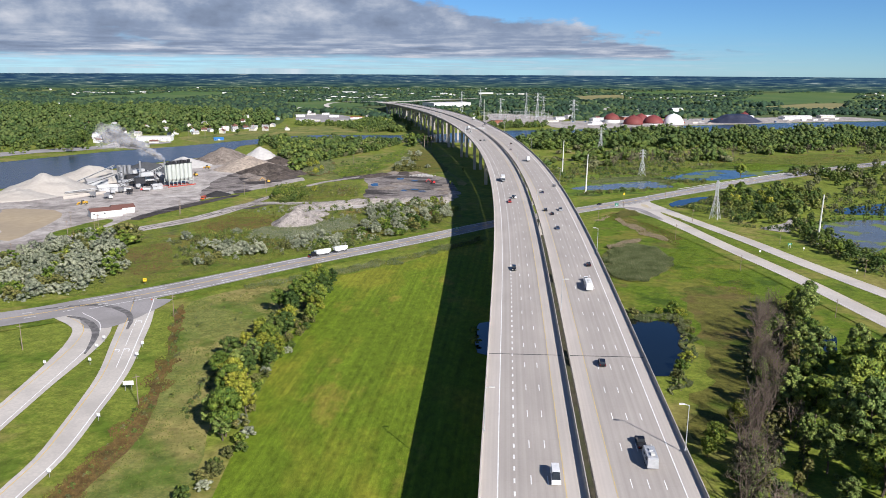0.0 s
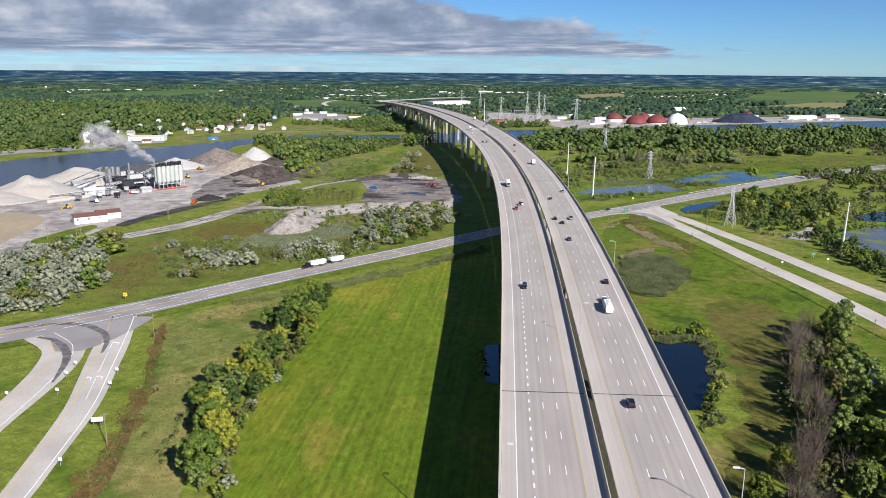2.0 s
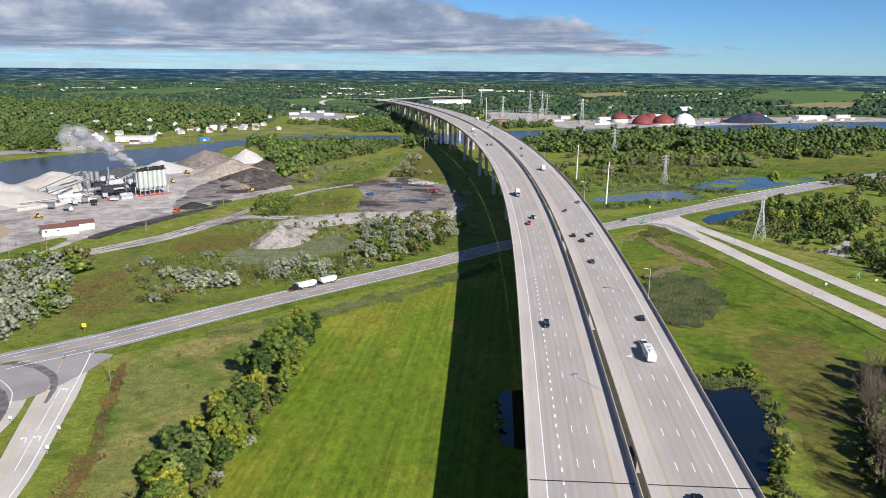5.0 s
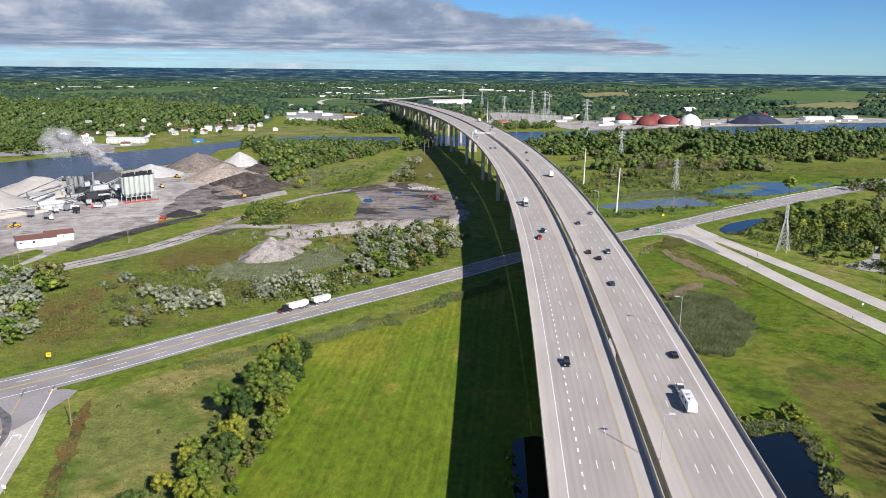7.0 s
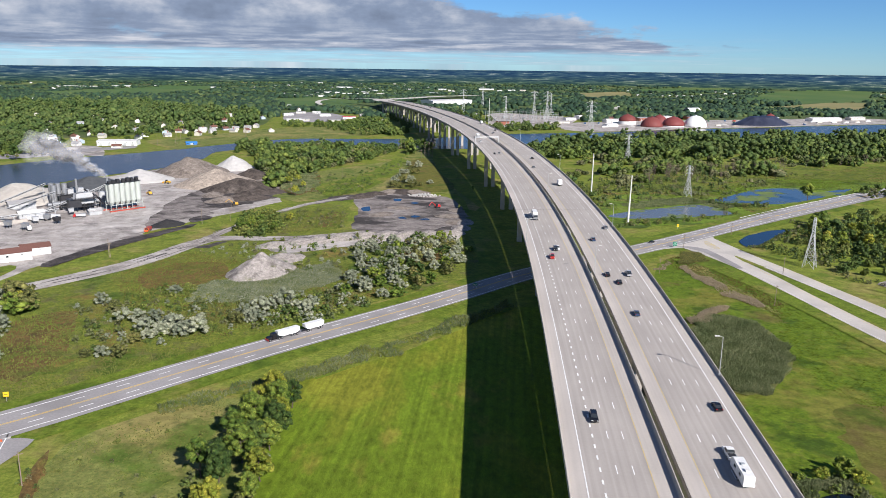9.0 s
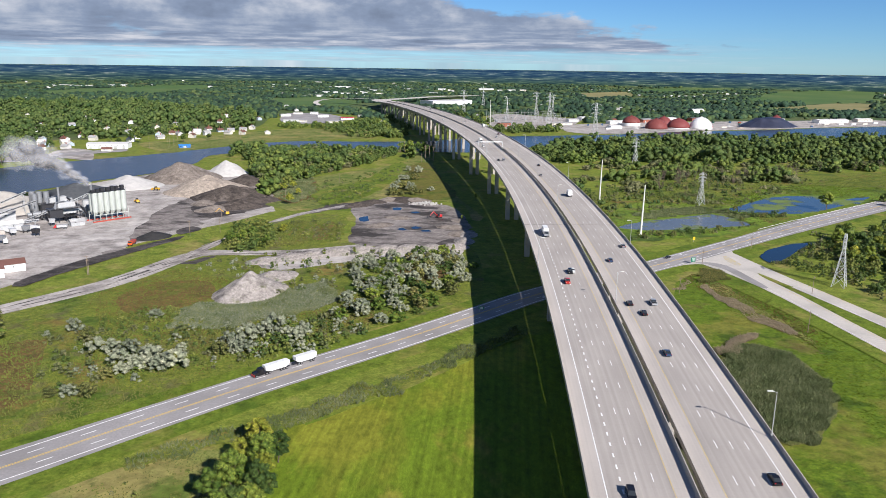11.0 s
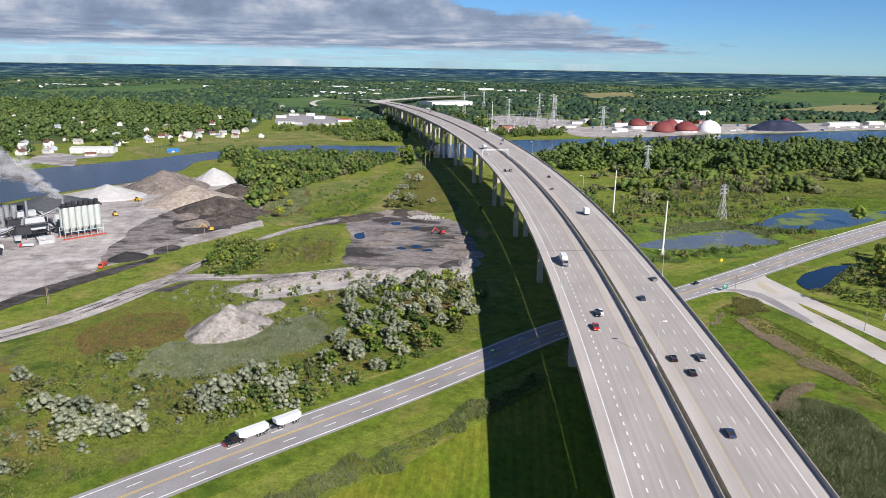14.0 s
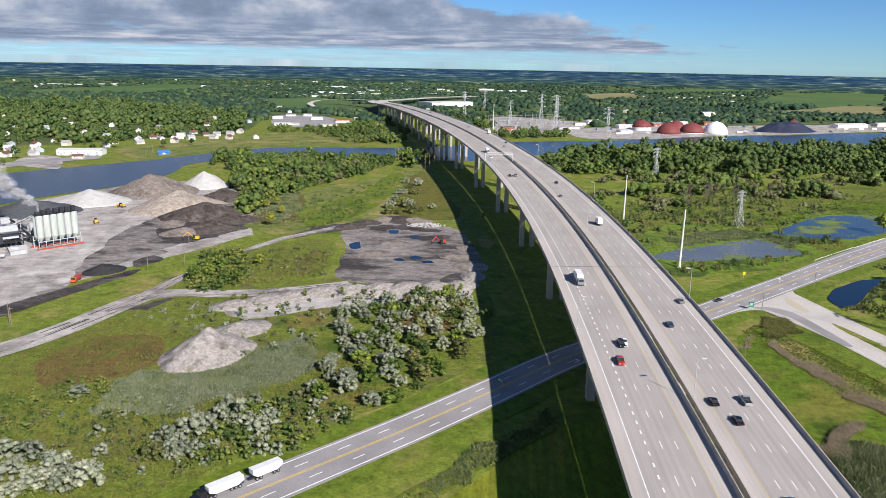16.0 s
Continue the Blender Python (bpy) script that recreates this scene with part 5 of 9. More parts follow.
for x, y, kind, size in ((159.3, 303.5, "near_poplar", 0.95), (152, 296, "near_green", 0.8), (148.7, 283.3, "near_poplar", 1.0), (139.0, 258.0, "near_green", 0.95), (131, 248, "near_poplar", 1.0), (87.9, 196.4, "near_yellow", 0.85), (78.4, 184.0, "near_green", 0.7), (74.0, 178.0, "near_green", 0.5),
                         (107.7, 203.5, "near_poplar", 1.05), (113.9, 199.0, "near_green", 0.95), (129.6, 231.3, "near_poplar", 1.25), (138.5, 225.8, "near_green", 1.15), (114.2, 187.9, "near_poplar", 1.15), (128.6, 204.9, "near_green", 1.25), (117.0, 177.1, "near_poplar", 1.2), (103.3, 171.7, "near_poplar", 0.9),
                         (145, 236, "near_poplar", 1.1), (139, 212, "near_green", 1.2), (152, 228, "near_dark", 1.0), (133, 190, "near_poplar", 1.25), (147, 202, "near_green", 1.2), (125, 172, "near_dark", 1.1), (142, 180, "near_green", 1.2), (158, 214, "near_green", 1.1), (155, 190, "near_poplar", 1.2), (120, 218, "near_green", 0.85),
                         (112, 160, "near_green", 1.1), (130, 155, "near_dark", 1.2), (148, 162, "near_green", 1.2), (98, 150, "near_poplar", 1.0), (116, 140, "near_green", 1.2), (136, 134, "near_dark", 1.2), (155, 142, "near_green", 1.1), (95, 128, "near_green", 1.0), (118, 116, "near_dark", 1.2), (142, 112, "near_green", 1.2)):
    tree(kind, x + rng.uniform(-1, 1), y + rng.uniform(-1, 1), size * (1.35 if x > 100 else 1.0), "trees of the wood")
LEAFY = [(112, 205), (128, 240), (150, 250), (166, 225), (160, 150), (150, 100), (92, 100), (92, 165)]
scrub(scatter(LEAFY, 110, 3.8, 8), ["green", "olive", "dark", "green"], 1.2, 3.6, "undergrowth among leafy trees", 116)
for x, y in [(83.0, 303.4), (88.4, 305.1), (95.2, 306.8), (101.8, 307.8), (104.4, 303.9), (104.1, 292.5), (101.7, 281.9), (90.4, 250.7), (85.8, 242.5), (82.5, 234.7), (11.8, 266.8), (11.7, 279.9)]:
    bush(rng.choice(["olive", "green", "yellow"]), x, y, rng.uniform(0.7, 1.3), "bushes round the pond")
scrub(along([(77.5, 300.9), (89.1, 298.1), (100.2, 300.7), (99.1, 276.4), (85.2, 239.9), (78.6, 225.0)], 2.2, 2.5, 251), ["olive", "green", "yellow"], 0.8, 2.6, "weeds round the pond", 252)
scrub(along([(181, 574), (193, 581), (214, 607), (236, 629)], 2.2, 2.5, 253), ["green", "olive"], 1.0, 3.0, "weeds round the pond", 254)

for x, y in [(-66.1, 1135.6), (-58.5, 1120.3), (-51.8, 1105.4), (-44.9, 1096.1), (-38.0, 1082.0), (-30.1, 1073.4), (-56.0, 1153.9), (-44.2, 1133.1), (-35.6, 1118.0), (-25.0, 1078.8)]:
    tree(rng.choice(["dark", "green"]), x, y, rng.uniform(0.7, 0.95), "trees below the bridge")
# the pond and thicket beyond the side road
THICKET = [(187, 572), (193, 553), (201, 528), (222, 540), (250, 600), (246, 660), (238, 634), (215, 606), (195, 581)]
scrub(scatter(THICKET, 120, 3.2, 211), ["olive", "green", "dark", "yellow"], 1.6, 4.2, "thicket by the pond", 212)
for x, y in scatter([(216, 575), (243, 622), (246, 672), (300, 640), (262, 540)], 34, 6.5, 213):
    tree(rng.choice(["green", "yellow", "dark", "poplar"]), x, y, rng.uniform(0.6, 0.9), "trees by the side road")
for x, y in [(-517.5, 972.4), (-518.5, 995.2), (-482.3, 948.8), (-501.1, 1002.8), (-557.0, 1053.7), (-518.4, 1057.8), (-535.9, 1036.3)]:
    tree("dark", x, y, rng.uniform(1.0, 1.4), "trees on the far bank")
for x, y in [(-200.3, 439.4), (-194.0, 434.5), (-192.2, 437.9), (-200.0, 444.7)]:
    bush(rng.choice(["green", "olive"]), x, y, rng.uniform(2.2, 2.9), "willow clump by the track")
# silver olive scrub on the left
for x, y in scatter([(-206.1, 317.1), (-246.1, 385.5), (-243.6, 441.6), (-217.7, 476.4), (-175.3, 385.0), (-171.2, 367.5), (-177.1, 339.0)], 105, 5.0, 9):
    bush(rng.choice(["silver", "silver", "silver", "silver", "olive", "green"]), x, y, rng.uniform(1.2, 2.0), "olive scrub")
scrub(scatter([(-203.6, 312.9), (-246.1, 385.5), (-243.6, 441.6), (-217.7, 476.4), (-178.6, 397.5), (-168.9, 362.0), (-175.8, 336.1)], 190, 3.4, 134), ["silver", "silver", "olive", "silver"], 2.0, 4.5, "scrub below taller bushes", 171)
scrub(scatter([(-175.3, 448.5), (-116.8, 458.6), (-63.3, 468.9), (-65.0, 428.6), (-104.3, 406.3), (-143.1, 385.9), (-161.8, 411.4)], 110, 4, 135), ["silver", "olive", "green", "olive"], 1.4, 3.6, "scrub on the rough land", 175)
for x, y in [(-197.4, 443.0), (-203.6, 449.3), (-197.2, 449.5)]:
    tree("yellow", x, y, 0.7, "willows")
for x, y in [(-164.7, 448.9), (-154.0, 438.1), (-145.0, 426.2), (-127.0, 405.6), (-123.3, 409.8), (-119.8, 415.5), (-115.6, 418.4), (-112.7, 427.2), (-130.7, 401.5), (-96.8, 424.7), (-92.3, 427.8), (-87.2, 428.0), (-70.7, 443.7), (-67.6, 447.0), (-137.3, 466.5), (-143.1, 385.9), (-136.9, 386.1), (-130.8, 386.2)]:
    bush(rng.choice(["silver", "silver", "olive"]), x, y, rng.uniform(1.1, 1.7), "olive scrub")
for x, y in [(-131.4, 414.2), (-122.7, 409.4), (-120.9, 418.0), (-113.9, 414.7), (-130.3, 423.8), (-108.8, 410.3), (-138.4, 425.4), (-115.0, 409.1), (-95.8, 435.6), (-92.4, 433.3), (-89.6, 440.4), (-86.9, 442.6), (-84.7, 450.2), (-82.1, 452.7)]:
    bush("silver", x, y, rng.uniform(1.5, 2.1), "olive scrub by the road")
for x, y in scatter([(-59.2, 470.4), (-59.1, 525.1), (-58.5, 557.8), (-14.4, 595.3), (7.2, 569.2), (6.3, 521.5), (-29.5, 464.8), (-40.1, 456.1)], 95, 5.2, 10):
    bush(rng.choice(["silver", "silver", "silver", "green", "olive", "dark"]), x, y, rng.uniform(1.0, 1.8), "olive scrub by the bank")
scrub(scatter([(-98.9, 430.5), (-79.9, 452.7), (-62.0, 474.9), (-39.9, 454.1), (-57.6, 431.7), (-85.9, 421.3)], 90, 3.2, 12), ["silver", "green", "yellow", "dark", "olive"], 1.6, 4.2, "scrub by the road", 116)
scrub(scatter([(-164.5, 466.7), (-155.5, 471.5), (-128.5, 472.5), (-103.4, 452.0), (-57.3, 470.5), (-75.2, 441.5), (-102.8, 412.2), (-121.7, 436.5)], 130, 3, 13), ["olive", "yellow", "yellow", "green"], 0.8, 2.2, "low scrub", 121)
scrub(scatter([(-147.8, 471.8), (-142.6, 481.6), (-128.5, 477.2), (-126.6, 463.6), (-138.7, 461.0)], 26, 3, 131), ["green", "yellow"], 1.6, 3.0, "low thicket", 125)
scrub(scatter([(-158.5, 456.2), (-150.9, 462.7), (-141.1, 454.7), (-138.6, 439.5), (-148.8, 439.2)], 26, 3, 132), ["green", "yellow"], 1.6, 3.2, "low thicket", 127)
scrub(scatter([(-153.7, 549.2), (-136.9, 574.8), (-76.3, 587.2), (-54.9, 598.0), (-64.5, 545.9), (-64.1, 512.2), (-92.3, 499.4)], 110, 3, 14), ["silver", "olive", "yellow", "green", "silver"], 1.0, 3.2, "scrub on the bank", 130)
scrub(scatter([(-59.5, 588.1), (-2.7, 600.9), (6.5, 557.0), (-50.4, 554.2)], 70, 3.4, 133), ["silver", "olive", "silver"], 1.6, 3.8, "scrub on the bank", 136)
scrub(scatter([(-146.1, 600.9), (-152.3, 651.0), (-135.9, 669.5), (-118.3, 626.3), (-115.8, 598.6), (-133.8, 582.2)], 110, 2.6, 15), ["green", "yellow", "green", "yellow"], 3.0, 7.0, "thicket inside the track", 140, 0.9)
scrub(scatter([(-125.9, 650.1), (-112.7, 681.1), (-80.8, 666.3), (-77.1, 619.7), (-113.2, 599.7)], 55, 4, 151), ["olive", "yellow", "olive"], 1.2, 3.2, "low scrub inside the track", 230)
for x, y in [(-141.9, 603.2), (-136.2, 608.7), (-133.6, 625.4), (-120.3, 604.4), (-116.5, 638.2)]:
    tree("yellow" if rng.random() < 0.4 else "green", x, y, rng.uniform(0.6, 0.8), "thicket inside the track")
for x, y in [(-80.3, 577.8), (-63.1, 583.2), (-57.8, 592.9), (-4.4, 591.0), (16.7, 773.9), (-86.0, 552.5), (-104.9, 551.6), (3.1, 686.1)]:
    tree("poplar", x, y, rng.uniform(0.3, 0.55), "saplings on the bank")
for x, y in [(-52.8, 849.5), (-47.1, 877.8), (-42.8, 893.0), (-37.3, 878.7), (-36.3, 925.2), (-52.1, 877.3), (-55.0, 811.8), (-46.8, 824.6), (-39.5, 813.2), (-36.5, 795.1), (-53.5, 789.3), (-30.2, 802.4), (-47.1, 789.8), (-47.6, 940.9), (-21.6, 814.7)]:
    bush(rng.choice(["silver", "silver", "olive"]), x, y, rng.uniform(1.3, 2.1), "bushes on the bank meadow")

# woods by the river
def spots(points, lo, hi, wide=1.0):
    """Heights in groves and hollows."""
    out = []
    for x, y in points:
        k = min(1.0, max(0.0, 0.5 + 0.9 * noise.noise(Vector((x / 45, y / 45, 2.2))) + rng.uniform(-0.3, 0.3)))
        h = lo + (hi - lo) * k
        out.append((x, y, h, h * wide * rng.uniform(0.75, 1.25)))
    return out


WOOD_L = [(-262, 1010), (-262, 1085), (-180, 1118), (-60, 1110), (-46, 1139), (-50, 1040)] + [(-64.5, 1157.1), (-73.5, 1057.0), (-98.1, 981.6), (-133.9, 909.6), (-155.3, 833.0), (-157.6, 772.0), (-178.7, 839.4), (-228.8, 992.7), (-285.0, 1152.2)]
pts = scatter(WOOD_L, 360, 6.2, 16, near_bridge)
woods("riverside_woods", spots(pts[0::3], 5, 16, 1.15), CANOPY, "green riverside woods", 61)
woods("riverside_woods", spots(pts[1::3], 4, 15, 1.15), CANOPY_DARK, "dark green riverside woods", 62)
woods("riverside_woods", spots(pts[2::6], 5, 10, 1.1), CANOPY_LIGHT, "yellow-green riverside woods", 63)
woods("riverside_woods", spots(pts[5::6], 4, 9, 1.2), CANOPY_OLIVE, "olive-green riverside woods", 64)
for x, y in [(-151.2, 803.3), (-145.1, 815.7), (-133.7, 782.5), (-133.3, 742.4), (-172.7, 865.5)]:
    tree("yellow", x, y, 0.75, "willows")
WOOD_R = [(92, 800), (126, 770), (150, 790), (187, 815), (205, 895), (272, 885), (340, 885), (350, 965), (450, 975), (578, 990), (760, 1060), (900, 1330), (690, 1350), (560, 1320), (434, 1300), (300, 1275), (190, 1230), (120, 1150), (70, 950)]
pts = scatter(WOOD_R, 800, 7.8, 17, near_bridge)
front, back = [p for p in pts if p[1] < 1010 + 0.1 * p[0]], [p for p in pts if p[1] >= 1010 + 0.1 * p[0]]
front = [p for p in front if noise.noise(Vector((p[0] / 38, p[1] / 30, 5.5))) > -0.12]
woods("marsh_woods", spots(front[0::2], 3, 8, 2.0), CANOPY_OLIVE, "olive-green woods beyond the marsh", 65)
woods("marsh_woods", spots(front[1::2], 4, 14, 1.5), CANOPY, "green woods beyond the marsh", 66)
woods("marsh_woods", spots(back[0::2], 11, 23, 1.0), CANOPY_DARK, "tall dark woods by the river", 67)
woods("marsh_woods", spots(back[1::2], 7, 18, 1.1), CANOPY, "tall green woods by the river", 68)
for x, y in scatter([(280, 900), (330, 900), (470, 990), (600, 1010), (600, 1040), (400, 990)], 26, 8, 20) + scatter([(150, 800), (200, 830), (300, 895), (330, 940), (220, 920)], 16, 9, 22):
    bare_tree(x, y, rng.uniform(0.7, 1.2), "bare trees beyond the marsh")
scrub(scatter([(110, 690), (130, 720), (210, 770), (240, 760), (280, 815), (330, 850), (250, 880), (150, 800), (110, 790)], 130, 5, 18, lambda x, y: any(inside((x, y), a) for a in POOLS)), ["olive", "green", "dark", "olive"], 1.2, 3.6, "marsh scrub", 145, 2.2)
scrub(scatter([(110.6, 628.5), (126.4, 659.6), (161.8, 664.5), (209.1, 678.3), (263.3, 727.8), (250.9, 718.7), (197.5, 668.1), (153.5, 642.7)], 70, 3.5, 181, lambda x, y: any(inside((x, y), a) for a in POOLS)), ["green", "olive", "yellow"], 1.2, 3.2, "marsh scrub", 150)
scrub(scatter([(202.7, 740.7), (231.3, 725.5), (259.3, 727.5), (248.3, 713.7), (217.9, 713.1), (199.1, 731.7)], 50, 4, 182, lambda x, y: any(inside((x, y), a) for a in POOLS)), ["green", "olive"], 1.8, 4.0, "marsh scrub", 154)
scrub(scatter([(196.6, 778.2), (285.8, 841.8), (363.7, 918.0), (392.5, 905.7), (259.4, 804.5), (197.7, 758.6)], 60, 6, 183, lambda x, y: any(inside((x, y), a) for a in POOLS)), ["olive", "green"], 1.2, 3.0, "marsh scrub", 157)
scrub(scatter([(234.4, 491.1), (227.5, 425.6), (230.8, 367.1), (259.0, 416.7), (252.5, 461.8), (258.9, 523.6)], 110, 3.5, 184), ["dark", "green", "olive"], 1.8, 5.0, "scrub by the ponds", 160)
scrub(scatter([(210.5, 537.0), (213.5, 501.9), (241.5, 502.8), (229.2, 483.6), (203.0, 505.4)], 40, 3.5, 185), ["olive", "dark"], 1.5, 3.5, "scrub by the side road", 164)
scrub(scatter([(307.8, 630.0), (399.7, 664.8), (320.8, 525.7), (261.3, 511.4)], 90, 5, 186), ["olive", "green", "dark"], 1.8, 5.0, "scrub by the ponds", 167)
for x, y in [(123.1, 638.5), (135.0, 645.2), (144.5, 644.5), (157.3, 652.7), (168.6, 655.9), (184.5, 669.9), (212.1, 700.3), (227.3, 717.0), (233.5, 714.2), (247.2, 726.7), (250.9, 718.7), (223.2, 742.2), (210.6, 750.3)]:
    bush(rng.choice(["dark", "olive"]), x, y, rng.uniform(0.7, 1.2), "marsh scrub")
tree("green", *[(298.5, 746.7)][0], 1.25, "marsh trees")
pts = scatter([(243.4, 627.5), (324.1, 688.7), (330.2, 646.1), (264.3, 517.5), (245.1, 510.8), (213.5, 501.9), (208.3, 536.9)], 75, 5.5, 19)
woods("roadside_woods", spots(pts[0::3], 5, 10, 1.0), CANOPY_DARK, "dark green trees by the side road", 86)
woods("roadside_woods", spots(pts[1::3], 5, 10, 1.0), CANOPY, "green trees by the side road", 87)
woods("roadside_woods", spots(pts[2::3], 4, 8, 1.1), CANOPY_LIGHT, "yellow-green trees by the side road", 88)
for x, y in scatter([(234.4, 491.1), (227.5, 425.6), (232.7, 370.4), (246.2, 394.2), (246.7, 450.3), (253.2, 511.1)], 26, 5.5, 19):
    tree(rng.choice(["dark", "green"]), x, y, rng.uniform(0.45, 0.65), "trees by the side road")
pts = scatter([(373.6, 799.8), (517.5, 872.3)] + [(520, 600)] + [(381.7, 632.9), (320.0, 645.7)], 90, 8, 21)
woods("roadside_woods", spots(pts[::2], 6, 11), CANOPY, "green woods beyond the ponds", 69)
woods("roadside_woods", spots(pts[1::2], 6, 11), CANOPY_OLIVE, "olive-green woods beyond the ponds", 70)


# reed bed and tall grasses
def reeds(name, poly, n, height, mat, label, seed, width=0.13, thin=True, avoid=()):
    """Upright tufts, each of three crossed blades, past counting."""
    rs, g = np.random.RandomState(seed), Geo()
    poly = [tuple(p) for p in poly]
    xs, ys = [p[0] for p in poly], [p[1] for p in poly]
    made = 0
    for _ in range(n * 6):
        x, y = rs.uniform(min(xs), max(xs)), rs.uniform(min(ys), max(ys))
        if made >= n:
            break
        if not inside((x + 6 * noise.noise(Vector((x / 9, y / 9, 1))), y + 6 * noise.noise(Vector((x / 9, y / 9, 7)))), poly) or (thin and noise.noise(Vector((x / 14, y / 14, seed))) + 0.35 * rs.normal() < -0.25):
            continue
        if any(inside((x, y), a) for a in avoid):
            continue
        made += 1
        h, a0 = height * rs.uniform(0.5, 1.15), rs.uniform(0, 3.14)
        for k in range(2):
            a = a0 + k * 1.57
            c, s = math.cos(a) * width, math.sin(a) * width
            lx, ly = rs.normal(size=2) * h * 0.45
            g.add([(x - c, y - s, -0.05), (x + c, y + s, -0.05), (x + lx * 0.35 + c * 1.3, y + ly * 0.35 + s * 1.3, h * 0.55), (x + lx, y + ly, h), (x + lx * 0.3 - c * 1.2, y + ly * 0.3 - s * 1.2, h * 0.5)], [(0, 1, 2, 3, 4)])
    return tagged(part(name, g, mat), label, "reeds", kind="stuff")


REEDBED = [(91.2, 411.9), (102.1, 433.6), (114.7, 443.1), (128.2, 434.4), (130.2, 409.0), (121.9, 383.5), (106.6, 364.9), (96.1, 358.2), (86.8, 368.8)]
patch("reed_bed_floor", REEDBED, LEAF_OLIVE, "matted floor of the reed bed", 6, 1.5)
reeds("reed_bed", REEDBED, 20000, 1.9, REED, "grey-green reed bed in the grass", 31, thin=False)
reeds("dry_reeds", [(99.0, 431.0), (106.4, 443.4), (115.4, 453.2), (123.4, 454.1), (115.4, 443.7), (105.9, 429.2)], 5000, 1.7, REED_DRY, "pale dry reeds at the edge of the bed", 32)
reeds("dry_reeds", [(127.3, 530.9), (129.5, 512.1), (136.0, 498.6), (137.5, 477.0), (145.4, 462.5), (140.9, 456.2), (131.3, 468.9), (129.4, 489.3), (122.9, 502.0), (123.2, 525.2)], 5000, 0.8, REED_DRY, "pale dry reeds on the bank", 33, 0.09)
reeds("dry_reeds", [(108.6, 524.6), (123.1, 541.4), (121.4, 533.0), (107.3, 517.0)], 600, 0.8, REED_DRY, "pale dry reeds on the bank", 43, 0.09)
BANK = [(113.6, 532.7), (136.5, 563.5), (148.2, 560.3), (148.5, 526.3), (152.5, 497.9), (152.9, 457.6), (141.3, 437.4), (136.1, 461.1), (130.1, 485.6), (124.4, 511.9), (117.3, 523.4)]
reeds("bank_herbs", BANK, 1600, 0.5, TUFT, "olive tufts of rough herbs on the bank", 44, 0.22)
reeds("bank_herbs", BANK, 1200, 0.5, REDHERB, "reddish-brown herbs on the bank", 45, 0.2)
reeds("bank_herbs", [(125.6, 545.8), (137.2, 561.7), (146.7, 560.2), (145.5, 540.7), (133.1, 533.6), (127.5, 539.9)], 1500, 1.3, LEAF_OLIVE, "dark rank weeds at the top of the bank", 46, 0.25)
HILLSIDE = [(140.0, 518.6), (152.9, 480.9), (160.1, 430.7), (162.4, 360.9), (146.2, 332.0), (129.0, 352.3), (120.6, 375.7), (137.6, 435.6), (131.6, 466.3), (110.1, 472.2)]
reeds("hill_tufts", HILLSIDE, 3000, 0.25, LUSH, "lumpy tufts of lush grass on the hill", 47, 0.3)
reeds("tall_weeds", [(-132.4, 472.4), (-125.5, 489.9), (-96.6, 499.2), (-72.0, 531.2), (-59.2, 495.2), (-82.5, 469.6), (-102.3, 454.0), (-125.7, 453.2)], 13000, 1.0, REED, "grey-green tall weeds", 34)
reeds("tall_weeds", [(-132.4, 472.4), (-125.5, 489.9), (-96.6, 499.2), (-72.0, 531.2), (-59.2, 495.2), (-82.5, 469.6), (-102.3, 454.0), (-125.7, 453.2)], 7000, 1.1, LEAF_SILVER, "silvery tall weeds", 41)
HEDGE = [(-100.5, 345.2), (-93.9, 350.6), (-87.1, 356.2), (-71.2, 366.7), (-56.0, 377.3), (-46.5, 387.9), (-29.9, 403.6), (-13.4, 421.0), (-0.7, 435.8)] + [(24, 462), (26, 452)] + [(-0.9, 424.5), (-13.2, 409.8), (-29.1, 393.6), (-45.3, 378.8), (-54.5, 368.3), (-69.6, 359.3), (-85.2, 349.9), (-91.9, 344.5), (-98.4, 339.3)]
patch("hedge_floor", HEDGE, HERB, "rough weeds of the roadside ditch", 5, 1)
reeds("hedge_reeds", HEDGE, 6000, 0.9, TUFT, "olive tufts of rank grass in the roadside ditch", 48, 0.2)
reeds("hedge_reeds", HEDGE, 5000, 1.5, REED, "olive reeds in the roadside ditch", 42)
reeds("cattails", [(133.1, 718.5), (197.7, 758.6), (227.3, 717.0), (204.5, 699.8), (183.8, 722.1), (138.7, 699.8)], 3000, 1.2, REED, "cattails round the marsh pool", 36, 0.5, avoid=POOLS)
SCRUB = [(-181.2, 495.8), (-153.7, 549.2), (-95.4, 510.9), (-66.1, 524.8), (-29.9, 471.5), (-74.3, 438.0), (-100.5, 406.8), (-129.8, 406.0)]
reeds("herb_tufts", SCRUB, 14000, 0.6, TUFT, "olive tufts of rough herbs", 37, 0.13)
reeds("herb_tufts", SCRUB, 6000, 0.6, REDHERB, "reddish tufts of rough herbs", 38, 0.13)
reeds("herb_tufts", [(-206.1, 317.1), (-193.4, 440.0), (-134.9, 458.1), (-69.5, 460.1), (-76.7, 416.7), (-118.0, 374.6), (-162.1, 336.5)], 12000, 0.7, TUFT, "olive tufts of rough herbs", 39, 0.15)
reeds("ditch_weeds", [(-94, 120), (-90, 179), (-93, 209), (-100, 247), (-118, 311), (-121, 311), (-104, 247), (-98, 209), (-98, 179), (-104, 120)], 5000, 0.7, REDHERB, "reddish ditch weeds", 40, 0.12)

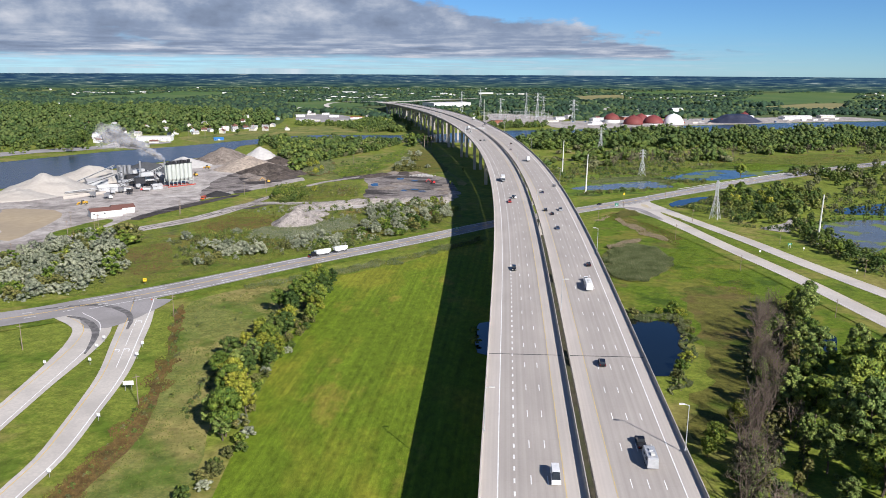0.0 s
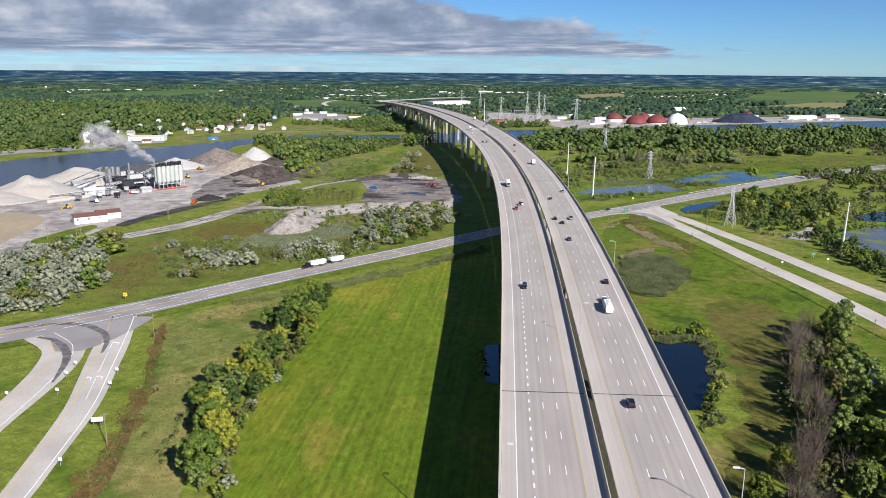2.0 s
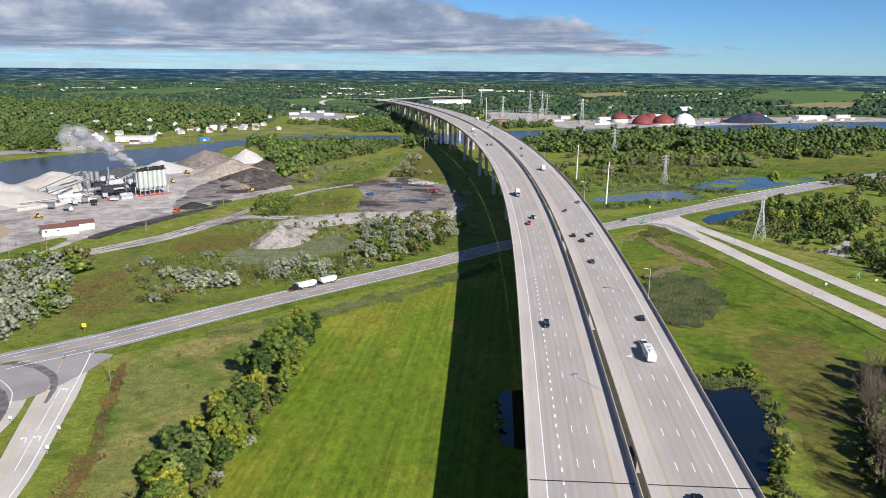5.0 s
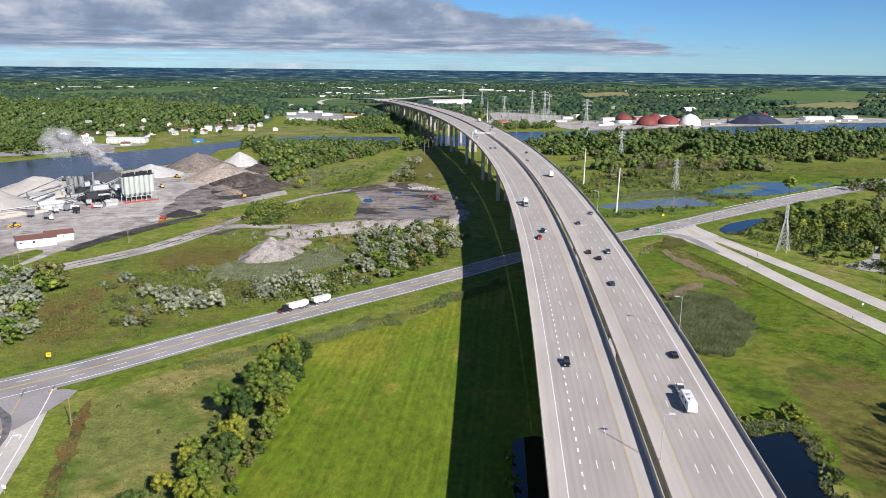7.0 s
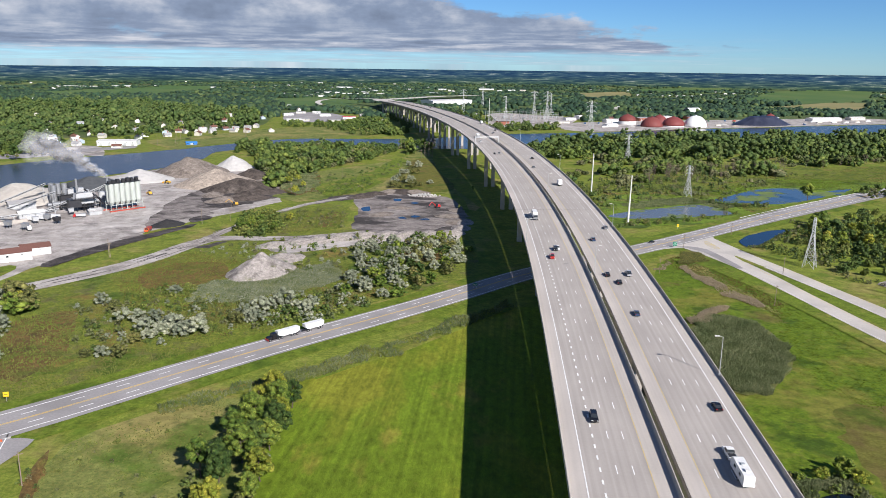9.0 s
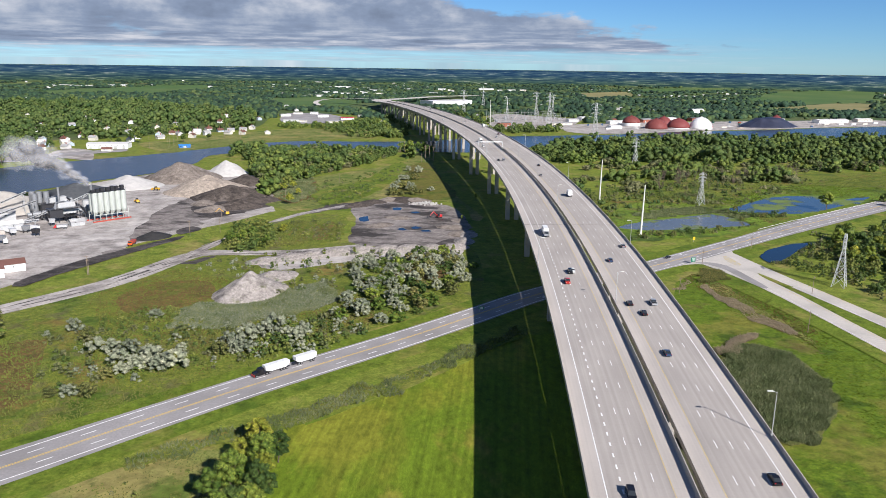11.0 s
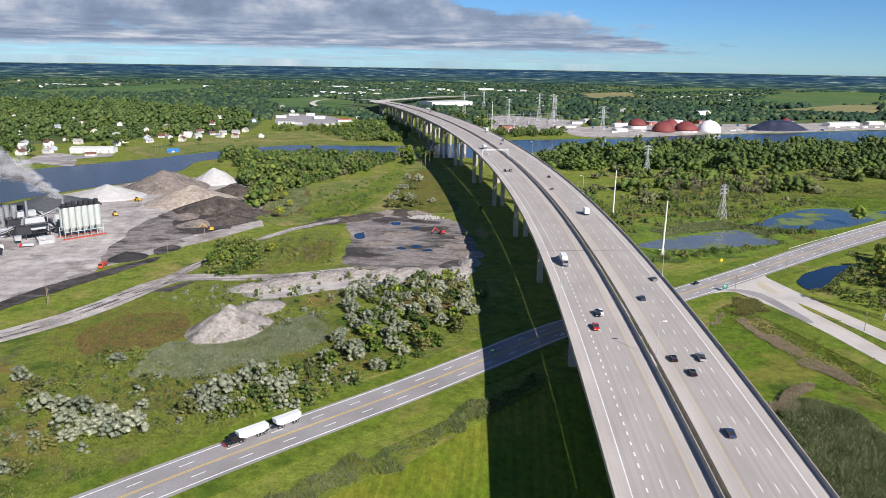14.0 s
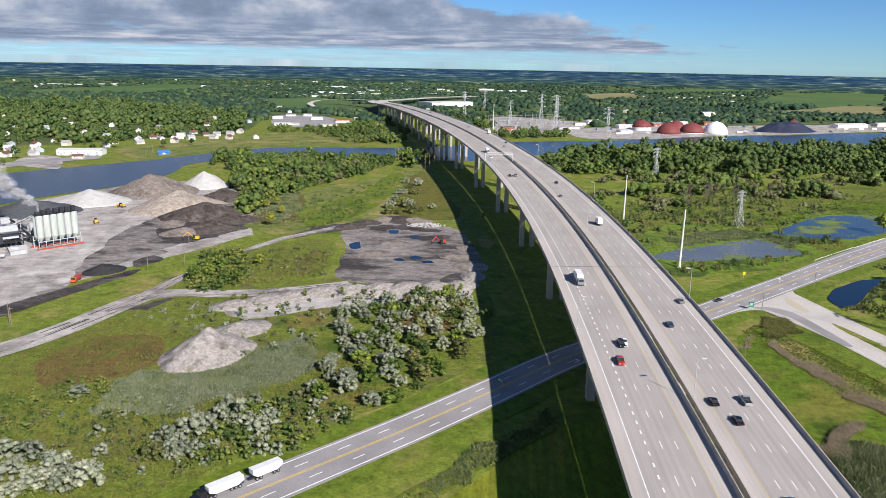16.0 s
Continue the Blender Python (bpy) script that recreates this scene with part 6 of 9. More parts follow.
TOWN = [(-607.8, 1002.6), (-586.0, 1162.4), (-507.8, 1210.0), (-470.0, 1258.0), (-330.4, 1398.2), (-403.0, 1769.9), (-791.9, 2142.2), (-1280.4, 2150.4)]
HOUSES = scatter([(-567.1, 1169.6), (-568.9, 1252.9), (-481.8, 1182.8), (-439.6, 1274.7), (-382.9, 1316.4), (-289.0, 1404.2), (-268.9, 1353.4), (-368.0, 1271.4), (-417.7, 1219.7), (-436.3, 1176.9), (-500.4, 1206.6), (-483.6, 1067.8), (-486.5, 1028.8)], 16, 22, 71) + scatter([(-618.8, 1259.7), (-861.7, 1683.8), (-791.0, 1881.0), (-592.3, 1839.3), (-380.9, 1805.2), (-315.7, 1480.0), (-423.1, 1361.1), (-511.6, 1278.1)], 14, 40, 72)
HOUSES += [(-536.6, 1243.5), (-502.1, 1206.9), (-496.5, 1313.9), (-438.8, 1282.7), (-426.6, 1309.1), (-412.3, 1296.2), (-400.4, 1345.7), (-391.6, 1318.2), (-369.2, 1361.9), (-352.9, 1365.2), (-337.1, 1380.6), (-286.9, 1333.8), (-646.4, 1320.8), (-690.2, 1426.4), (-747.4, 2073.0), (-449.1, 1678.5), (-496.1, 2008.0), (-847.5, 1737.1), (-608.7, 1328.1), (-548.0, 1356.6), (-396.9, 1390.6), (-331.6, 1415.7), (-351.3, 1904.2)]
pts = [p for p in scatter(TOWN + [(-900, 1100), (-700, 1000)], 1150, 9.5, 91) if not any(math.hypot(p[0] - a, p[1] - b) < 40 for a, b in ((-447, 1118), (-420, 1112), (-475, 1120), (-500, 1180))) and not any(abs(p[0] - a) < 11 and -26 < p[1] - b < 8 for a, b in HOUSES) and (noise.noise(Vector((p[0] / 60, p[1] / 60, 4))) > -0.5 or p[1] > 1400)]
woods("town_trees", spots(pts[0::2], 9, 20, 1.1), CANOPY_DARK, "dark green trees of the town", 81, 10, 7, 0.5, -0.2, 0.95, (0.34, 0.54))
woods("town_trees", spots(pts[1::4], 7, 15, 1.15), CANOPY_DARK, "green trees of the town", 82, 10, 7, 0.5, -0.2, 0.95, (0.34, 0.54))
woods("town_trees", spots(pts[3::4], 7, 12, 1.1), CANOPY, "lighter green trees of the town", 83, 9, 7, 0.5, -0.2, 0.95, (0.34, 0.54))
pts = scatter([(-640, 760), (-560, 880), (-500, 960), (-470, 1010), (-560, 1080), (-760, 1000), (-800, 800)], 130, 10, 92)
woods("bank_trees", spots(pts[::2], 8, 15, 0.9), CANOPY_DARK, "dark green trees on the far bank", 84, 6, 16, 1.1)
woods("bank_trees", spots(pts[1::2], 7, 13, 0.9), CANOPY, "green trees on the far bank", 85, 6, 16, 1.1)
for x, y in [(-442.4, 1151.2), (-441.5, 1189.0), (-431.4, 1190.6), (-490.6, 1066.9), (-468.4, 1184.9), (-373.3, 1199.6), (-347.0, 1231.0)]:
    tree("dark", x, y, rng.uniform(0.7, 1.0), "trees on the far bank")
scrub(scatter([(-135.6, 771.7), (-122.6, 870.4), (-79.7, 937.5), (-51.7, 1029.6), (-54.7, 923.3), (-82.0, 776.2), (-115.5, 753.3)], 110, 5, 201), ["green", "olive", "green"], 0.9, 2.2, "scrub at the wood's edge", 202, 2.6)
scrub(scatter([(95, 800), (130, 765), (200, 800), (290, 880), (350, 900), (350, 960), (200, 900), (120, 860)], 170, 5, 206), ["olive", "green", "dark", "olive"], 2.0, 5.0, "shrubs at the wood's edge", 207)
reeds("marsh_tufts", [(105, 660), (110, 800), (200, 885), (340, 890), (450, 965), (600, 1000), (560, 870), (430, 800), (300, 760), (235, 690)], 9000, 0.7, TUFT, "tufts of marsh grass", 221, 0.4, avoid=POOLS)
reeds("marsh_tufts", [(180, 760), (340, 880), (420, 870), (330, 800), (250, 760)], 5000, 0.6, LIME, "lime-green tufts of marsh plants", 222, 0.4, avoid=POOLS)
reeds("meadow_tufts", [(-66, 160), (-74, 222), (-66, 262), (-62, 300), (-60, 345), (-88, 352), (-118, 318), (-104, 250), (-95, 205), (-92, 150)], 5000, 0.4, TUFT, "low tufts of meadow grass", 223, 0.15)
reeds("herb_tufts", [(-132.3, 649.7), (-112.7, 681.1), (-80.8, 666.3), (-77.1, 619.7), (-113.2, 599.7)], 2500, 0.8, TUFT, "tufts of rough herbs inside the track", 231, 0.5)

reeds("meadow_reeds", [(-171.0, 854.7), (-141.0, 888.7), (-121.2, 799.0), (-130.6, 747.7), (-152.8, 772.4)], 5000, 1.5, REED, "grey-green reeds at the wood's edge", 241, 0.25)
scrub(scatter([(-119.4, 768.2), (-101.0, 826.8), (-74.2, 848.8), (-76.7, 778.5), (-101.5, 737.5)], 70, 3.2, 242), ["green", "yellow", "green"], 1.2, 3.2, "thicket on the bank meadow", 243)

pts = scatter([(-539.7, 983.3), (-539.1, 1027.8), (-529.1, 1070.5), (-538.4, 1139.2), (-590.7, 1222.6), (-646.9, 1255.6), (-662.2, 1195.2)], 46, 9, 261)
woods("bank_trees", spots(pts, 11, 19, 1.0), CANOPY_DARK, "large dark trees on the far bank", 262)
pts = scatter([(-309.2, 1526.0), (-259.7, 1480.4), (-191.1, 1527.1), (-160.5, 1605.6), (-141.3, 1514.6), (-212.1, 1418.5), (-288.9, 1443.5)], 40, 10, 263)
woods("estate_trees", spots(pts, 7, 13, 1.0), CANOPY, "green trees beside the trading estate", 264)
PONDSIDE = [(77.6, 312.9), (91.4, 306.7), (103.8, 309.4), (100.7, 276.5), (85.8, 237.8), (77.5, 220.5), (77.7, 225.0), (84.6, 239.8), (98.2, 275.1), (100.0, 299.9), (88.7, 296.6), (76.0, 300.1)]
reeds("pond_reeds", PONDSIDE, 4000, 1.0, REED, "rank reeds round the pond", 265, 0.16, thin=False)

BANK_WOODS = [[(-215, 1440), (-165, 1290), (-60, 1300), (-10, 1345), (10, 1450), (-20, 1660), (-120, 1680), (-165, 1600)], [(60, 1390), (180, 1420), (205, 1500), (80, 1480), (60, 1450)], [(-30, 1690), (50, 1640), (70, 1500), (85, 1650), (80, 1780), (0, 1900), (-50, 1800)]]
for k, poly in enumerate(BANK_WOODS):
    pts = scatter(poly, 110 if k == 0 else 40, 8.5, 270 + k, near_bridge)
    woods("bank_woods", spots(pts[0::2], 7, 15, 1.1), CANOPY_DARK, "dark green woods beside the far bridge end", 280 + k)
    woods("bank_woods", spots(pts[1::2], 6, 13, 1.1), CANOPY, "green woods beside the far bridge end", 290 + k)

# ---- far woods, as one mass of crowns ----
CLEAR = []


def far_woods():
    """Woods, hedgerows and single trees out to the horizon, thinned by fields that lie in long strips."""
    rs = np.random.RandomState(5)
    geos = [Geo(), Geo(), Geo()]
    ring = [(math.cos(a), math.sin(a)) for a in np.linspace(0, 2 * math.pi, 6)[:-1]]
    dome_f = [(i, (i + 1) % 5, 5 + (i + 1) % 5, 5 + i) for i in range(5)] + [(5, 6, 10), (6, 7, 10), (7, 8, 10), (8, 9, 10), (9, 5, 10)]
    made = 0
    for _ in range(120000):
        if made >= 19000:
            break
        y = 1640 + 2280 * rs.uniform() ** 1.05
        x = rs.uniform(-0.72, 0.72) * y
        r0 = math.hypot(x, y + 10)
        if r0 > 3890:
            continue
        strip = noise.noise(Vector((x / 520, y / 150, 3.1)))
        grove = noise.noise(Vector((x / 95, y / 70, 9.4)))
        hedge = abs(noise.noise(Vector((x / 420, y / 130, 6.7)))) < 0.045
        town = x < -0.05 * y and y < 2500
        if not hedge and strip * 0.8 + grove * 0.55 < (-0.30 if town else -0.02 if y < 2300 else 0.05):
            if rs.uniform() > 0.035:
                continue
        if near_bridge(x, y, 40) or any(inside((x, y), c) for c in CLEAR):
            continue
        w = rs.uniform(4.5, 9.5) * (1.0 if y < 2400 else 1.2)
        h = w * rs.uniform(0.9, 1.5) * (1.0 if y < 2600 else 0.6)
        turn = rs.uniform(0, 6.28)
        c, s_ = math.cos(turn), math.sin(turn)
        z0 = ground_z(x, y) - 0.3
        v = []
        for rad, hh in ((1.0, 0.38), (0.78, 0.78)):
            for p, q in ring:
                k = rad * w * rs.uniform(0.6, 1.3)
                v.append((x + (p * c - q * s_) * k, y + (p * s_ + q * c) * k, z0 + h * hh * rs.uniform(0.8, 1.15)))
        v.append((x + rs.normal() * w * 0.25, y, z0 + h * rs.uniform(0.85, 1.2)))
        lean = grove + 0.35 * rs.normal()
        g = geos[0 if lean > 0.0 else 1 if lean > -0.45 else 2]
        g.add(v, dome_f)
        b = len(g.v) - 11
        g.v.extend((p[0] * 0.8 + x * 0.2, p[1] * 0.8 + y * 0.2, z0) for p in v[:5])
        g.f.extend((b + i, b + 11 + i, b + 11 + (i + 1) % 5, b + (i + 1) % 5) for i in range(5))
        made += 1
    for g, mat_, tone in zip(geos, (LEAF_FAR_HAZED, FAR_MID, FAR_LIGHT), ("dark green", "green", "yellowish green")):
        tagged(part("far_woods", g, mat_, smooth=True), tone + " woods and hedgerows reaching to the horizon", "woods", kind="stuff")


CLEAR += [TOWN, [(230, 1380), (330, 1390), (500, 1440), (760, 1560), (1500, 1600), (1500, 1900), (960, 1870), (620, 1790), (420, 1720), (240, 1640), (200, 1480)],
          [(75, 1470), (210, 1480), (270, 1640), (290, 1780), (120, 1930), (60, 1780)],
          [(-325.8, 1522.6), (-397.0, 1930.6), (-249.9, 1874.2), (-170.2, 1698.3), (-169.5, 1509.0), (-257.7, 1470.1)], [(-81.1, 2128.6), (-68.5, 2893.1), (81.7, 2954.3), (54.5, 2168.0)],
          [(-700, 560), (-280, 900), (-180, 1140), (0, 1140), (200, 1300), (500, 1360), (1500, 1500), (1500, 1800), (732, 1620), (427, 1490), (0, 1290), (-182, 1245), (-270, 1215), (-425, 990), (-560, 800)],
          [(-150, 1880), (-230, 1960), (-375, 2040), (-390, 2260), (-310, 2300), (-200, 2300), (-140, 2420), (-60, 2600), (0, 2580), (-80, 2350), (-105, 2100), (-110, 1900)],
          [(-348.9, 1046.6), (-324.0, 1138.9), (-262.5, 1223.6), (-185.7, 1256.7), (-169.0, 1362.3), (-263.6, 1408.9), (-375.5, 1226.5), (-408.3, 1144.2)],
          [(907.5, 2624.9), (1434.4, 3448.2), (1918.4, 3552.2), (1485.7, 2797.3), (1089.4, 2555.9)], [(901.3, 2285.9), (1294.4, 2681.3), (1400.6, 2650.0), (1105.4, 2139.2), (960.2, 2186.8)], [(531.9, 3207.3), (751.2, 3385.7), (748.2, 3105.5), (490.0, 2768.3)],
          [(-1428.1, 2770.7), (-1175.6, 3359.4), (-909.0, 3395.9), (-984.2, 2690.2), (-1194.0, 2434.5)], [(851.8, 3597.9), (1442.6, 3829.1), (1369.3, 3582.1), (839.3, 3365.0)], [(-533.5, 2470.6), (-416.1, 2667.0), (-241.2, 2375.8), (-306.6, 1996.9), (-433.7, 2095.8)],
          [(1598.0, 3759.9), (1867.2, 3879.4), (2090.1, 3854.2), (2005.1, 3704.5), (1654.0, 3658.2)], [(807.5, 3970.8), (1295.6, 4108.9), (1316.4, 4003.2), (837.6, 3861.2)]]
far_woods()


# a glowing backdrop ring up to the horizon, its blue haze painted in
def backdrop():
    m = bpy.data.materials.new("hazy_distance_glow")
    m.use_nodes = True
    n, l = m.node_tree.nodes, m.node_tree.links
    n.clear()
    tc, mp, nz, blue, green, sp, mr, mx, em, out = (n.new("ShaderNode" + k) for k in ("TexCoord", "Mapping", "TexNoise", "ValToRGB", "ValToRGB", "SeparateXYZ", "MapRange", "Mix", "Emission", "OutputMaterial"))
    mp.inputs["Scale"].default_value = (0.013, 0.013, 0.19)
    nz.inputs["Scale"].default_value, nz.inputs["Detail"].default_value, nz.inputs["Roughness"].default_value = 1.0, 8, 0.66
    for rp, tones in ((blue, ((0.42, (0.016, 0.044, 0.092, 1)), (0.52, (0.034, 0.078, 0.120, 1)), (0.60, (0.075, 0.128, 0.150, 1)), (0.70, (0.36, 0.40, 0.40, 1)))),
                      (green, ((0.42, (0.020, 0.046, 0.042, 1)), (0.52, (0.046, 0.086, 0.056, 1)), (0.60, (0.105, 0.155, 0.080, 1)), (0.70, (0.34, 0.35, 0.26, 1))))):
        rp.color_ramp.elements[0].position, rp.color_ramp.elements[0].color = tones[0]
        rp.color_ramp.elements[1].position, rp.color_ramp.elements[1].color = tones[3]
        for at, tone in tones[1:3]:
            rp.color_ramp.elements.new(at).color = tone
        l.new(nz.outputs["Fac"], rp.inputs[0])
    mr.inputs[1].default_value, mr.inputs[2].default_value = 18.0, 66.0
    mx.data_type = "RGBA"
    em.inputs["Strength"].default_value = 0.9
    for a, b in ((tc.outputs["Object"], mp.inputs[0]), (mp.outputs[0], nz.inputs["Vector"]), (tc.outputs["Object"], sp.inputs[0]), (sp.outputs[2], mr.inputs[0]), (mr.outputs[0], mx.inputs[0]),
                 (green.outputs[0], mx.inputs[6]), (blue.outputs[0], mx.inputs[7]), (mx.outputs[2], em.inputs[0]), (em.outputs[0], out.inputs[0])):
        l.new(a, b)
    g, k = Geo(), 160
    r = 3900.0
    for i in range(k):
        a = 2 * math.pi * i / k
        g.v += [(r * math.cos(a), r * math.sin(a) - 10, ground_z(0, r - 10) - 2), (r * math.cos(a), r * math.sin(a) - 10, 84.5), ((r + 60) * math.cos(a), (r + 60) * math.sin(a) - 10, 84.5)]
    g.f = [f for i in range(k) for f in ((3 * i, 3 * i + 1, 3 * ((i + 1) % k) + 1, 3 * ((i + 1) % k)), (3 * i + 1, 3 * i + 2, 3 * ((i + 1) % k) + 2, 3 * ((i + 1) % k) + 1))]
    tagged(part("backdrop", g, m), "glowing backdrop of wooded distance at the horizon, blue haze painted in", "backdrop", kind="structure")


backdrop()

# ---- works yard ----
def rough_pile(name, x, y, r, h, mat, label, seed, stretch=1.0, rz=0.0, cap=1.0):
    """A tipped heap: straight slopes, rounded top, slumped foot."""
    rs = np.random.RandomState(seed)
    n, rings, g = 64, 22, Geo()
    v = []
    for k in range(rings + 1):
        t = k / rings
        for i in range(n):
            a = 2 * math.pi * i / n
            wob = 1 + 0.10 * noise.noise(Vector((math.cos(a) * 1.4 + seed, math.sin(a) * 1.4, t * 1.5))) + 0.05 * noise.noise(Vector((math.cos(a) * 4, math.sin(a) * 4 + seed, t * 4)))
            rr = r * t * wob
            z = h * max(0.0, (1 - math.sqrt(t * t * 1.0 + 0.004) + 0.03)) * (1 + 0.16 * noise.noise(Vector((rr * math.cos(a) / r * 4, rr * math.sin(a) / r * 4, seed)))) + h * t * (1.1 - t) * (0.10 * noise.noise(Vector((math.cos(a) * 7, math.sin(a) * 7, t * 1.5 + seed))) + 0.05 * noise.noise(Vector((rr * math.cos(a) * 0.45, rr * math.sin(a) * 0.45, seed))))
            z = z if z < h * cap else h * cap + (z - h * cap) * 0.15
            px, py = rr * math.cos(a) * stretch, rr * math.sin(a)
            v.append((px * math.cos(rz) - py * math.sin(rz), px * math.sin(rz) + py * math.cos(rz), z if k < rings else -0.3))
    g.v = v
    g.f = [(k * n + i, (k + 1) * n + i, (k + 1) * n + (i + 1) % n, k * n + (i + 1) % n) for k in range(rings) for i in range(n)]
    ob = part(name, g, mat, smooth=True, loc=(x, y, 0.0))
    return tagged(ob, label, "pile", "heaps in the yard")


P_WHITE = material("crushed_limestone", (0.47, 0.455, 0.43), (0.40, 0.385, 0.365), 0.3, 0.95, bump=0.12, bump_scale=1.2)
P_PALE = material("pale_aggregate", (0.41, 0.385, 0.345), (0.345, 0.325, 0.295), 0.4, 0.95, c3=(0.40, 0.36, 0.31), bump=0.12, bump_scale=1.2)
P_TAN = turf("tan_gravel", (0.300, 0.250, 0.205), (0.395, 0.335, 0.270), [((0.22, 0.185, 0.155), 0.07, 0.34, 0.7)], 0.3, 0.8, 0.3)
P_GREY = turf("grey_gravel", (0.155, 0.130, 0.110), (0.235, 0.200, 0.170), [((0.30, 0.26, 0.22), 0.05, 0.36, 0.7), ((0.11, 0.09, 0.075), 0.10, 0.36, 0.8)], 0.3, 0.8, 0.3)
P_DARK = turf("dark_soil", (0.055, 0.045, 0.039), (0.105, 0.087, 0.074), [((0.16, 0.135, 0.115), 0.09, 0.36, 0.8), ((0.038, 0.032, 0.028), 0.12, 0.36, 0.9)], 0.3, 0.8, 0.3)
P_BLACK = material("black_stone", (0.028, 0.027, 0.027), (0.04, 0.039, 0.038), 0.4, 0.8, bump=0.1, bump_scale=1.2)
P_SLATE = material("slate_chippings", (0.085, 0.09, 0.095), (0.065, 0.07, 0.075), 0.4, 0.9, bump=0.1, bump_scale=1.0)
rough_pile("mound", -229, 905, 22, 14, P_WHITE, "tall white heap of crushed stone", 1)
rough_pile("mound", -262, 866, 33, 17, P_GREY, "tall grey-brown gravel heap", 2, 1.15, 0.5)
rough_pile("mound", -217, 800, 32, 14, P_TAN, "broad tan gravel heap", 3, 1.2, 0.6)
rough_pile("mound", -190, 775, 23, 10, P_DARK, "low dark heap of soil", 4, 1.5, 0.5)
rough_pile("mound", -195, 845, 18, 9, P_DARK, "low dark heap of soil", 5, 1.2, 0.3)
rough_pile("mound", -172, 810, 17, 5, P_GREY, "low grey heap of soil", 6, 1.4, 0.9)
for k, (x, y, r, h) in enumerate([(*q, r, h) for q, r, h in zip([(-171.5, 728.2), (-185.9, 715.6), (-165.9, 753.5), (-154.4, 758.8), (-202.0, 740.1)], (15, 12, 13, 9, 10), (6.5, 4, 6, 4, 3.5))]):
    rough_pile("mound", x, y, r, h, (P_DARK, P_GREY)[k % 3 == 1], "dark heap of damp soil in the yard", 60 + k, 1.4, 0.5 + 0.3 * k)
rough_pile("mound", -292, 818, 24, 11, P_WHITE, "white heap of crushed stone", 7, 1.2, 0.4)
rough_pile("mound", -318, 775, 27, 10, P_SLATE, "dark slate-grey heap of chippings", 8, 1.4, 0.4)
PALE_AT = [(-349.6, 634.1), (-342.1, 703.6), (-359.8, 603.7), (-328.6, 736.1)]
rough_pile("mound", *PALE_AT[0], 32, 17, P_PALE, "large pale sand heap", 9, 1.3, 0.6)
rough_pile("mound", *PALE_AT[1], 30, 15, P_PALE, "large pale sand heap", 10, 1.5, 0.6)
rough_pile("mound", *PALE_AT[2], 24, 8, P_PALE, "pale sand heap in the yard", 11, 1.4, 0.5)
rough_pile("mound", *[(-197.1, 621.9)][0], 9.5, 4.2, P_BLACK, "small black heap of stone", 12, 1.3, 0.9)
P_EARTH = turf("weathered_earth", (0.250, 0.222, 0.200), (0.370, 0.335, 0.305), [((0.135, 0.118, 0.105), 0.10, 0.38, 0.85), ((0.130, 0.140, 0.055), 0.16, 0.26, 0.8)], 0.5, 0.9, 0.35)
rough_pile("earth_mound", *[(-105.5, 505.7)][0], 15.5, 11, P_EARTH, "bare weathered mound of earth and rubble", 13, 1.35, 1.05)
rough_pile("earth_mound", *[(-100.6, 533.1)][0], 10, 4, P_EARTH, "bare weathered bank of earth", 14, 1.6, 0.8)
for k, (x, y) in enumerate([(-67.5, 757.1), (-56.2, 768.0), (-43.8, 769.0), (-33.3, 765.8), (-78.0, 743.0)]):
    rough_pile("mound", x, y, rng.uniform(8, 13), rng.uniform(2, 3.6), P_GREY if k % 2 else P_DARK, "grey spoil heap on the rim of the pad", 15 + k, 1.4, k)
for k, (x, y, r, h) in enumerate(((-112, 566, 8, 3.2), (-99, 574, 9, 3.8), (-86, 581, 9, 4.2), (-73, 588, 9, 4.4), (-60, 593, 9, 4.4), (-46, 596, 9, 4.2), (-32, 598, 9, 4.2), (-18, 600, 8.5, 3.8), (-5, 604, 8, 3.2), (3, 622, 7, 2.6), (6, 642, 7, 2.4))):
    rough_pile("earth_bank", x, y, r, h, P_EARTH, "bare gravelly bank below the dirt pad", 80 + k, 1.5, 0.45 if k < 9 else 1.5, 0.75)
g, rs = Geo(), np.random.RandomState(8)
bx_, by_ = [(-26.0, 750.8)][0]
for _ in range(170):
    u, v = rs.normal(size=2) * (5.5, 3.0)
    g.box(bx_ + u, by_ + v, max(0.0, 1.8 - 0.25 * (u * u / 9 + v * v / 3)) * rs.uniform(0.2, 1), *rs.uniform(0.4, 1.5, 2), rs.uniform(0.3, 1.0), rs.uniform(0, 3), rs.uniform(0.7, 1))
tagged(part("rubble", g, P_WHITE), "white broken concrete on the pad's rim", "rubble", kind="stuff")
for k, (x, y) in enumerate([(-2.7, 664.6), (1.7, 645.5), (1.4, 685.9), (-43.5, 694.9), (-55.4, 667.9)]):
    rough_pile("mound", x, y, rng.uniform(5, 9), rng.uniform(1.0, 2.0), P_GREY, "low spoil heap on the pad", 25 + k, 1.5, k)

SILO_PAINT = material("pale_silo_paint", (0.46, 0.49, 0.45), (0.40, 0.43, 0.39), 0.6, 0.5, c3=(0.33, 0.35, 0.32), scale3=0.2, stretch=(3, 3, 0.3))
TANK_GREY = plain("grey_tank_steel", (0.30, 0.31, 0.32), 0.45, 0.4)
RUSTRED = plain("red_oxide_steel", (0.36, 0.075, 0.05), 0.6)


WORKS_GREY = plain("grey_painted_steel", (0.46, 0.47, 0.47), 0.55, 0.1)


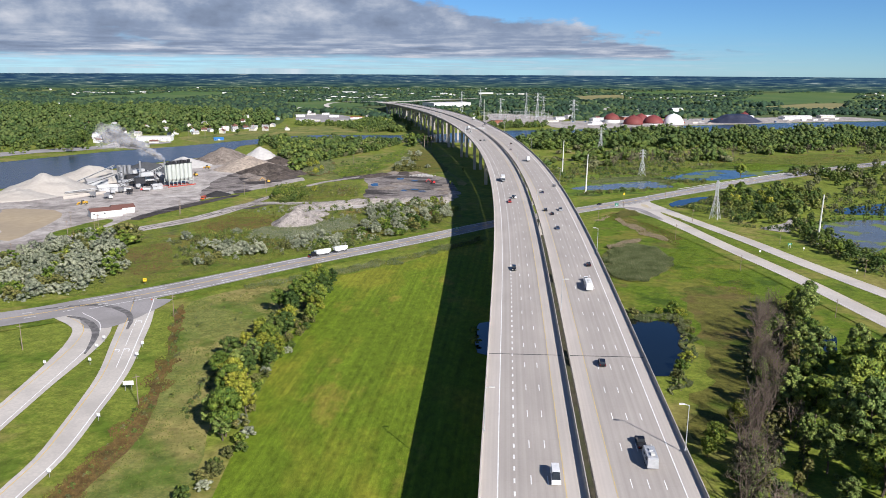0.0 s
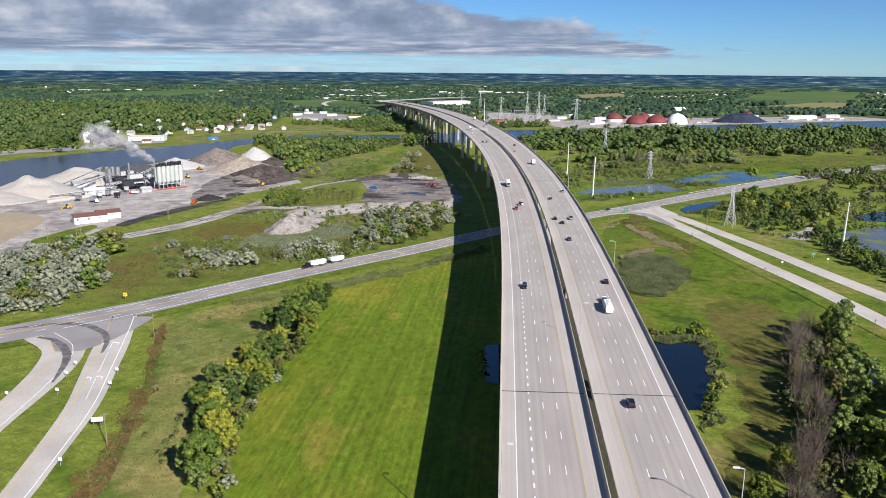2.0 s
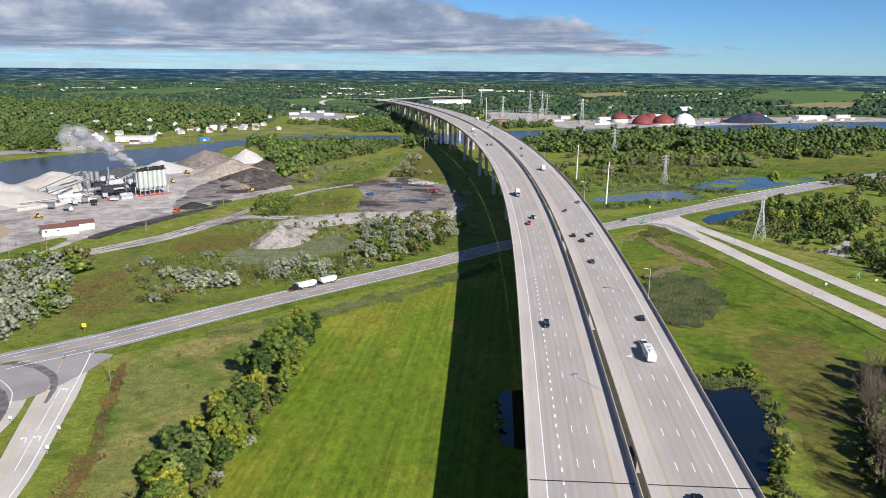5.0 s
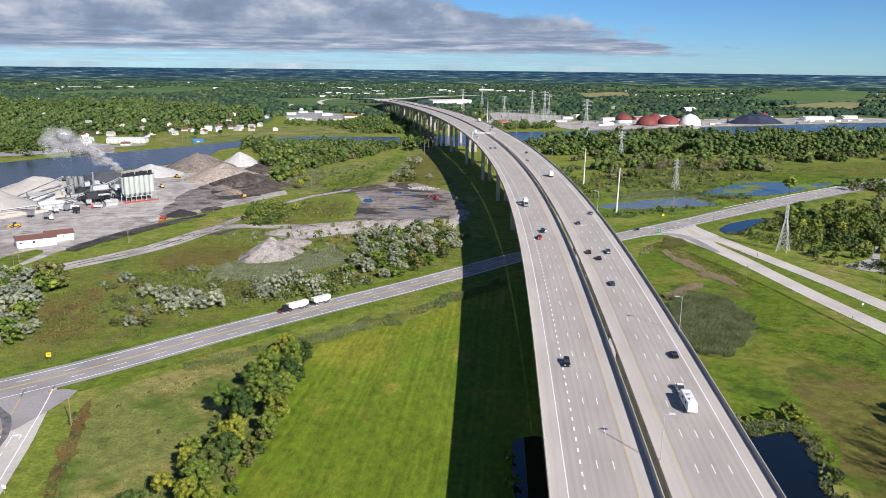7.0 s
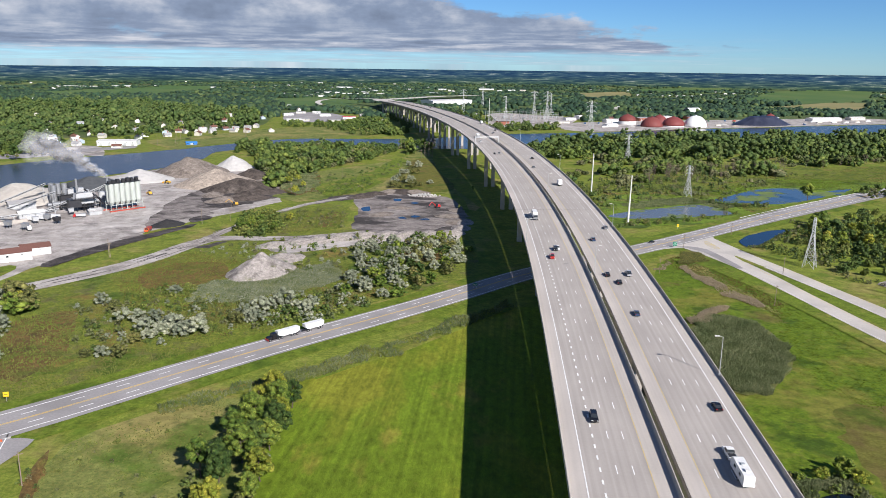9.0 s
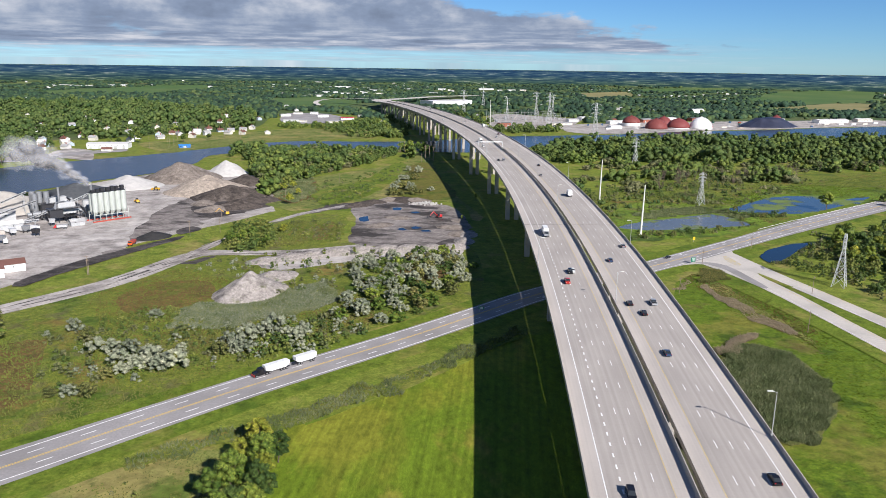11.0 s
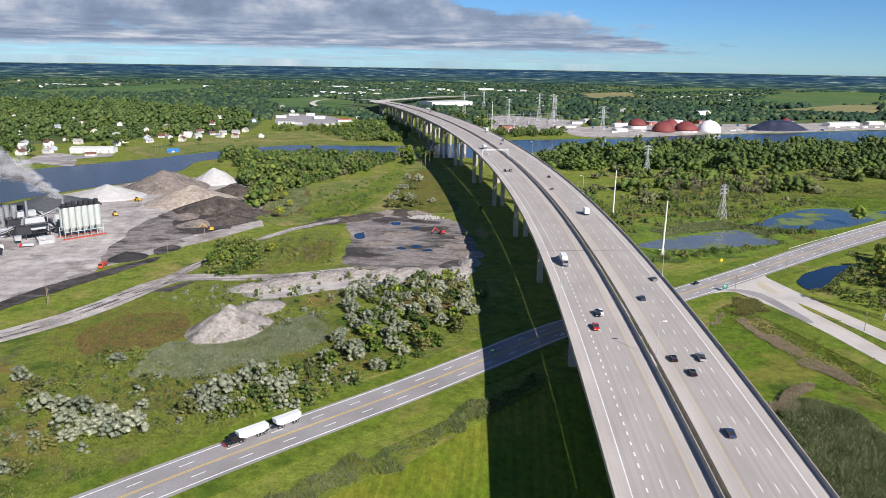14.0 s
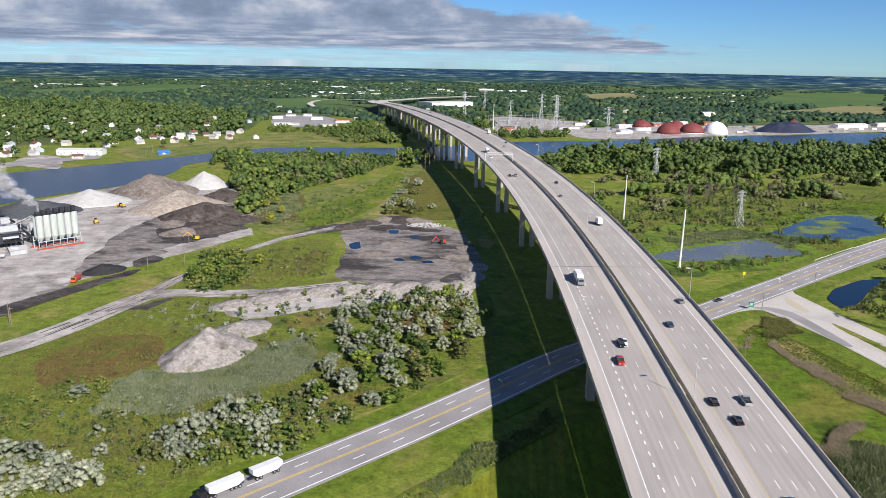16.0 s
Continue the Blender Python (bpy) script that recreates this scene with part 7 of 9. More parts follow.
def silo_block():
    """Two rows of slender silos on one steel frame, with machinery on top."""
    a, b = Vector((-255, 665, 0)), Vector((-239, 683.5, 0))
    ob = thing("silo_block", a.lerp(b, 0.5), "block of pale slender silos on a steel frame", "silo", rz=math.atan2(b.y - a.y, b.x - a.x))
    n, d = 6, 4.1
    for row in (0, 1):
        for i in range(n):
            x, y = (i - (n - 1) / 2) * d, row * d
            g = Geo().lathe([(0.5, 4.4), (2.0, 7.2), (2.02, 20.0), (1.7, 20.5), (0.3, 20.7)], 18, x, y)
            part("silo", g, SILO_PAINT, ob, smooth=False)
    for i in range(n + 1):
        for y in (-1.9, d + 1.9):
            part("leg", Geo().box((i - n / 2) * d, y, 0, 0.35, 0.35, 7.5), SILO_PAINT, ob)
    for y in (-1.9, d + 1.9):
        part("beam", Geo().box(0, y, 4.6, n * d, 0.3, 0.4), SILO_PAINT, ob)
        part("kerb_wall", Geo().box(0, y * 1.25, 0, n * d + 3, 0.4, 1.0), RUSTRED, ob, "red oxide barrier")
    part("walkway", Geo().box(0, d / 2, 20.7, n * d, d + 3, 0.25), DARKMETAL, ob)
    for i in range(7):
        part("filter_unit", Geo().box((i - 3) * 3.5, d / 2 + rng.uniform(-1, 1), 20.9, 2.2, 2.4, rng.uniform(1.2, 3.2)), DARKMETAL, ob, "black filter housing")
    g = Geo()
    for i in range(13):
        g.rod(((i - 6) * 2, -1.4, 20.9), ((i - 6) * 2, -1.4, 22.0), 0.05, n=5)
    g.rod((-12, -1.4, 22), (12, -1.4, 22), 0.05, n=5)
    part("railing", g, DARKMETAL, ob)


silo_block()


def round_tank(x, y, r, h, mat, label, name="storage_tank", cap=0.12):
    ob = thing(name, (x, y, 0), label, "tank")
    part("shell", Geo().lathe([(r, 0), (r, h * 0.33), (r * 1.015, h * 0.33 + 0.05), (r, h * 0.34), (r, h)], 22), mat, ob)
    part("roof", Geo().lathe([(r * 1.02, h), (r * 1.02, h + 0.15), (r * 0.3, h + r * cap + 0.2), (0.2, h + r * cap + 0.3)], 22), mat, ob)
    g = Geo()
    for k in range(int(h / 1.2)):
        g.rod((r + 0.1, -0.25, k * 1.2), (r + 0.1, 0.25, k * 1.2), 0.03, n=4)
    for s in (-0.25, 0.25):
        g.rod((r + 0.12, s, 0), (r + 0.12, s, h + 0.8), 0.04, n=4)
    part("ladder", g, DARKMETAL, ob)


for k, (x, y) in enumerate(((-309, 688), (-305.5, 691), (-302, 694), (-306, 685.5))):
    round_tank(x, y, 2.1, 17 - k * 0.4, TANK_GREY, "tall grey steel tank of the works")
for k, (x, y) in enumerate(((-283, 690), (-276, 700), (-290, 702))):
    round_tank(x, y, 2.4 + k * 0.3, 8 + k, WORKS_GREY, "stout pale grey tank of the works")


def conveyor(p, q, name="conveyor"):
    p, q = Vector(p), Vector(q)
    ob = thing(name, (p.x, p.y, 0), "inclined steel belt conveyor of the works", "conveyor")
    a, d = Vector((0, 0, p.z)), q - Vector((p.x, p.y, 0))
    side = Vector((-(d.y), d.x, 0)).normalized() * 0.7
    g = Geo()
    for s in (-1, 1):
        for z in (0, 1.1):
            g.rod(a + side * s + Vector((0, 0, z)), d + side * s + Vector((0, 0, z)), 0.12, n=5)
    m = max(4, int((d - a).length / 2.5))
    for k in range(m):
        u, v = a.lerp(d, k / m), a.lerp(d, (k + 1) / m)
        for s in (-1, 1):
            g.rod(u + side * s, v + side * s + Vector((0, 0, 1.1)), 0.07, n=4)
    part("truss", g, GALV, ob)
    b = Geo()
    b.add([a - side + Vector((0, 0, 0.6)), a + side + Vector((0, 0, 0.6)), d + side + Vector((0, 0, 0.6)), d - side + Vector((0, 0, 0.6)),
           a - side + Vector((0, 0, 0.45)), a + side + Vector((0, 0, 0.45)), d + side + Vector((0, 0, 0.45)), d - side + Vector((0, 0, 0.45))], [(0, 1, 2, 3), (7, 6, 5, 4), (0, 4, 5, 1), (1, 5, 6, 2), (2, 6, 7, 3), (3, 7, 4, 0)])
    part("belt", b, JOINT, ob, "dark rubber belt")
    for t in (0.45, 0.95):
        e = a.lerp(d, t)
        for s in (-1, 1):
            part("leg", Geo().rod((e + side * s * 1.6).to_2d().to_3d(), e + side * s, 0.14, n=5), GALV, ob)


for p, q in (((-330, 640, 1), (-300, 676, 12)), ((-300, 650, 1), (-268, 684, 15)), ((-345, 655, 1), (-314, 690, 16)), ((-262, 700, 1), (-250, 684, 18)), ((-325, 615, 2), (-285, 650, 4)), ((-280, 672, 9), (-258, 680, 20))):
    conveyor(p, q)


def drum_plant(x, y, rz):
    ob = thing("mixing_drum", (x, y, 0), "grey rotary drum on a steel cradle", "machine", rz=rz)
    g = Geo().rod((-9, 0, 4.2), (9, 0, 5.0), 1.7, n=20)
    part("drum", g, TANK_GREY, ob)
    for u in (-6, 0, 6):
        part("ring", Geo().rod((u - 0.3, 0, 4.6 + u * 0.045), (u + 0.3, 0, 4.6 + u * 0.045), 1.95, n=20), DARKMETAL, ob)
        part("cradle", Geo().box(u, 0, 0, 1.2, 4.2, 3.1, taper=0.7), DARKMETAL, ob)
    part("hood", Geo().box(10, 0, 2, 3, 4, 6), TANK_GREY, ob)
    part("exhaust_pipe", Geo().rod((12.5, 0, 0), (12.5, 0, 22), 0.9, 0.75, 12), TANK_GREY, ob, "steaming exhaust stack")


drum_plant(-276, 682, 0.75)
drum_plant(-295, 672, 0.75)


def works_shed(x, y, sx, sy, h, rz, wall, roof, label, rise=1.6, name="shed", doors=2):
    """A pitched-roof building with doors and a row of windows."""
    ob = thing(name, (x, y, 0), label, "building", rz=rz)
    g = Geo().prism([(-sy / 2, 0), (sy / 2, 0), (sy / 2, h), (0, h + rise), (-sy / 2, h)], (-sx / 2, sx / 2))
    part("wall", g, wall, ob)
    for s in (-1, 1):
        k = rise / (sy / 2)
        r = Geo().prism([(0, h + rise + 0.25), (s * (sy / 2 + 0.5), h - 0.5 * k + 0.25), (s * (sy / 2 + 0.5), h - 0.5 * k + 0.02), (0, h + rise + 0.02)][::s], (-sx / 2 - 0.5, sx / 2 + 0.5))
        part("roof", r, roof, ob)
    for i in range(doors):
        dx = (i + 0.5) / doors * sx - sx / 2
        part("door", Geo().box(dx, -sy / 2 - 0.03, 0, min(3.6, sx / doors * 0.5), 0.12, min(3.4, h * 0.8)), GALV, ob, "grey door")
    for i in range(max(1, int(sx / 7))):
        dx = (i + 0.3) / max(1, int(sx / 7)) * sx - sx / 2
        part("window", Geo().box(dx, -sy / 2 - 0.02, h * 0.55, 1.2, 0.1, 1.0), GLASS, ob)
    return ob


GLASS = plain("dark_window_glass", (0.03, 0.035, 0.04), 0.12)
ROOF_GREY = plain("grey_roofing", (0.34, 0.335, 0.33), 0.7)
ROOF_BROWN = plain("brown_metal_roof", (0.165, 0.085, 0.065), 0.6)
ROOF_PALE = plain("pale_membrane_roof", (0.62, 0.61, 0.58), 0.6)
ROOF_DARK = plain("dark_shingles", (0.10, 0.095, 0.095), 0.85)
W_CREAM = plain("cream_siding", (0.62, 0.58, 0.50), 0.7)
W_PALE = plain("weathered_white_siding", (0.58, 0.57, 0.55), 0.7)
W_BRICK = plain("red_brick_wall", (0.32, 0.12, 0.08), 0.85)
W_BLUE = plain("pale_blue_siding", (0.42, 0.50, 0.58), 0.7)
works_shed(*[(-250.2, 525.1)][0], 21, 11, 5, 0.62, WHITE, ROOF_BROWN, "white shed with a brown metal roof in the yard")
works_shed(*[(-243.9, 540.3)][0], 15, 10, 4.5, 0.62, WHITE, ROOF_BROWN, "low white shed with a brown roof")
works_shed(-300, 640, 16, 7, 4, 0.7, WORKS_GREY, ROOF_PALE, "small grey works cabin")
works_shed(-322, 668, 18, 9, 6, 0.7, WORKS_GREY, ROOF_GREY, "grey control building of the works")
works_shed(-262, 655, 9, 5, 3, 0.8, WORKS_GREY, ROOF_GREY, "small grey works cabin")
for k, (x, y) in enumerate([(-286.9, 621.3), (-283.5, 630.6), (-272.5, 621.9), (-277.9, 653.1), (-282.7, 601.1), (-276.9, 670.1), (-262.8, 653.8), (-296.9, 606.2), (-336.0, 696.3)]):
    ob = thing("steel_bin", (x, y, 0), "grey steel feed bin on legs", "bin", "bins in the yard", rz=0.7 + k)
    part("hopper", Geo().box(0, 0, 2, 3.2, 3.2, 2.8, taper=1.25), (WORKS_GREY, TANK_GREY, DARKMETAL)[k % 3], ob)
    for u in (-1.3, 1.3):
        for v in (-1.3, 1.3):
            part("leg", Geo().box(u, v, 0, 0.25, 0.25, 2.2), DARKMETAL, ob)
for k, (x, y) in enumerate([(-315.1, 599.8), (-313.2, 605.6), (-309.9, 608.6), (-308.0, 614.5), (-304.6, 617.6), (-301.2, 620.7), (-297.8, 623.9)]):
    ob = tagged(part("block_wall", Geo().box(0, 0, 0, 7, 2.2, 2.4, taper=0.97), PARAPET, loc=(x, y, 0)), "pale concrete block bay wall", "wall", "bay walls")
    ob.rotation_euler.z = 0.65

YELLOW = plain("yellow_machine_paint", (0.62, 0.36, 0.03), 0.45)
ORANGE = plain("orange_plastic", (0.62, 0.13, 0.03), 0.6)
TYRE = plain("black_rubber", (0.025, 0.025, 0.027), 0.85)
CHROME = plain("bright_rim_metal", (0.55, 0.55, 0.56), 0.3, 0.8)
LAMP_RED = plain("red_lamp_glass", (0.35, 0.01, 0.01), 0.25)
LAMP_CLEAR = plain("clear_lamp_glass", (0.75, 0.75, 0.72), 0.2)


def wheel(parent, x, y, r, w):
    part("wheel", Geo().rod((x - w / 2, y, r), (x + w / 2, y, r), r, n=14), TYRE, parent)
    part("rim", Geo().rod((x - w / 2 - 0.02, y, r), (x + w / 2 + 0.02, y, r), r * 0.58, n=10), CHROME, parent)


def digger(x, y, rz, paint, label):
    ob = thing("excavator", (x, y, 0), label, "excavator", rz=rz)
    for s in (-1, 1):
        part("track", Geo().prism([(-2.1, 0.35), (-1.7, 0), (1.7, 0), (2.1, 0.35), (2.1, 0.7), (1.7, 1.0), (-1.7, 1.0), (-2.1, 0.7)], (s * 1.35 - 0.32, s * 1.35 + 0.32)), TYRE, ob)
    part("body", Geo().box(0, -0.6, 1.05, 2.8, 3.6, 1.5, taper=0.94), paint, ob)
    part("cab", Geo().box(-0.85, 0.7, 1.2, 1.1, 1.6, 1.9, taper=0.88), GLASS, ob)
    part("boom", Geo().rod((0.3, 1.2, 2.0), (0.3, 4.6, 5.2), 0.32, 0.26, 6), paint, ob)
    part("stick", Geo().rod((0.3, 4.6, 5.2), (0.3, 7.4, 2.6), 0.25, 0.18, 6), paint, ob)
    part("bucket", Geo().box(0.3, 7.3, 1.2, 1.2, 1.1, 1.3, taper=0.75), DARKMETAL, ob)


def loader(x, y, rz):
    ob = thing("wheel_loader", (x, y, 0), "yellow wheel loader in the yard", "loader", rz=rz)
    part("body", Geo().box(0, -1.4, 1.0, 2.4, 3.6, 1.5, taper=0.9), YELLOW, ob)
    part("cab", Geo().box(0, 0.5, 1.4, 1.7, 1.7, 2.0, taper=0.88), GLASS, ob)
    part("arm", Geo().box(0, 2.6, 1.2, 1.4, 2.6, 0.6), YELLOW, ob)
    part("bucket", Geo().prism([(3.6, 0.2), (5.0, 0.2), (3.9, 1.7), (3.6, 1.7)], (-1.6, 1.6)), YELLOW, ob)
    for s in (-1, 1):
        for v in (-2.0, 1.6):
            wheel(ob, s * 1.25, v, 0.85, 0.65)


digger(*[(-13.9, 696.9)][0], 2.2, RED, "red excavator on the dirt pad")
digger(*[(-171.5, 696.7)][0], 1.8, YELLOW, "yellow excavator in the yard")
loader(*[(-262.0, 800.5)][0], 1.2)
loader(*[(-255.4, 742.1)][0], 0.6)
loader(*[(-289.5, 573.8)][0], 1.7)


def dump_truck(x, y, rz, cab_paint, bed_paint, label, z=0.0, group="trucks in the yard"):
    ob = thing("dump_truck", (x, y, z), label, "truck", group, rz=rz)
    part("cab", Geo().prism([(2.6, 0.7), (4.3, 0.7), (4.3, 1.7), (3.6, 1.8), (3.4, 2.8), (2.6, 2.9)], (-1.2, 1.2)), cab_paint, ob)
    part("windscreen", Geo().prism([(3.56, 1.85), (3.62, 1.83), (3.46, 2.7), (3.4, 2.7)], (-1.05, 1.05)), GLASS, ob)
    part("chassis", Geo().box(0, 0, 0.6, 1.0, 8.0, 0.4), DARKMETAL, ob)
    part("bed", Geo().prism([(-4.0, 1.1), (2.3, 1.1), (2.4, 2.6), (-4.3, 2.6)], (-1.25, 1.25)), bed_paint, ob)
    for s in (-1, 1):
        for v in (-3.2, -2.0, 3.4):
            wheel(ob, s * 1.05, v, 0.52, 0.35)


for k, (x, y) in enumerate([(-280.4, 601.1), (-267.5, 643.8)] + [(-202.6, 601.8)]):
    dump_truck(x, y, 0.6 + 1.3 * k, (WHITE, RED, ORANGE)[k % 3], (WHITE, GALV, RUSTRED)[k % 3], ("white dump truck in the yard", "red dump truck with a grey bed", "orange dump truck with a rusty bed")[k % 3])

for x, y in [(-293.0, 628.5), (-287.5, 632.5), (-280.9, 634.8)]:
    ob = thing("box_trailer", (x, y, 0.3), "white box trailer parked in the works yard", "trailer", "trailers in the yard", rz=1.2)
    part("body", Geo().box(0, 0, 0.9, 2.5, 9.0, 2.7), WHITE, ob)
    part("chassis", Geo().box(0, 0, 0.6, 1.0, 8.6, 0.32), DARKMETAL, ob)
    for s_ in (-1, 1):
        for v in (-3.2, -2.0):
            wheel(ob, s_ * 1.05, v, 0.5, 0.3)


def dryer_house(x, y, rz):
    """The hot part of the works: casing, filter house, ducts and platforms."""
    ob = thing("dryer_house", (x, y, 0), "dark steel dryer house with ducts and platforms", "machine", rz=rz)
    part("filter_house", Geo().box(2, 4, 5, 12, 5, 8, taper=0.96), WORKS_GREY, ob, "pale grey filter house")
    part("casing", Geo().box(-6, 0, 3.5, 9, 5, 5.5, taper=0.9), DARKMETAL, ob)
    part("duct", Geo().tube([Vector((-6, 0, 9)), Vector((-5, 1, 13)), Vector((0, 3, 14)), Vector((2, 4, 13))], 0.9), TANK_GREY, ob)
    part("chute", Geo().tube([Vector((8, 2, 12)), Vector((12, 1, 8)), Vector((15, 0, 3))], 1.0), DARKMETAL, ob)
    for u in (-10, -5, 0, 5, 9):
        for v in (-2.5, 6):
            part("leg", Geo().box(u, v, 0, 0.4, 0.4, 6), DARKMETAL, ob)
    for z in (3.4, 9.2):
        part("platform", Geo().box(-1, 1.5, z, 20, 9, 0.2), DARKMETAL, ob)
    for u in range(-11, 10, 2):
        part("rail_post", Geo().rod((u, -3, 9.4), (u, -3, 10.5), 0.06, n=4), TANK_GREY, ob)
    part("handrail", Geo().rod((-11, -3, 10.5), (9, -3, 10.5), 0.06, n=4), TANK_GREY, ob)


dryer_house(-276, 668, 0.75)
dryer_house(-292, 688, 0.75)

# steam drifting from the stack
STEAM = bpy.data.materials.new("thin_steam")
STEAM.use_nodes = True
STEAM.node_tree.nodes["Principled BSDF"].inputs["Base Color"].default_value = (0.9, 0.9, 0.92, 1)
STEAM.node_tree.nodes["Principled BSDF"].inputs["Roughness"].default_value = 1.0
STEAM.node_tree.nodes["Principled BSDF"].inputs["Alpha"].default_value = 0.075
g, rs = Geo(), np.random.RandomState(3)
for k in range(64):
    t = (k / 63) ** 1.3
    c = Vector((-268 - 62 * t, 688 + 26 * t, 23 + 20 * t ** 0.7)) + Vector(rs.normal(size=3)) * (0.6 + 4.5 * t)
    v = BALL_V * (1.8 + 6.0 * t) * (1 + 0.25 * rs.normal(size=(len(BALL_V), 1)))
    g.add(np.asarray(c) + v * (1.2, 1, 0.8), BALL_F)
tagged(part("steam_plume", g, STEAM, smooth=True), "pale steam drifting from the works' stack", "steam", kind="stuff")

# ---- dock yard across the river ----
def dome(x, y, r, h, mat, label, wall=0.0):
    ob = thing("storage_dome", (x, y, 0), label, "dome", "storage domes")
    if wall:
        part("base_wall", Geo().lathe([(r, 0), (r, wall), (r - 0.6, wall)], 28), WHITE, ob)
    rings = [(r * math.cos(a) ** (1.0 if mat is WHITE else 1.15), wall + (h - wall) * math.sin(a)) for a in np.linspace(0, 1.5, 10)]
    part("shell", Geo().lathe(rings, 28), mat, ob, smooth=True)
    part("cap", Geo().lathe([(1.6, h - 0.3), (1.6, h + 0.9), (0.3, h + 1.3)], 12), mat, ob)


dome(464, 1548, 21, 21.5, WHITE, "large smooth white storage dome")
dome(381, 1545, 20.5, 18.5, REDROOF, "rust-red membrane storage dome")
dome(425, 1556, 21, 18.5, REDROOF, "rust-red membrane storage dome", 2)
dome(412, 1606, 17, 18.5, REDROOF, "rust-red storage dome behind two others")
dome(349, 1604, 17, 19, REDROOF, "rust-red dome on a white wall", 6)
dome(660, 1680, 15, 19, REDROOF, "rust-red storage dome behind the dark heap")
rough_pile("covered_mound", 620, 1625, 32, 27, NAVY, "long dark heap under black sheeting", 30, 2.0, 0.2, 0.62)
works_shed(806, 1752, 80, 20, 6.5, 0.35, WHITE, ROOF_PALE, "long white warehouse on the dock", 2, "warehouse", 6)
HANGAR = thing("arched_shelter", (588, 1956, 0), "white arched fabric shelter", "shelter", rz=0.5)
part("cover", Geo().prism([(14 * math.cos(a), 15 * math.sin(a)) for a in np.linspace(0, math.pi, 15)] + [(13.2 * math.cos(a), 14.2 * math.sin(a)) for a in np.linspace(math.pi, 0, 15)], (-18, 18)), WHITE, HANGAR, smooth=False)
part("end_wall", Geo().prism([(13 * math.cos(a), 14 * math.sin(a)) for a in np.linspace(0, math.pi, 15)], (12, 12.6)), ROOF_GREY, HANGAR)
for k, (x, y, sx, sy, h, wall, roof) in enumerate(((330, 1640, 40, 18, 6, WHITE, ROOF_PALE), (300, 1530, 26, 14, 5, WHITE, ROOF_PALE), (400, 1700, 30, 16, 6, W_BRICK, ROOF_GREY), (455, 1735, 36, 18, 7, WHITE, ROOF_PALE), (520, 1760, 24, 14, 6, W_BRICK, ROOF_DARK), (335, 1700, 28, 16, 6, W_BRICK, ROOF_BROWN), (250, 1690, 22, 14, 5, WHITE, ROOF_GREY), (290, 1745, 40, 16, 6, WHITE, ROOF_PALE), (700, 1760, 30, 14, 6, WHITE, ROOF_PALE), (900, 1800, 40, 16, 6, W_CREAM, ROOF_PALE))):
    works_shed(x, y, sx, sy, h, 0.3 + 0.2 * (k % 3), wall, roof, "low industrial shed on the dock", 1.5, "industrial_shed")
works_shed(-4, 2205, 130, 60, 15, 0.62, WHITE, ROOF_PALE, "very large white flat warehouse beside the motorway", 1.0, "warehouse", 8)

YARD_BOXES = scatter([(250, 1425), (330, 1455), (440, 1515), (560, 1560), (760, 1645), (940, 1730), (900, 1800), (620, 1740), (420, 1680), (260, 1600)], 46, 13, 55)
BOX_PAINT = (WHITE, RUSTRED, plain("blue_container_paint", (0.04, 0.12, 0.26), 0.5), W_CREAM, GALV, plain("green_container_paint", (0.05, 0.14, 0.08), 0.5))
for k, (x, y) in enumerate(YARD_BOXES):
    if min(math.hypot(x - a, y - b) for a, b in ((464, 1548), (381, 1545), (425, 1556), (412, 1606), (349, 1604), (660, 1680), (620, 1625), (590, 1620), (650, 1630), (806, 1752), (780, 1745), (840, 1765))) < 34:
        continue
    if k % 5 == 4:
        rough_pile("mound", x, y, 8, 4, (P_WHITE, P_TAN, P_PALE)[k % 3], "small pale heap on the dock", 40 + k, 1.3, k)
        continue
    ob = thing("container", (x, y, 0.3), "painted steel storage container on the dock", "container", "containers on the dock", rz=0.35 + (k % 3) * 0.5)
    part("body", Geo().box(0, 0, 0, 12, 2.6, 2.7), BOX_PAINT[k % 6], ob)
    g = Geo()
    for u in range(12):
        g.box(-5.5 + u, -1.33, 0.2, 0.35, 0.08, 2.3)
    part("ribs", g, BOX_PAINT[k % 6], ob)
    part("door", Geo().box(6.02, 0, 0.1, 0.06, 2.4, 2.5), GALV, ob)

# ---- town across the river ----
works_shed(-441, 1119, 50, 20, 6, 0.13, WHITE, ROOF_PALE, "long white warehouse on the river bank", 1.5, "warehouse", 5)
works_shed(-428, 1082, 12, 7, 3.2, 0.1, W_CREAM, ROOF_BROWN, "small riverside house with a brown roof", 1.8, "house", 1)
for k, (px_, py_) in enumerate([(-342.0, 1733.2), (-327.4, 1801.6), (-293.8, 1810.1), (-261.7, 1721.6), (-278.9, 1580.4), (-203.9, 1662.4), (-298.3, 1576.2), (-216.7, 1568.9), (-175.5, 1602.4)]):
    works_shed(px_, py_, rng.uniform(16, 32), rng.uniform(10, 16), 4.2, rng.uniform(0, 0.6), (WHITE, W_CREAM, WHITE)[k % 3], (ROOF_PALE, ROOF_GREY, ROOF_PALE if k != 5 else RED)[k % 3], ("white store with a pale flat roof", "white store with a pale flat roof", "white dealership with a flat roof")[k % 3], 0.8, "store", 3)
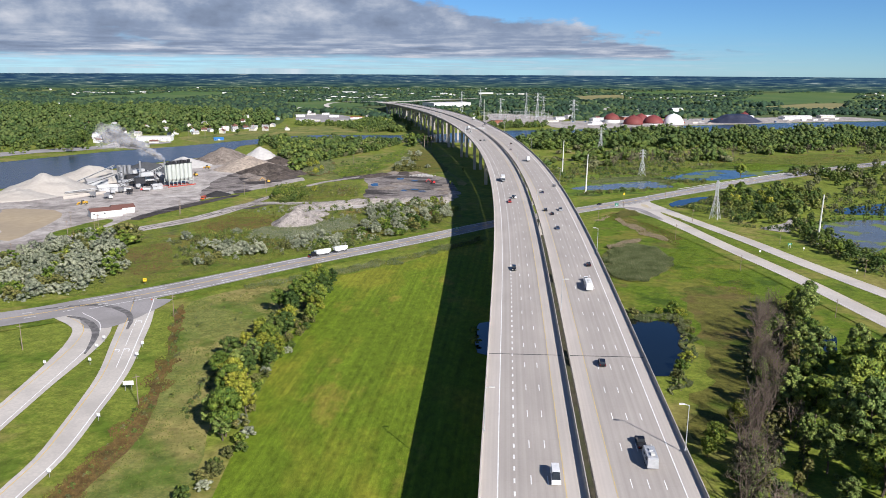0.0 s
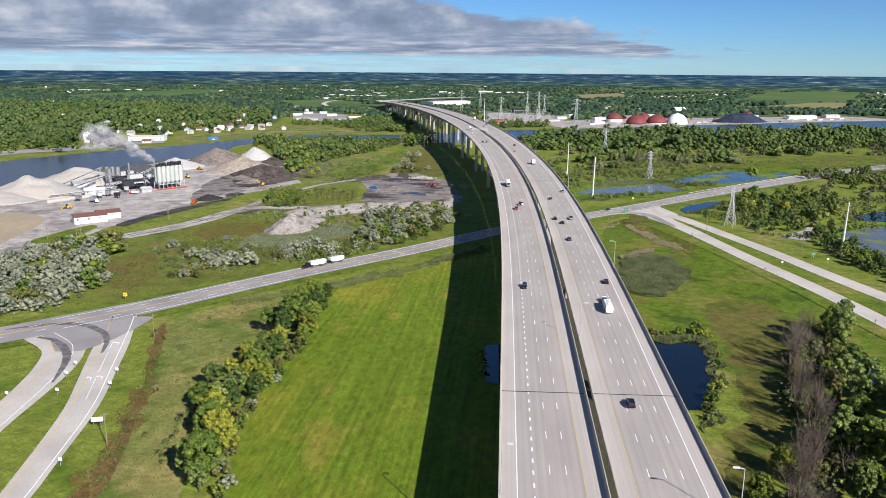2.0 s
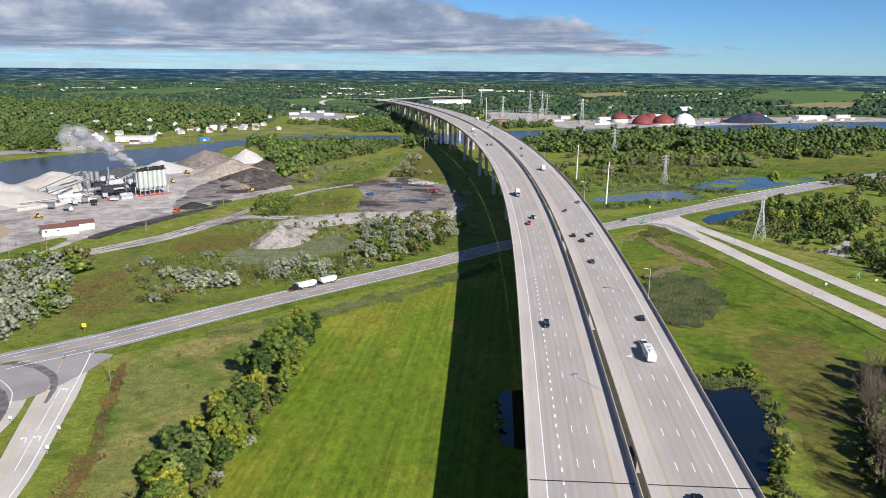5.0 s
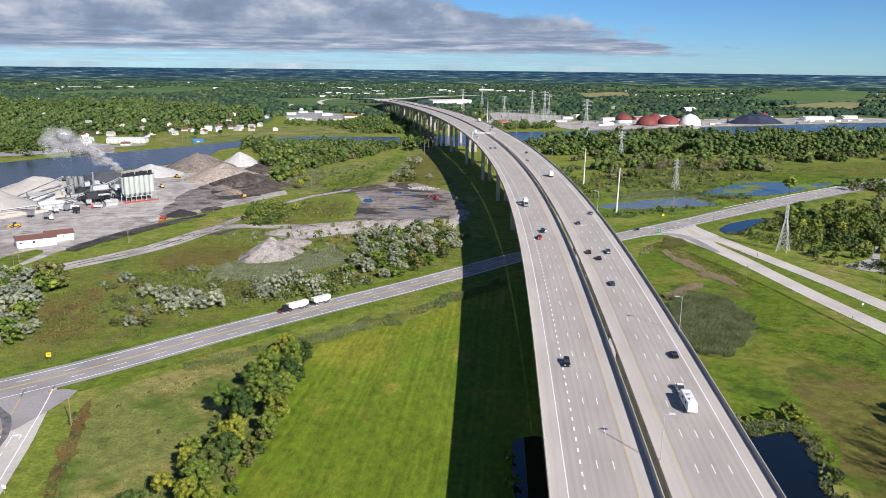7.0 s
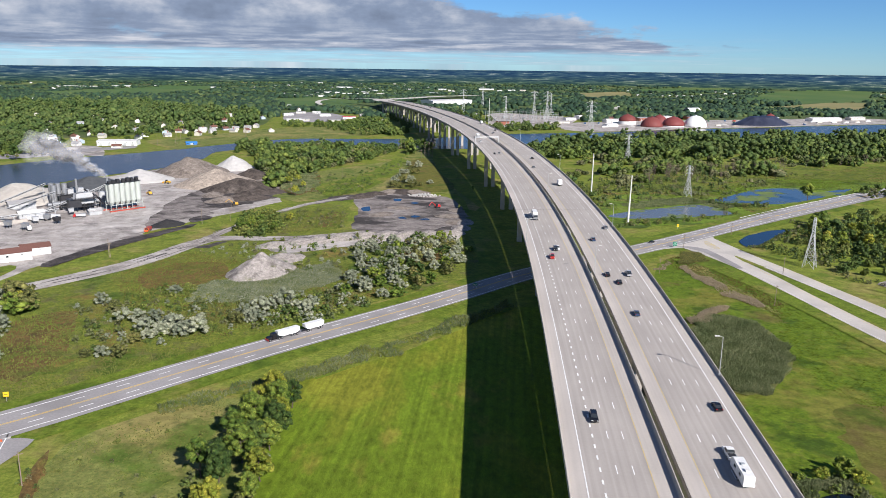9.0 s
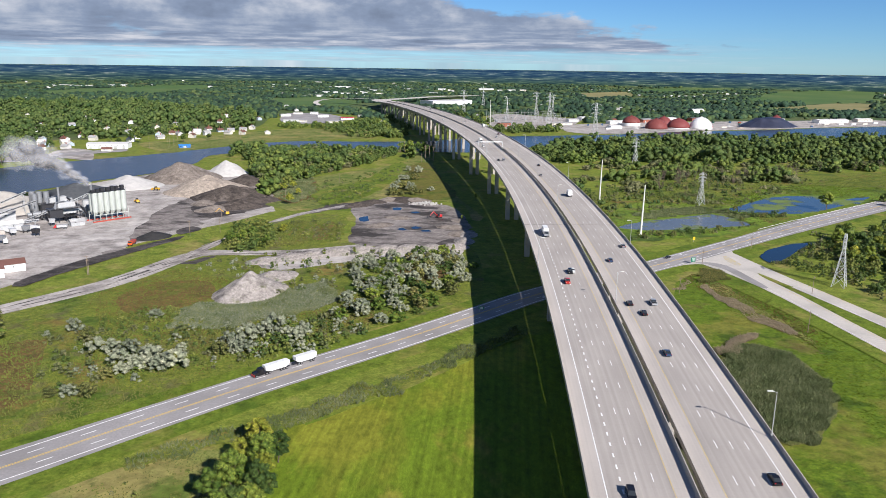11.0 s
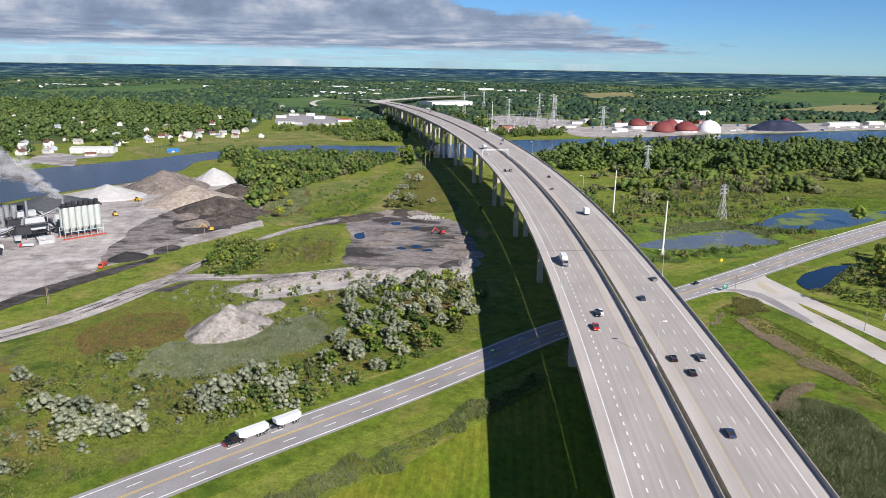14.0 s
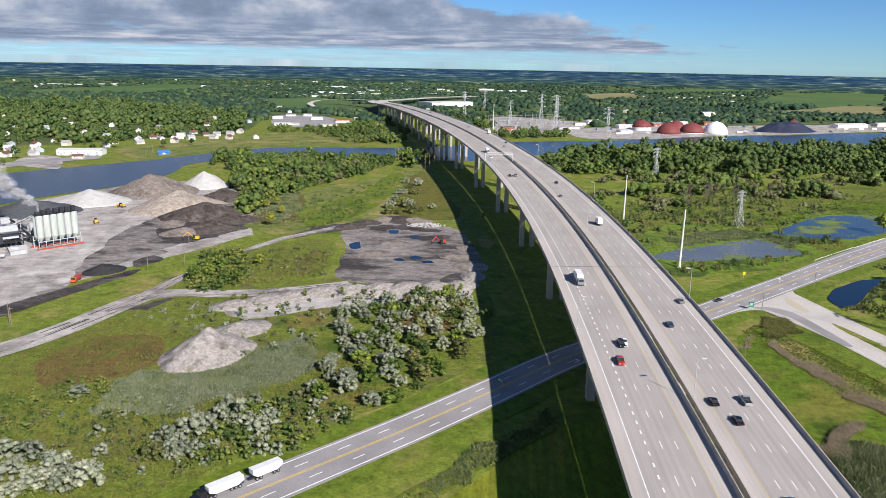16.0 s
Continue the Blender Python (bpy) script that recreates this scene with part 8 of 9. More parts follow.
for k, (x, y) in enumerate(HOUSES):
    wall, roof = (W_PALE, W_CREAM, WHITE, W_BLUE, W_CREAM)[k % 5], (ROOF_GREY, ROOF_PALE, ROOF_BROWN, ROOF_GREY)[k % 4]
    ob = works_shed(x, y, rng.uniform(8.5, 12), rng.uniform(7, 8.5), rng.uniform(2.8, 4.6), rng.uniform(0, 3.1), wall, roof, ("white house with a grey gabled roof", "cream house with a dark gabled roof", "white house with a brown gabled roof", "pale blue house with a gabled roof", "cream house with a gabled roof")[k % 5], 2.6, "house", 1)
    part("chimney", Geo().box(rng.uniform(-2, 2), 0.4, 5, 0.7, 0.7, 3.2), W_BRICK, ob)
for k, (x, y) in enumerate([(-310.3, 3035.6), (-282.9, 3193.2), (-225.0, 3308.2), (-157.8, 3333.1), (-351.5, 2869.2), (-449.0, 3451.5), (-20.2, 3380.4), (169.8, 3441.1), (-416.1, 2667.0), (-343.7, 3355.2), (-436.9, 2980.9)]):
    works_shed(x, y, rng.uniform(30, 65), rng.uniform(16, 26), 5, rng.uniform(-0.3, 0.3), WHITE, ROOF_PALE, "far white industrial hall among trees", 0.8, "industrial_hall", 2).location.z = ground_z(x, y)
ob = works_shed(-349, 1132, 14, 6, 3, 0.5, plain("blue_sheet", (0.03, 0.16, 0.45), 0.5), plain("blue_sheet_roof", (0.04, 0.20, 0.5), 0.5), "bright blue boat shed on the bank", 1.5, "boat_shed", 1)

for k, (x, y) in enumerate([(-1545.9, 3162.0), (-1516, 3176.2), (-1477.8, 3155.2), (-1435.2, 3133.9), (-1400.5, 3147.4), (-1347.3, 3225.7), (-1320.0, 3276.6), (-543.8, 3181.3), (-500.3, 3194.7), (-361.0, 3303.0), (-322.2, 3315.5), (-281.1, 3283.9), (-300.3, 2940.0), (-243.9, 2868.0), (-190.4, 2887.8), (-90.6, 2980.0), (-50.3, 2992.6), (220.7, 3326.3), (270.9, 3341.5), (320.5, 3352.1), (-965.9, 3277.6), (930.7, 2735.1), (874.1, 2681.3)]):
    ob = works_shed(x, y, rng.uniform(14, 34), rng.uniform(10, 16), rng.uniform(3.5, 6), rng.uniform(-0.3, 0.3), (WHITE, W_CREAM, WHITE)[k % 3], ROOF_PALE, "far pale hall among fields and trees", 1.0, "industrial_hall", 1)
    ob.location.z = ground_z(x, y)

# far farmsteads and houses, past counting
g, rs = Geo(), np.random.RandomState(77)
for _ in range(4000):
    y = 1500 + 2850 * rs.uniform()
    x = rs.uniform(-0.66, 0.6) * y
    if len(g.f) > 170 * 8 or math.hypot(x, y) > 3860 or noise.noise(Vector((x / 240, y / 170, 12.5))) < 0.2 or near_bridge(x, y, 50) or any(inside((x, y), c) for c in CLEAR[1:]):
        continue
    w, d, h, a, z = rs.uniform(7, 12), rs.uniform(6, 8), rs.uniform(2.5, 4), rs.uniform(-0.6, 0.6), ground_z(x, y)
    c, sn = math.cos(a), math.sin(a)
    v = [(u * w / 2, q * d / 2, t) for t in (-0.5, h) for u, q in ((-1, -1), (1, -1), (1, 1), (-1, 1))] + [(-w / 2, 0, h + 2.4), (w / 2, 0, h + 2.4)]
    g.add([(x + p * c - q * sn, y + p * sn + q * c, z + t) for p, q, t in v], [(0, 1, 5, 4), (1, 2, 6, 5), (2, 3, 7, 6), (3, 0, 4, 7), (4, 5, 9, 8), (6, 7, 8, 9), (5, 6, 9), (7, 4, 8)])
tagged(part("far_houses", g, material("far_house_paint", (0.50, 0.49, 0.47), (0.34, 0.33, 0.31), 0.05, 0.7, island=0.35)), "small pale houses scattered to the horizon", "houses", kind="stuff")

# ---- poles, pylons, lamps, signs ----
def monopole(x, y, h, lean=0.0):
    ob = thing("utility_monopole", (x, y, 0), "tall tapered pale steel transmission pole", "pole", "transmission poles")
    part("shaft", Geo().rod((0, 0, 0), (lean, 0, h), 0.75, 0.35, 12), PALEPOLE, ob)
    part("base_plate", Geo().lathe([(1.2, 0), (1.2, 0.35), (0.8, 0.4)], 12), PALEPOLE, ob)
    part("cap", Geo().lathe([(0.35, h), (0.2, h + 0.3)], 8, lean), PALEPOLE, ob)


monopole(123.5, 648.4, 34, 0.6)
monopole(122.5, 782, 34, 0.4)
monopole(*[(233.6, 448.3)][0], 31.5, 0.6)


def pylon(x, y, h, rz, w=None, arms=(0.74, 0.85, 0.95), mat=None, name="pylon"):
    """A four-legged lattice mast with cross-arms."""
    mat, w = mat or GALV, w or h * 0.2
    ob = thing(name, (x, y, 0), "galvanised steel lattice pylon in the marsh", "pylon", "pylons", rz=rz)
    lv = [0, 0.22, 0.40, 0.55, 0.68, 0.80, 0.90, 1.0]
    wd = lambda t: max(w * 0.105, w / 2 * (1 - 1.12 * t)) if t < 0.97 else w * 0.08
    corner = lambda t, k: Vector((wd(t) * (1, -1, -1, 1)[k], wd(t) * (1, 1, -1, -1)[k], h * t))
    th = 0.11
    for k in range(4):
        part("leg", Geo().tube([corner(a, k) for a in lv], th * 1.5), mat, ob)
    g = Geo()
    for a, b in zip(lv, lv[1:]):
        for k in range(4):
            g.rod(corner(a, k), corner(b, (k + 1) % 4), th, n=4)
            g.rod(corner(b, k), corner(a, (k + 1) % 4), th, n=4)
            g.rod(corner(b, k), corner(b, (k + 1) % 4), th, n=4)
    part("bracing", g, mat, ob)
    for t in arms:
        for s in (-1, 1):
            g = Geo()
            tip = Vector((s * h * 0.13, 0, h * t))
            for k in ((0, 3) if s > 0 else (1, 2)):
                g.rod(corner(t, k), tip, th, n=4)
                g.rod(corner(min(1, t + 0.05), k), tip, th, n=4)
            g.rod(tip, tip - Vector((0, 0, 1.8)), 0.1, n=4)
            part("cross_arm", g, mat, ob)


pylon(202.6, 764.5, 27, 0.3, 5.6)
pylon(203.9, 990, 33, 0.3, 6.4)
pylon(*[(197.5, 530.0)][0], 28.5, 0.9, 6.2)
pylon(206, 1234, 60, 0.2, 12)
for x, y, h in ((185, 1560, 62), (170, 1640, 60), (33, 1823, 56), (72, 1502, 50), (120, 1720, 45), (90, 2100, 55), (240, 1900, 45)):
    pylon(x, y, h, 0.3, h * 0.14) if h > 52 or x > 100 else monopole(x, y, h)


for x, y in [(-32.5, 1040.7), (-27.5, 1034.7), (-22.6, 1028.8)]:
    ob = thing("timber_pole", (x, y, 0), "tall weathered timber pole beside the bridge", "pole", "timber poles")
    part("shaft", Geo().rod((0, 0, -0.5), (0.2, 0, 17), 0.32, 0.2, 10), WOODPOLE, ob)
    part("crossbar", Geo().box(0.2, 0, 15.6, 3.2, 0.2, 0.22), WOODPOLE, ob)

# substation gantries
SUBSTEEL = plain("dull_grey_steel", (0.33, 0.335, 0.33), 0.6, 0.2)
for k in range(16):
    x0, y0 = 92 + (k % 4) * 38, 1530 + (k // 4) * 62 + (k % 4) * 20
    ob = thing("substation_gantry", (x0, y0, 0), "grey steel substation gantry with busbars", "gantry", "substation gantries", rz=0.35)
    for u in (-16, 0, 16):
        part("column", Geo().box(u, 0, 0, 0.55, 0.55, 15, taper=0.7), SUBSTEEL, ob)
        part("mast", Geo().rod((u, 0, 15), (u, 0, 20), 0.12, n=5), SUBSTEEL, ob)
    part("beam", Geo().box(0, 0, 13.6, 34, 0.45, 0.45), SUBSTEEL, ob)
    for u in (-10, -5, 5, 10):
        part("insulator", Geo().rod((u, 0, 11.5), (u, 0, 13.6), 0.22, n=6), DARKMETAL, ob)
for k in range(26):
    x, y = scatter([(90, 1510), (195, 1510), (245, 1640), (260, 1750), (125, 1880), (88, 1760)], 26, 9, 44)[k]
    ob = thing("transformer", (x, y, 0), "grey substation transformer with bushings", "transformer", "transformers", rz=0.35)
    part("tank", Geo().box(0, 0, 0, 4, 3, rng.uniform(2.5, 4)), (SUBSTEEL, CONCRETE, TANK_GREY)[k % 3], ob)
    for u in (-1.2, 0, 1.2):
        part("bushing", Geo().rod((u, 0, 2.5), (u, 0, rng.uniform(5.5, 8)), 0.18, 0.08, 5), GALV, ob)
works_shed(100, 1540, 22, 12, 7, 0.35, W_BRICK, ROOF_DARK, "brick control house of the substation", 0.5, "control_house", 2)
works_shed(215, 1600, 40, 12, 4, 0.35, W_CREAM, ROOF_GREY, "low cream substation building", 0.8, "control_house", 2)


def deck_lamp(s, off, side):
    """A lamp post on the barrier; its arm reaches over the carriageway."""
    p = deck_at(s, off, 0.9)
    ob = thing("street_lamp", p, "slim grey lamp post on the bridge barrier", "street lamp", "bridge lamps", rz=deck_heading(s))
    part("pole", Geo().rod((0, 0, 0), (0, 0, 11), 0.13, 0.08, 8), GALV, ob)
    part("bracket", Geo().box(0, 0, -0.2, 0.5, 0.5, 0.35), GALV, ob)
    part("arm", Geo().rod((0, 0, 10.9), (side * 1.2, 0, 11.2), 0.07, n=6), GALV, ob)
    part("lamp_head", Geo().box(side * 1.6, 0, 11.1, 1.3, 0.5, 0.22), PALEPOLE, ob)


for s in (14, 187, 364, 540, 716, 892):
    deck_lamp(s, 23.0, -1)
for s in (20, 330, 645, 955):
    deck_lamp(s, -23.0, 1)
for s in (108, 282, 456, 632, 806):
    deck_lamp(s, 1.3, 1)


def wood_pole(x, y, h=10.0, arm=True):
    ob = thing("utility_pole", (x, y, 0), "weathered grey timber utility pole", "pole", "utility poles")
    part("shaft", Geo().rod((0, 0, 0), (0.1, 0, h), 0.17, 0.11, 8), WOODPOLE, ob)
    if arm:
        part("crossarm", Geo().box(0.1, 0, h - 0.9, 2.2, 0.14, 0.16, 0.6), WOODPOLE, ob)


for x, y in [(-98.4, 209.8), (-118.5, 297.9), (-162.1, 257.0), (-197.9, 533.7), (-174.8, 625.8), (-168.3, 674.7), (-247.1, 463.0), (-258.2, 490.1), (-233.7, 472.3), (-232.7, 475.9), (-245.0, 395.7), (147.4, 458.5), (176.0, 514.6), (210.5, 449.2), (160.2, 382.2), (172.1, 303.1), (222.4, 372.4), (108.1, 512.3)] + [(-198.6, 533.8), (-158.8, 638.0), (-108.7, 852.3), (-138.5, 751.5), (-125.5, 752.5), (139.6, 571.7), (183.7, 611.2), (-36.1, 1014.4), (-31.9, 1014.9)]:
    wood_pole(x, y, rng.uniform(8.5, 11))
for x, y in [(-68.6, 1108.4), (-65.3, 1108.8), (-60.7, 1109.4), (-450.7, 1312.9), (-370.2, 1138.0), (-366.5, 1121.4), (-369.2, 1150.0), (-397.0, 1244.3), (-296.5, 1211.5), (-331.7, 1255.0), (-389.4, 1118.2), (-387.8, 1283.5)]:
    wood_pole(x, y, 15)


def road_sign(x, y, w, h, top, rz, face, label, posts=1, bars=0, bar_mat=None):
    ob = thing("road_sign", (x, y, 0), label, "road sign", "road signs", rz=rz)
    for k in range(posts):
        part("post", Geo().box((k - (posts - 1) / 2) * w * 0.6, 0.06, 0, 0.1, 0.08, top), GALV, ob)
    b = part("board", Geo().box(0, 0, top - h, w, 0.05, h), face, ob)
    for k in range(bars):
        part("lettering_bar", Geo().box(0, -0.032, top - h * (k + 1) / (bars + 1) - 0.07, w * (0.7 - 0.12 * (k % 2)), 0.012, 0.16), bar_mat or WHITE, b)


SIGN_GREEN, SIGN_YELLOW, SIGN_WHITE = plain("green_sign_face", (0.01, 0.16, 0.09), 0.4), plain("yellow_sign_face", (0.75, 0.50, 0.02), 0.4), plain("white_sign_face", (0.75, 0.75, 0.74), 0.4)
BAR_DARK = plain("black_sign_lettering", (0.02, 0.02, 0.02), 0.5)
road_sign(*[(-106.0, 220.6)][0], 3.4, 1.5, 3.6, 3.3, SIGN_WHITE, "white road sign board on two posts", 2, 2, BAR_DARK)
road_sign(*[(134.3, 571.8)][0], 2.8, 2.6, 4.2, 0.2, SIGN_GREEN, "green direction sign at the junction", 2, 3)
road_sign(*[(-150.8, 347.6)][0], 1.7, 1.7, 3.4, 0.3, SIGN_YELLOW, "yellow warning sign by the road", 1, 1, BAR_DARK)
road_sign(*[(153.3, 628.8)][0], 1.7, 1.7, 3.4, 0.3, SIGN_YELLOW, "yellow warning sign by the road", 1, 1, BAR_DARK)
road_sign(*[(211.1, 436.9)][0], 3.2, 1.4, 3.4, 0.4, SIGN_GREEN, "small green direction sign by the side road", 2, 2)
road_sign(*[(7.2, 479.8)][0], 2.6, 1.4, 3.2, -0.4, SIGN_GREEN, "green direction sign by the main road", 2, 2)
for x, y in [(-104.1, 165.7), (-106.0, 198.5), (-114.8, 249.3), (-117.4, 260.9), (-129.7, 243.4), (-133.7, 257.6), (-135.0, 266.8), (-144.7, 240.5)]:
    road_sign(x, y, 1.2, 1.1, 2.6, 3.0, SIGN_WHITE, "small white sign beside the slip road", 1, 1, BAR_DARK)
for x, y in [(216.5, 429.6), (221.2, 378.0), (186.9, 421.6), (214.2, 441.5)]:
    road_sign(x, y, 1.2, 1.0, 2.4, 0.2, SIGN_WHITE, "small white sign beside the side road", 1, 1, BAR_DARK)
g = thing("traffic_barrel", (*[(-136.9, 320.5)][0], 0), "orange and white traffic barrel", "barrel")
part("drum", Geo().lathe([(0.34, 0), (0.30, 0.5), (0.26, 1.0)], 12), ORANGE, g)
part("band", Geo().lathe([(0.325, 0.35), (0.31, 0.5)], 12), WHITE, g)

# gantry over the left carriageway far ahead
s0 = 700
ob = thing("sign_gantry", deck_at(s0, -MID, 0), "steel truss sign gantry over the carriageway", "gantry", rz=deck_heading(s0))
for u in (-11, 11):
    part("column", Geo().box(u, 0, 0, 0.5, 0.5, 7.6), GALV, ob)
g = Geo()
for z in (6.4, 7.6):
    for v in (-0.5, 0.5):
        g.rod((-11, v, z), (11, v, z), 0.09, n=5)
for k in range(12):
    g.rod((-11 + k * 22 / 12, -0.5, 6.4), (-11 + (k + 1) * 22 / 12, -0.5, 7.6), 0.06, n=4)
part("truss", g, GALV, ob)


def guardrail(road, s0, s1, off, label="pale steel guardrail beside the main road"):
    """A W-beam on short posts, beam and posts apart."""
    ob = thing("guardrail", road.at(s0, off, 0), label, "guardrail")
    o, g, s = ob.location.copy(), Geo(), s0
    pts = []
    while s < s1:
        pts.append(road.at(s, off, 0) - o)
        part("post", Geo().box(*(pts[-1] + Vector((0, 0, -0.3)))[:2], -0.4, 0.15, 0.2, 1.1), WOODPOLE, ob)
        s += 4.0
    prof = [(0.0, 0.45), (0.07, 0.52), (0.0, 0.6), (0.07, 0.68), (0.0, 0.75), (-0.03, 0.6)]
    h0 = road.heading(s0)
    c, sn = math.cos(h0), math.sin(h0)
    rows = [[p + Vector((a * c, a * sn, z)) for a, z in prof + prof[:1]] for p in pts]
    b = new("beam", strip_mesh("beam", rows, PALEPOLE))
    b.parent = ob


def road_s(x, y):
    return min(range(0, int(L0)), key=lambda q: (cross_road.at(q, 0).to_2d() - Vector((x, y))).length)


GR = [(205.8, 671.3), (252.7, 707.7)]
guardrail(cross_road, road_s(*GR[0]), road_s(*GR[1]), -11.5)
GR = [(259.3, 693.0), (361.2, 785.5)]
guardrail(cross_road, road_s(*GR[0]), road_s(*GR[1]), -10.8)

# ---- vehicles ----
PAINTS = {"black": plain("black_car_paint", (0.012, 0.012, 0.014), 0.25), "white": plain("white_car_paint", (0.78, 0.78, 0.77), 0.3), "red": plain("red_car_paint", (0.42, 0.02, 0.02), 0.3),
          "blue": plain("dark_blue_car_paint", (0.03, 0.06, 0.12), 0.28), "grey": plain("grey_car_paint", (0.22, 0.23, 0.24), 0.3), "silver": plain("silver_car_paint", (0.55, 0.56, 0.57), 0.3, 0.5)}


def slab(profile, half, tuck=0.0):
    """A side outline of (y, z) given width, drawn in towards the top."""
    zs = [p[1] for p in profile]
    lo, hi = min(zs), max(zs)
    n, v = len(profile), []
    for s in (-1, 1):
        v += [(s * (half - tuck * (z - lo) / (hi - lo)), y, z) for y, z in profile]
    g = Geo()
    return g.add(v, [(i, n + i, n + (i + 1) % n, (i + 1) % n) for i in range(n)] + [tuple(range(n)), tuple(range(2 * n - 1, n - 1, -1))])


def car_parts(ob, shape, paint):
    p = PAINTS[paint]
    if shape == "pickup":
        low = [(-2.8, 0.45), (-2.75, 1.1), (-0.6, 1.12), (1.2, 1.15), (2.6, 1.05), (2.85, 0.85), (2.85, 0.4)]
        top, half = [(-0.7, 1.1), (-0.55, 1.85), (0.75, 1.88), (1.5, 1.15)], 1.0
    elif shape == "van":
        low = [(-2.8, 0.4), (-2.85, 1.2), (1.9, 1.25), (2.6, 1.1), (2.8, 0.8), (2.8, 0.4)]
        top, half = [(-2.82, 1.15), (-2.75, 2.45), (1.1, 2.5), (2.2, 1.2)], 1.0
    elif shape == "suv":
        low = [(-2.3, 0.42), (-2.35, 1.0), (1.0, 1.06), (2.2, 0.98), (2.4, 0.75), (2.4, 0.38)]
        top, half = [(-2.3, 1.0), (-2.05, 1.68), (0.4, 1.72), (1.2, 1.05)], 0.95
    else:
        low = [(-2.3, 0.35), (-2.35, 0.85), (-1.5, 0.95), (1.0, 0.92), (2.2, 0.8), (2.4, 0.6), (2.35, 0.3)]
        top, half = [(-1.7, 0.93), (-0.9, 1.42), (0.3, 1.44), (1.2, 0.92)], 0.92
    part("body", slab(low, half, 0.06), p, ob)
    part("glasshouse", slab(top, half - 0.08, 0.2), GLASS, ob)
    roof = [(y * 0.93, z) for y, z in (top[1], top[2])]
    part("roof", slab([(top[1][0] + 0.05, top[1][1] - 0.10), (top[1][0], top[1][1] + 0.03), (top[2][0], top[2][1] + 0.03), (top[2][0] + 0.05, top[2][1] - 0.10)], half - 0.2), p, ob)
    if shape == "van":
        part("side_panel", slab([(-2.78, 1.2), (-2.70, 2.46), (0.0, 2.47), (0.0, 1.2)], half - 0.03, 0.15), p, ob)
    if shape == "pickup":
        part("bed", Geo().box(0, -1.75, 0.9, 1.75, 1.9, 0.235), DARKMETAL, ob, "open black bed liner")
    for s in (-1, 1):
        part("headlight", Geo().box(s * half * 0.68, low[-2][0] - 0.06, 0.66, 0.42, 0.14, 0.16), LAMP_CLEAR, ob)
        part("tail_light", Geo().box(s * half * 0.78, low[1][0] + 0.04, 0.75, 0.28, 0.12, 0.2), LAMP_RED, ob)
        for v in (-1.45, 1.5):
            wheel(ob, s * (half - 0.1), v, 0.35, 0.24)


CAR_PROTO = {}


def vehicle(shape, paint, s, off, towards):
    """A vehicle on the bridge deck; towards: it drives towards the start of the bridge."""
    p, rz = deck_at(s, off, 0.02), deck_heading(s) + (math.pi if towards else 0)
    m = Matrix.Translation(p) @ Matrix.Rotation(rz, 4, "Z")
    key = (shape, paint)
    if key not in CAR_PROTO:
        name = {"pickup": "pickup_truck", "van": "van", "suv": "car", "sedan": "car"}[shape]
        words = {"pickup": "pickup truck with an open bed", "van": "delivery van with closed sides", "suv": "tall estate car on the carriageway", "sedan": "saloon car on the carriageway"}[shape]
        ob = thing(name, label=f"{paint} {words}", category=name.replace("_", " "), group="traffic on the bridge")
        car_parts(ob, shape, paint)
        ob.matrix_basis = m
        CAR_PROTO[key] = ob
    else:
        copy_thing(CAR_PROTO[key], m)


def box_truck(s, off, towards, length=7.5, paint="white", label="white box lorry on the bridge"):
    p, rz = deck_at(s, off, 0.02), deck_heading(s) + (math.pi if towards else 0)
    ob = thing("lorry", p, label, "lorry", "traffic on the bridge", rz=rz)
    part("cargo_box", Geo().box(0, -0.6, 1.0, 2.5, length, 2.9, taper=0.985), WHITE, ob)
    part("cab", slab([(length / 2 - 0.4, 0.6), (length / 2 + 1.7, 0.6), (length / 2 + 1.6, 1.6), (length / 2 + 1.1, 2.6), (length / 2 - 0.4, 2.7)], 1.15, 0.1), PAINTS[paint], ob)
    part("windscreen", slab([(length / 2 + 1.66, 1.6), (length / 2 + 1.68, 1.62), (length / 2 + 1.2, 2.5), (length / 2 + 1.16, 2.5)], 1.0, 0.05), GLASS, ob)
    part("chassis", Geo().box(0, 0, 0.55, 1.2, length + 2, 0.45), DARKMETAL, ob)
    for sd in (-1, 1):
        for v in (-length / 2 + 1.0, -length / 2 + 2.2, length / 2 + 0.8):
            wheel(ob, sd * 1.05, v, 0.5, 0.3)


def trailer(s, off, towards, length, label, name="caravan", paint=None):
    p, rz = deck_at(s, off, 0.02), deck_heading(s) + (math.pi if towards else 0)
    ob = thing(name, p, label, "trailer", "traffic on the bridge", rz=rz)
    h = length / 2
    part("body", slab([(-h, 0.6), (-h, 2.75), (-h + 0.3, 2.95), (h - 1.0, 3.1), (h - 0.3, 2.8), (h, 2.0), (h, 0.7)], 1.22, 0.08), paint or WHITE, ob)
    for u in (-h * 0.4, h * 0.35):
        part("window", Geo().box(0, u, 1.7, 2.46, 1.1, 0.6), GLASS, ob)
    part("roof_hatch", Geo().box(0, 0.4, 3.1, 0.8, 0.9, 0.22), GALV, ob)
    part("roof_vent", Geo().box(0.1, -h * 0.5, 3.1, 0.9, 1.0, 0.3), PALEPOLE, ob)
    part("drawbar", Geo().box(0, h + 0.5, 0.5, 0.3, 1.6, 0.15), DARKMETAL, ob)
    for sd in (-1, 1):
        for v in (-0.9, 0.1):
            wheel(ob, sd * 1.1, v, 0.38, 0.22)


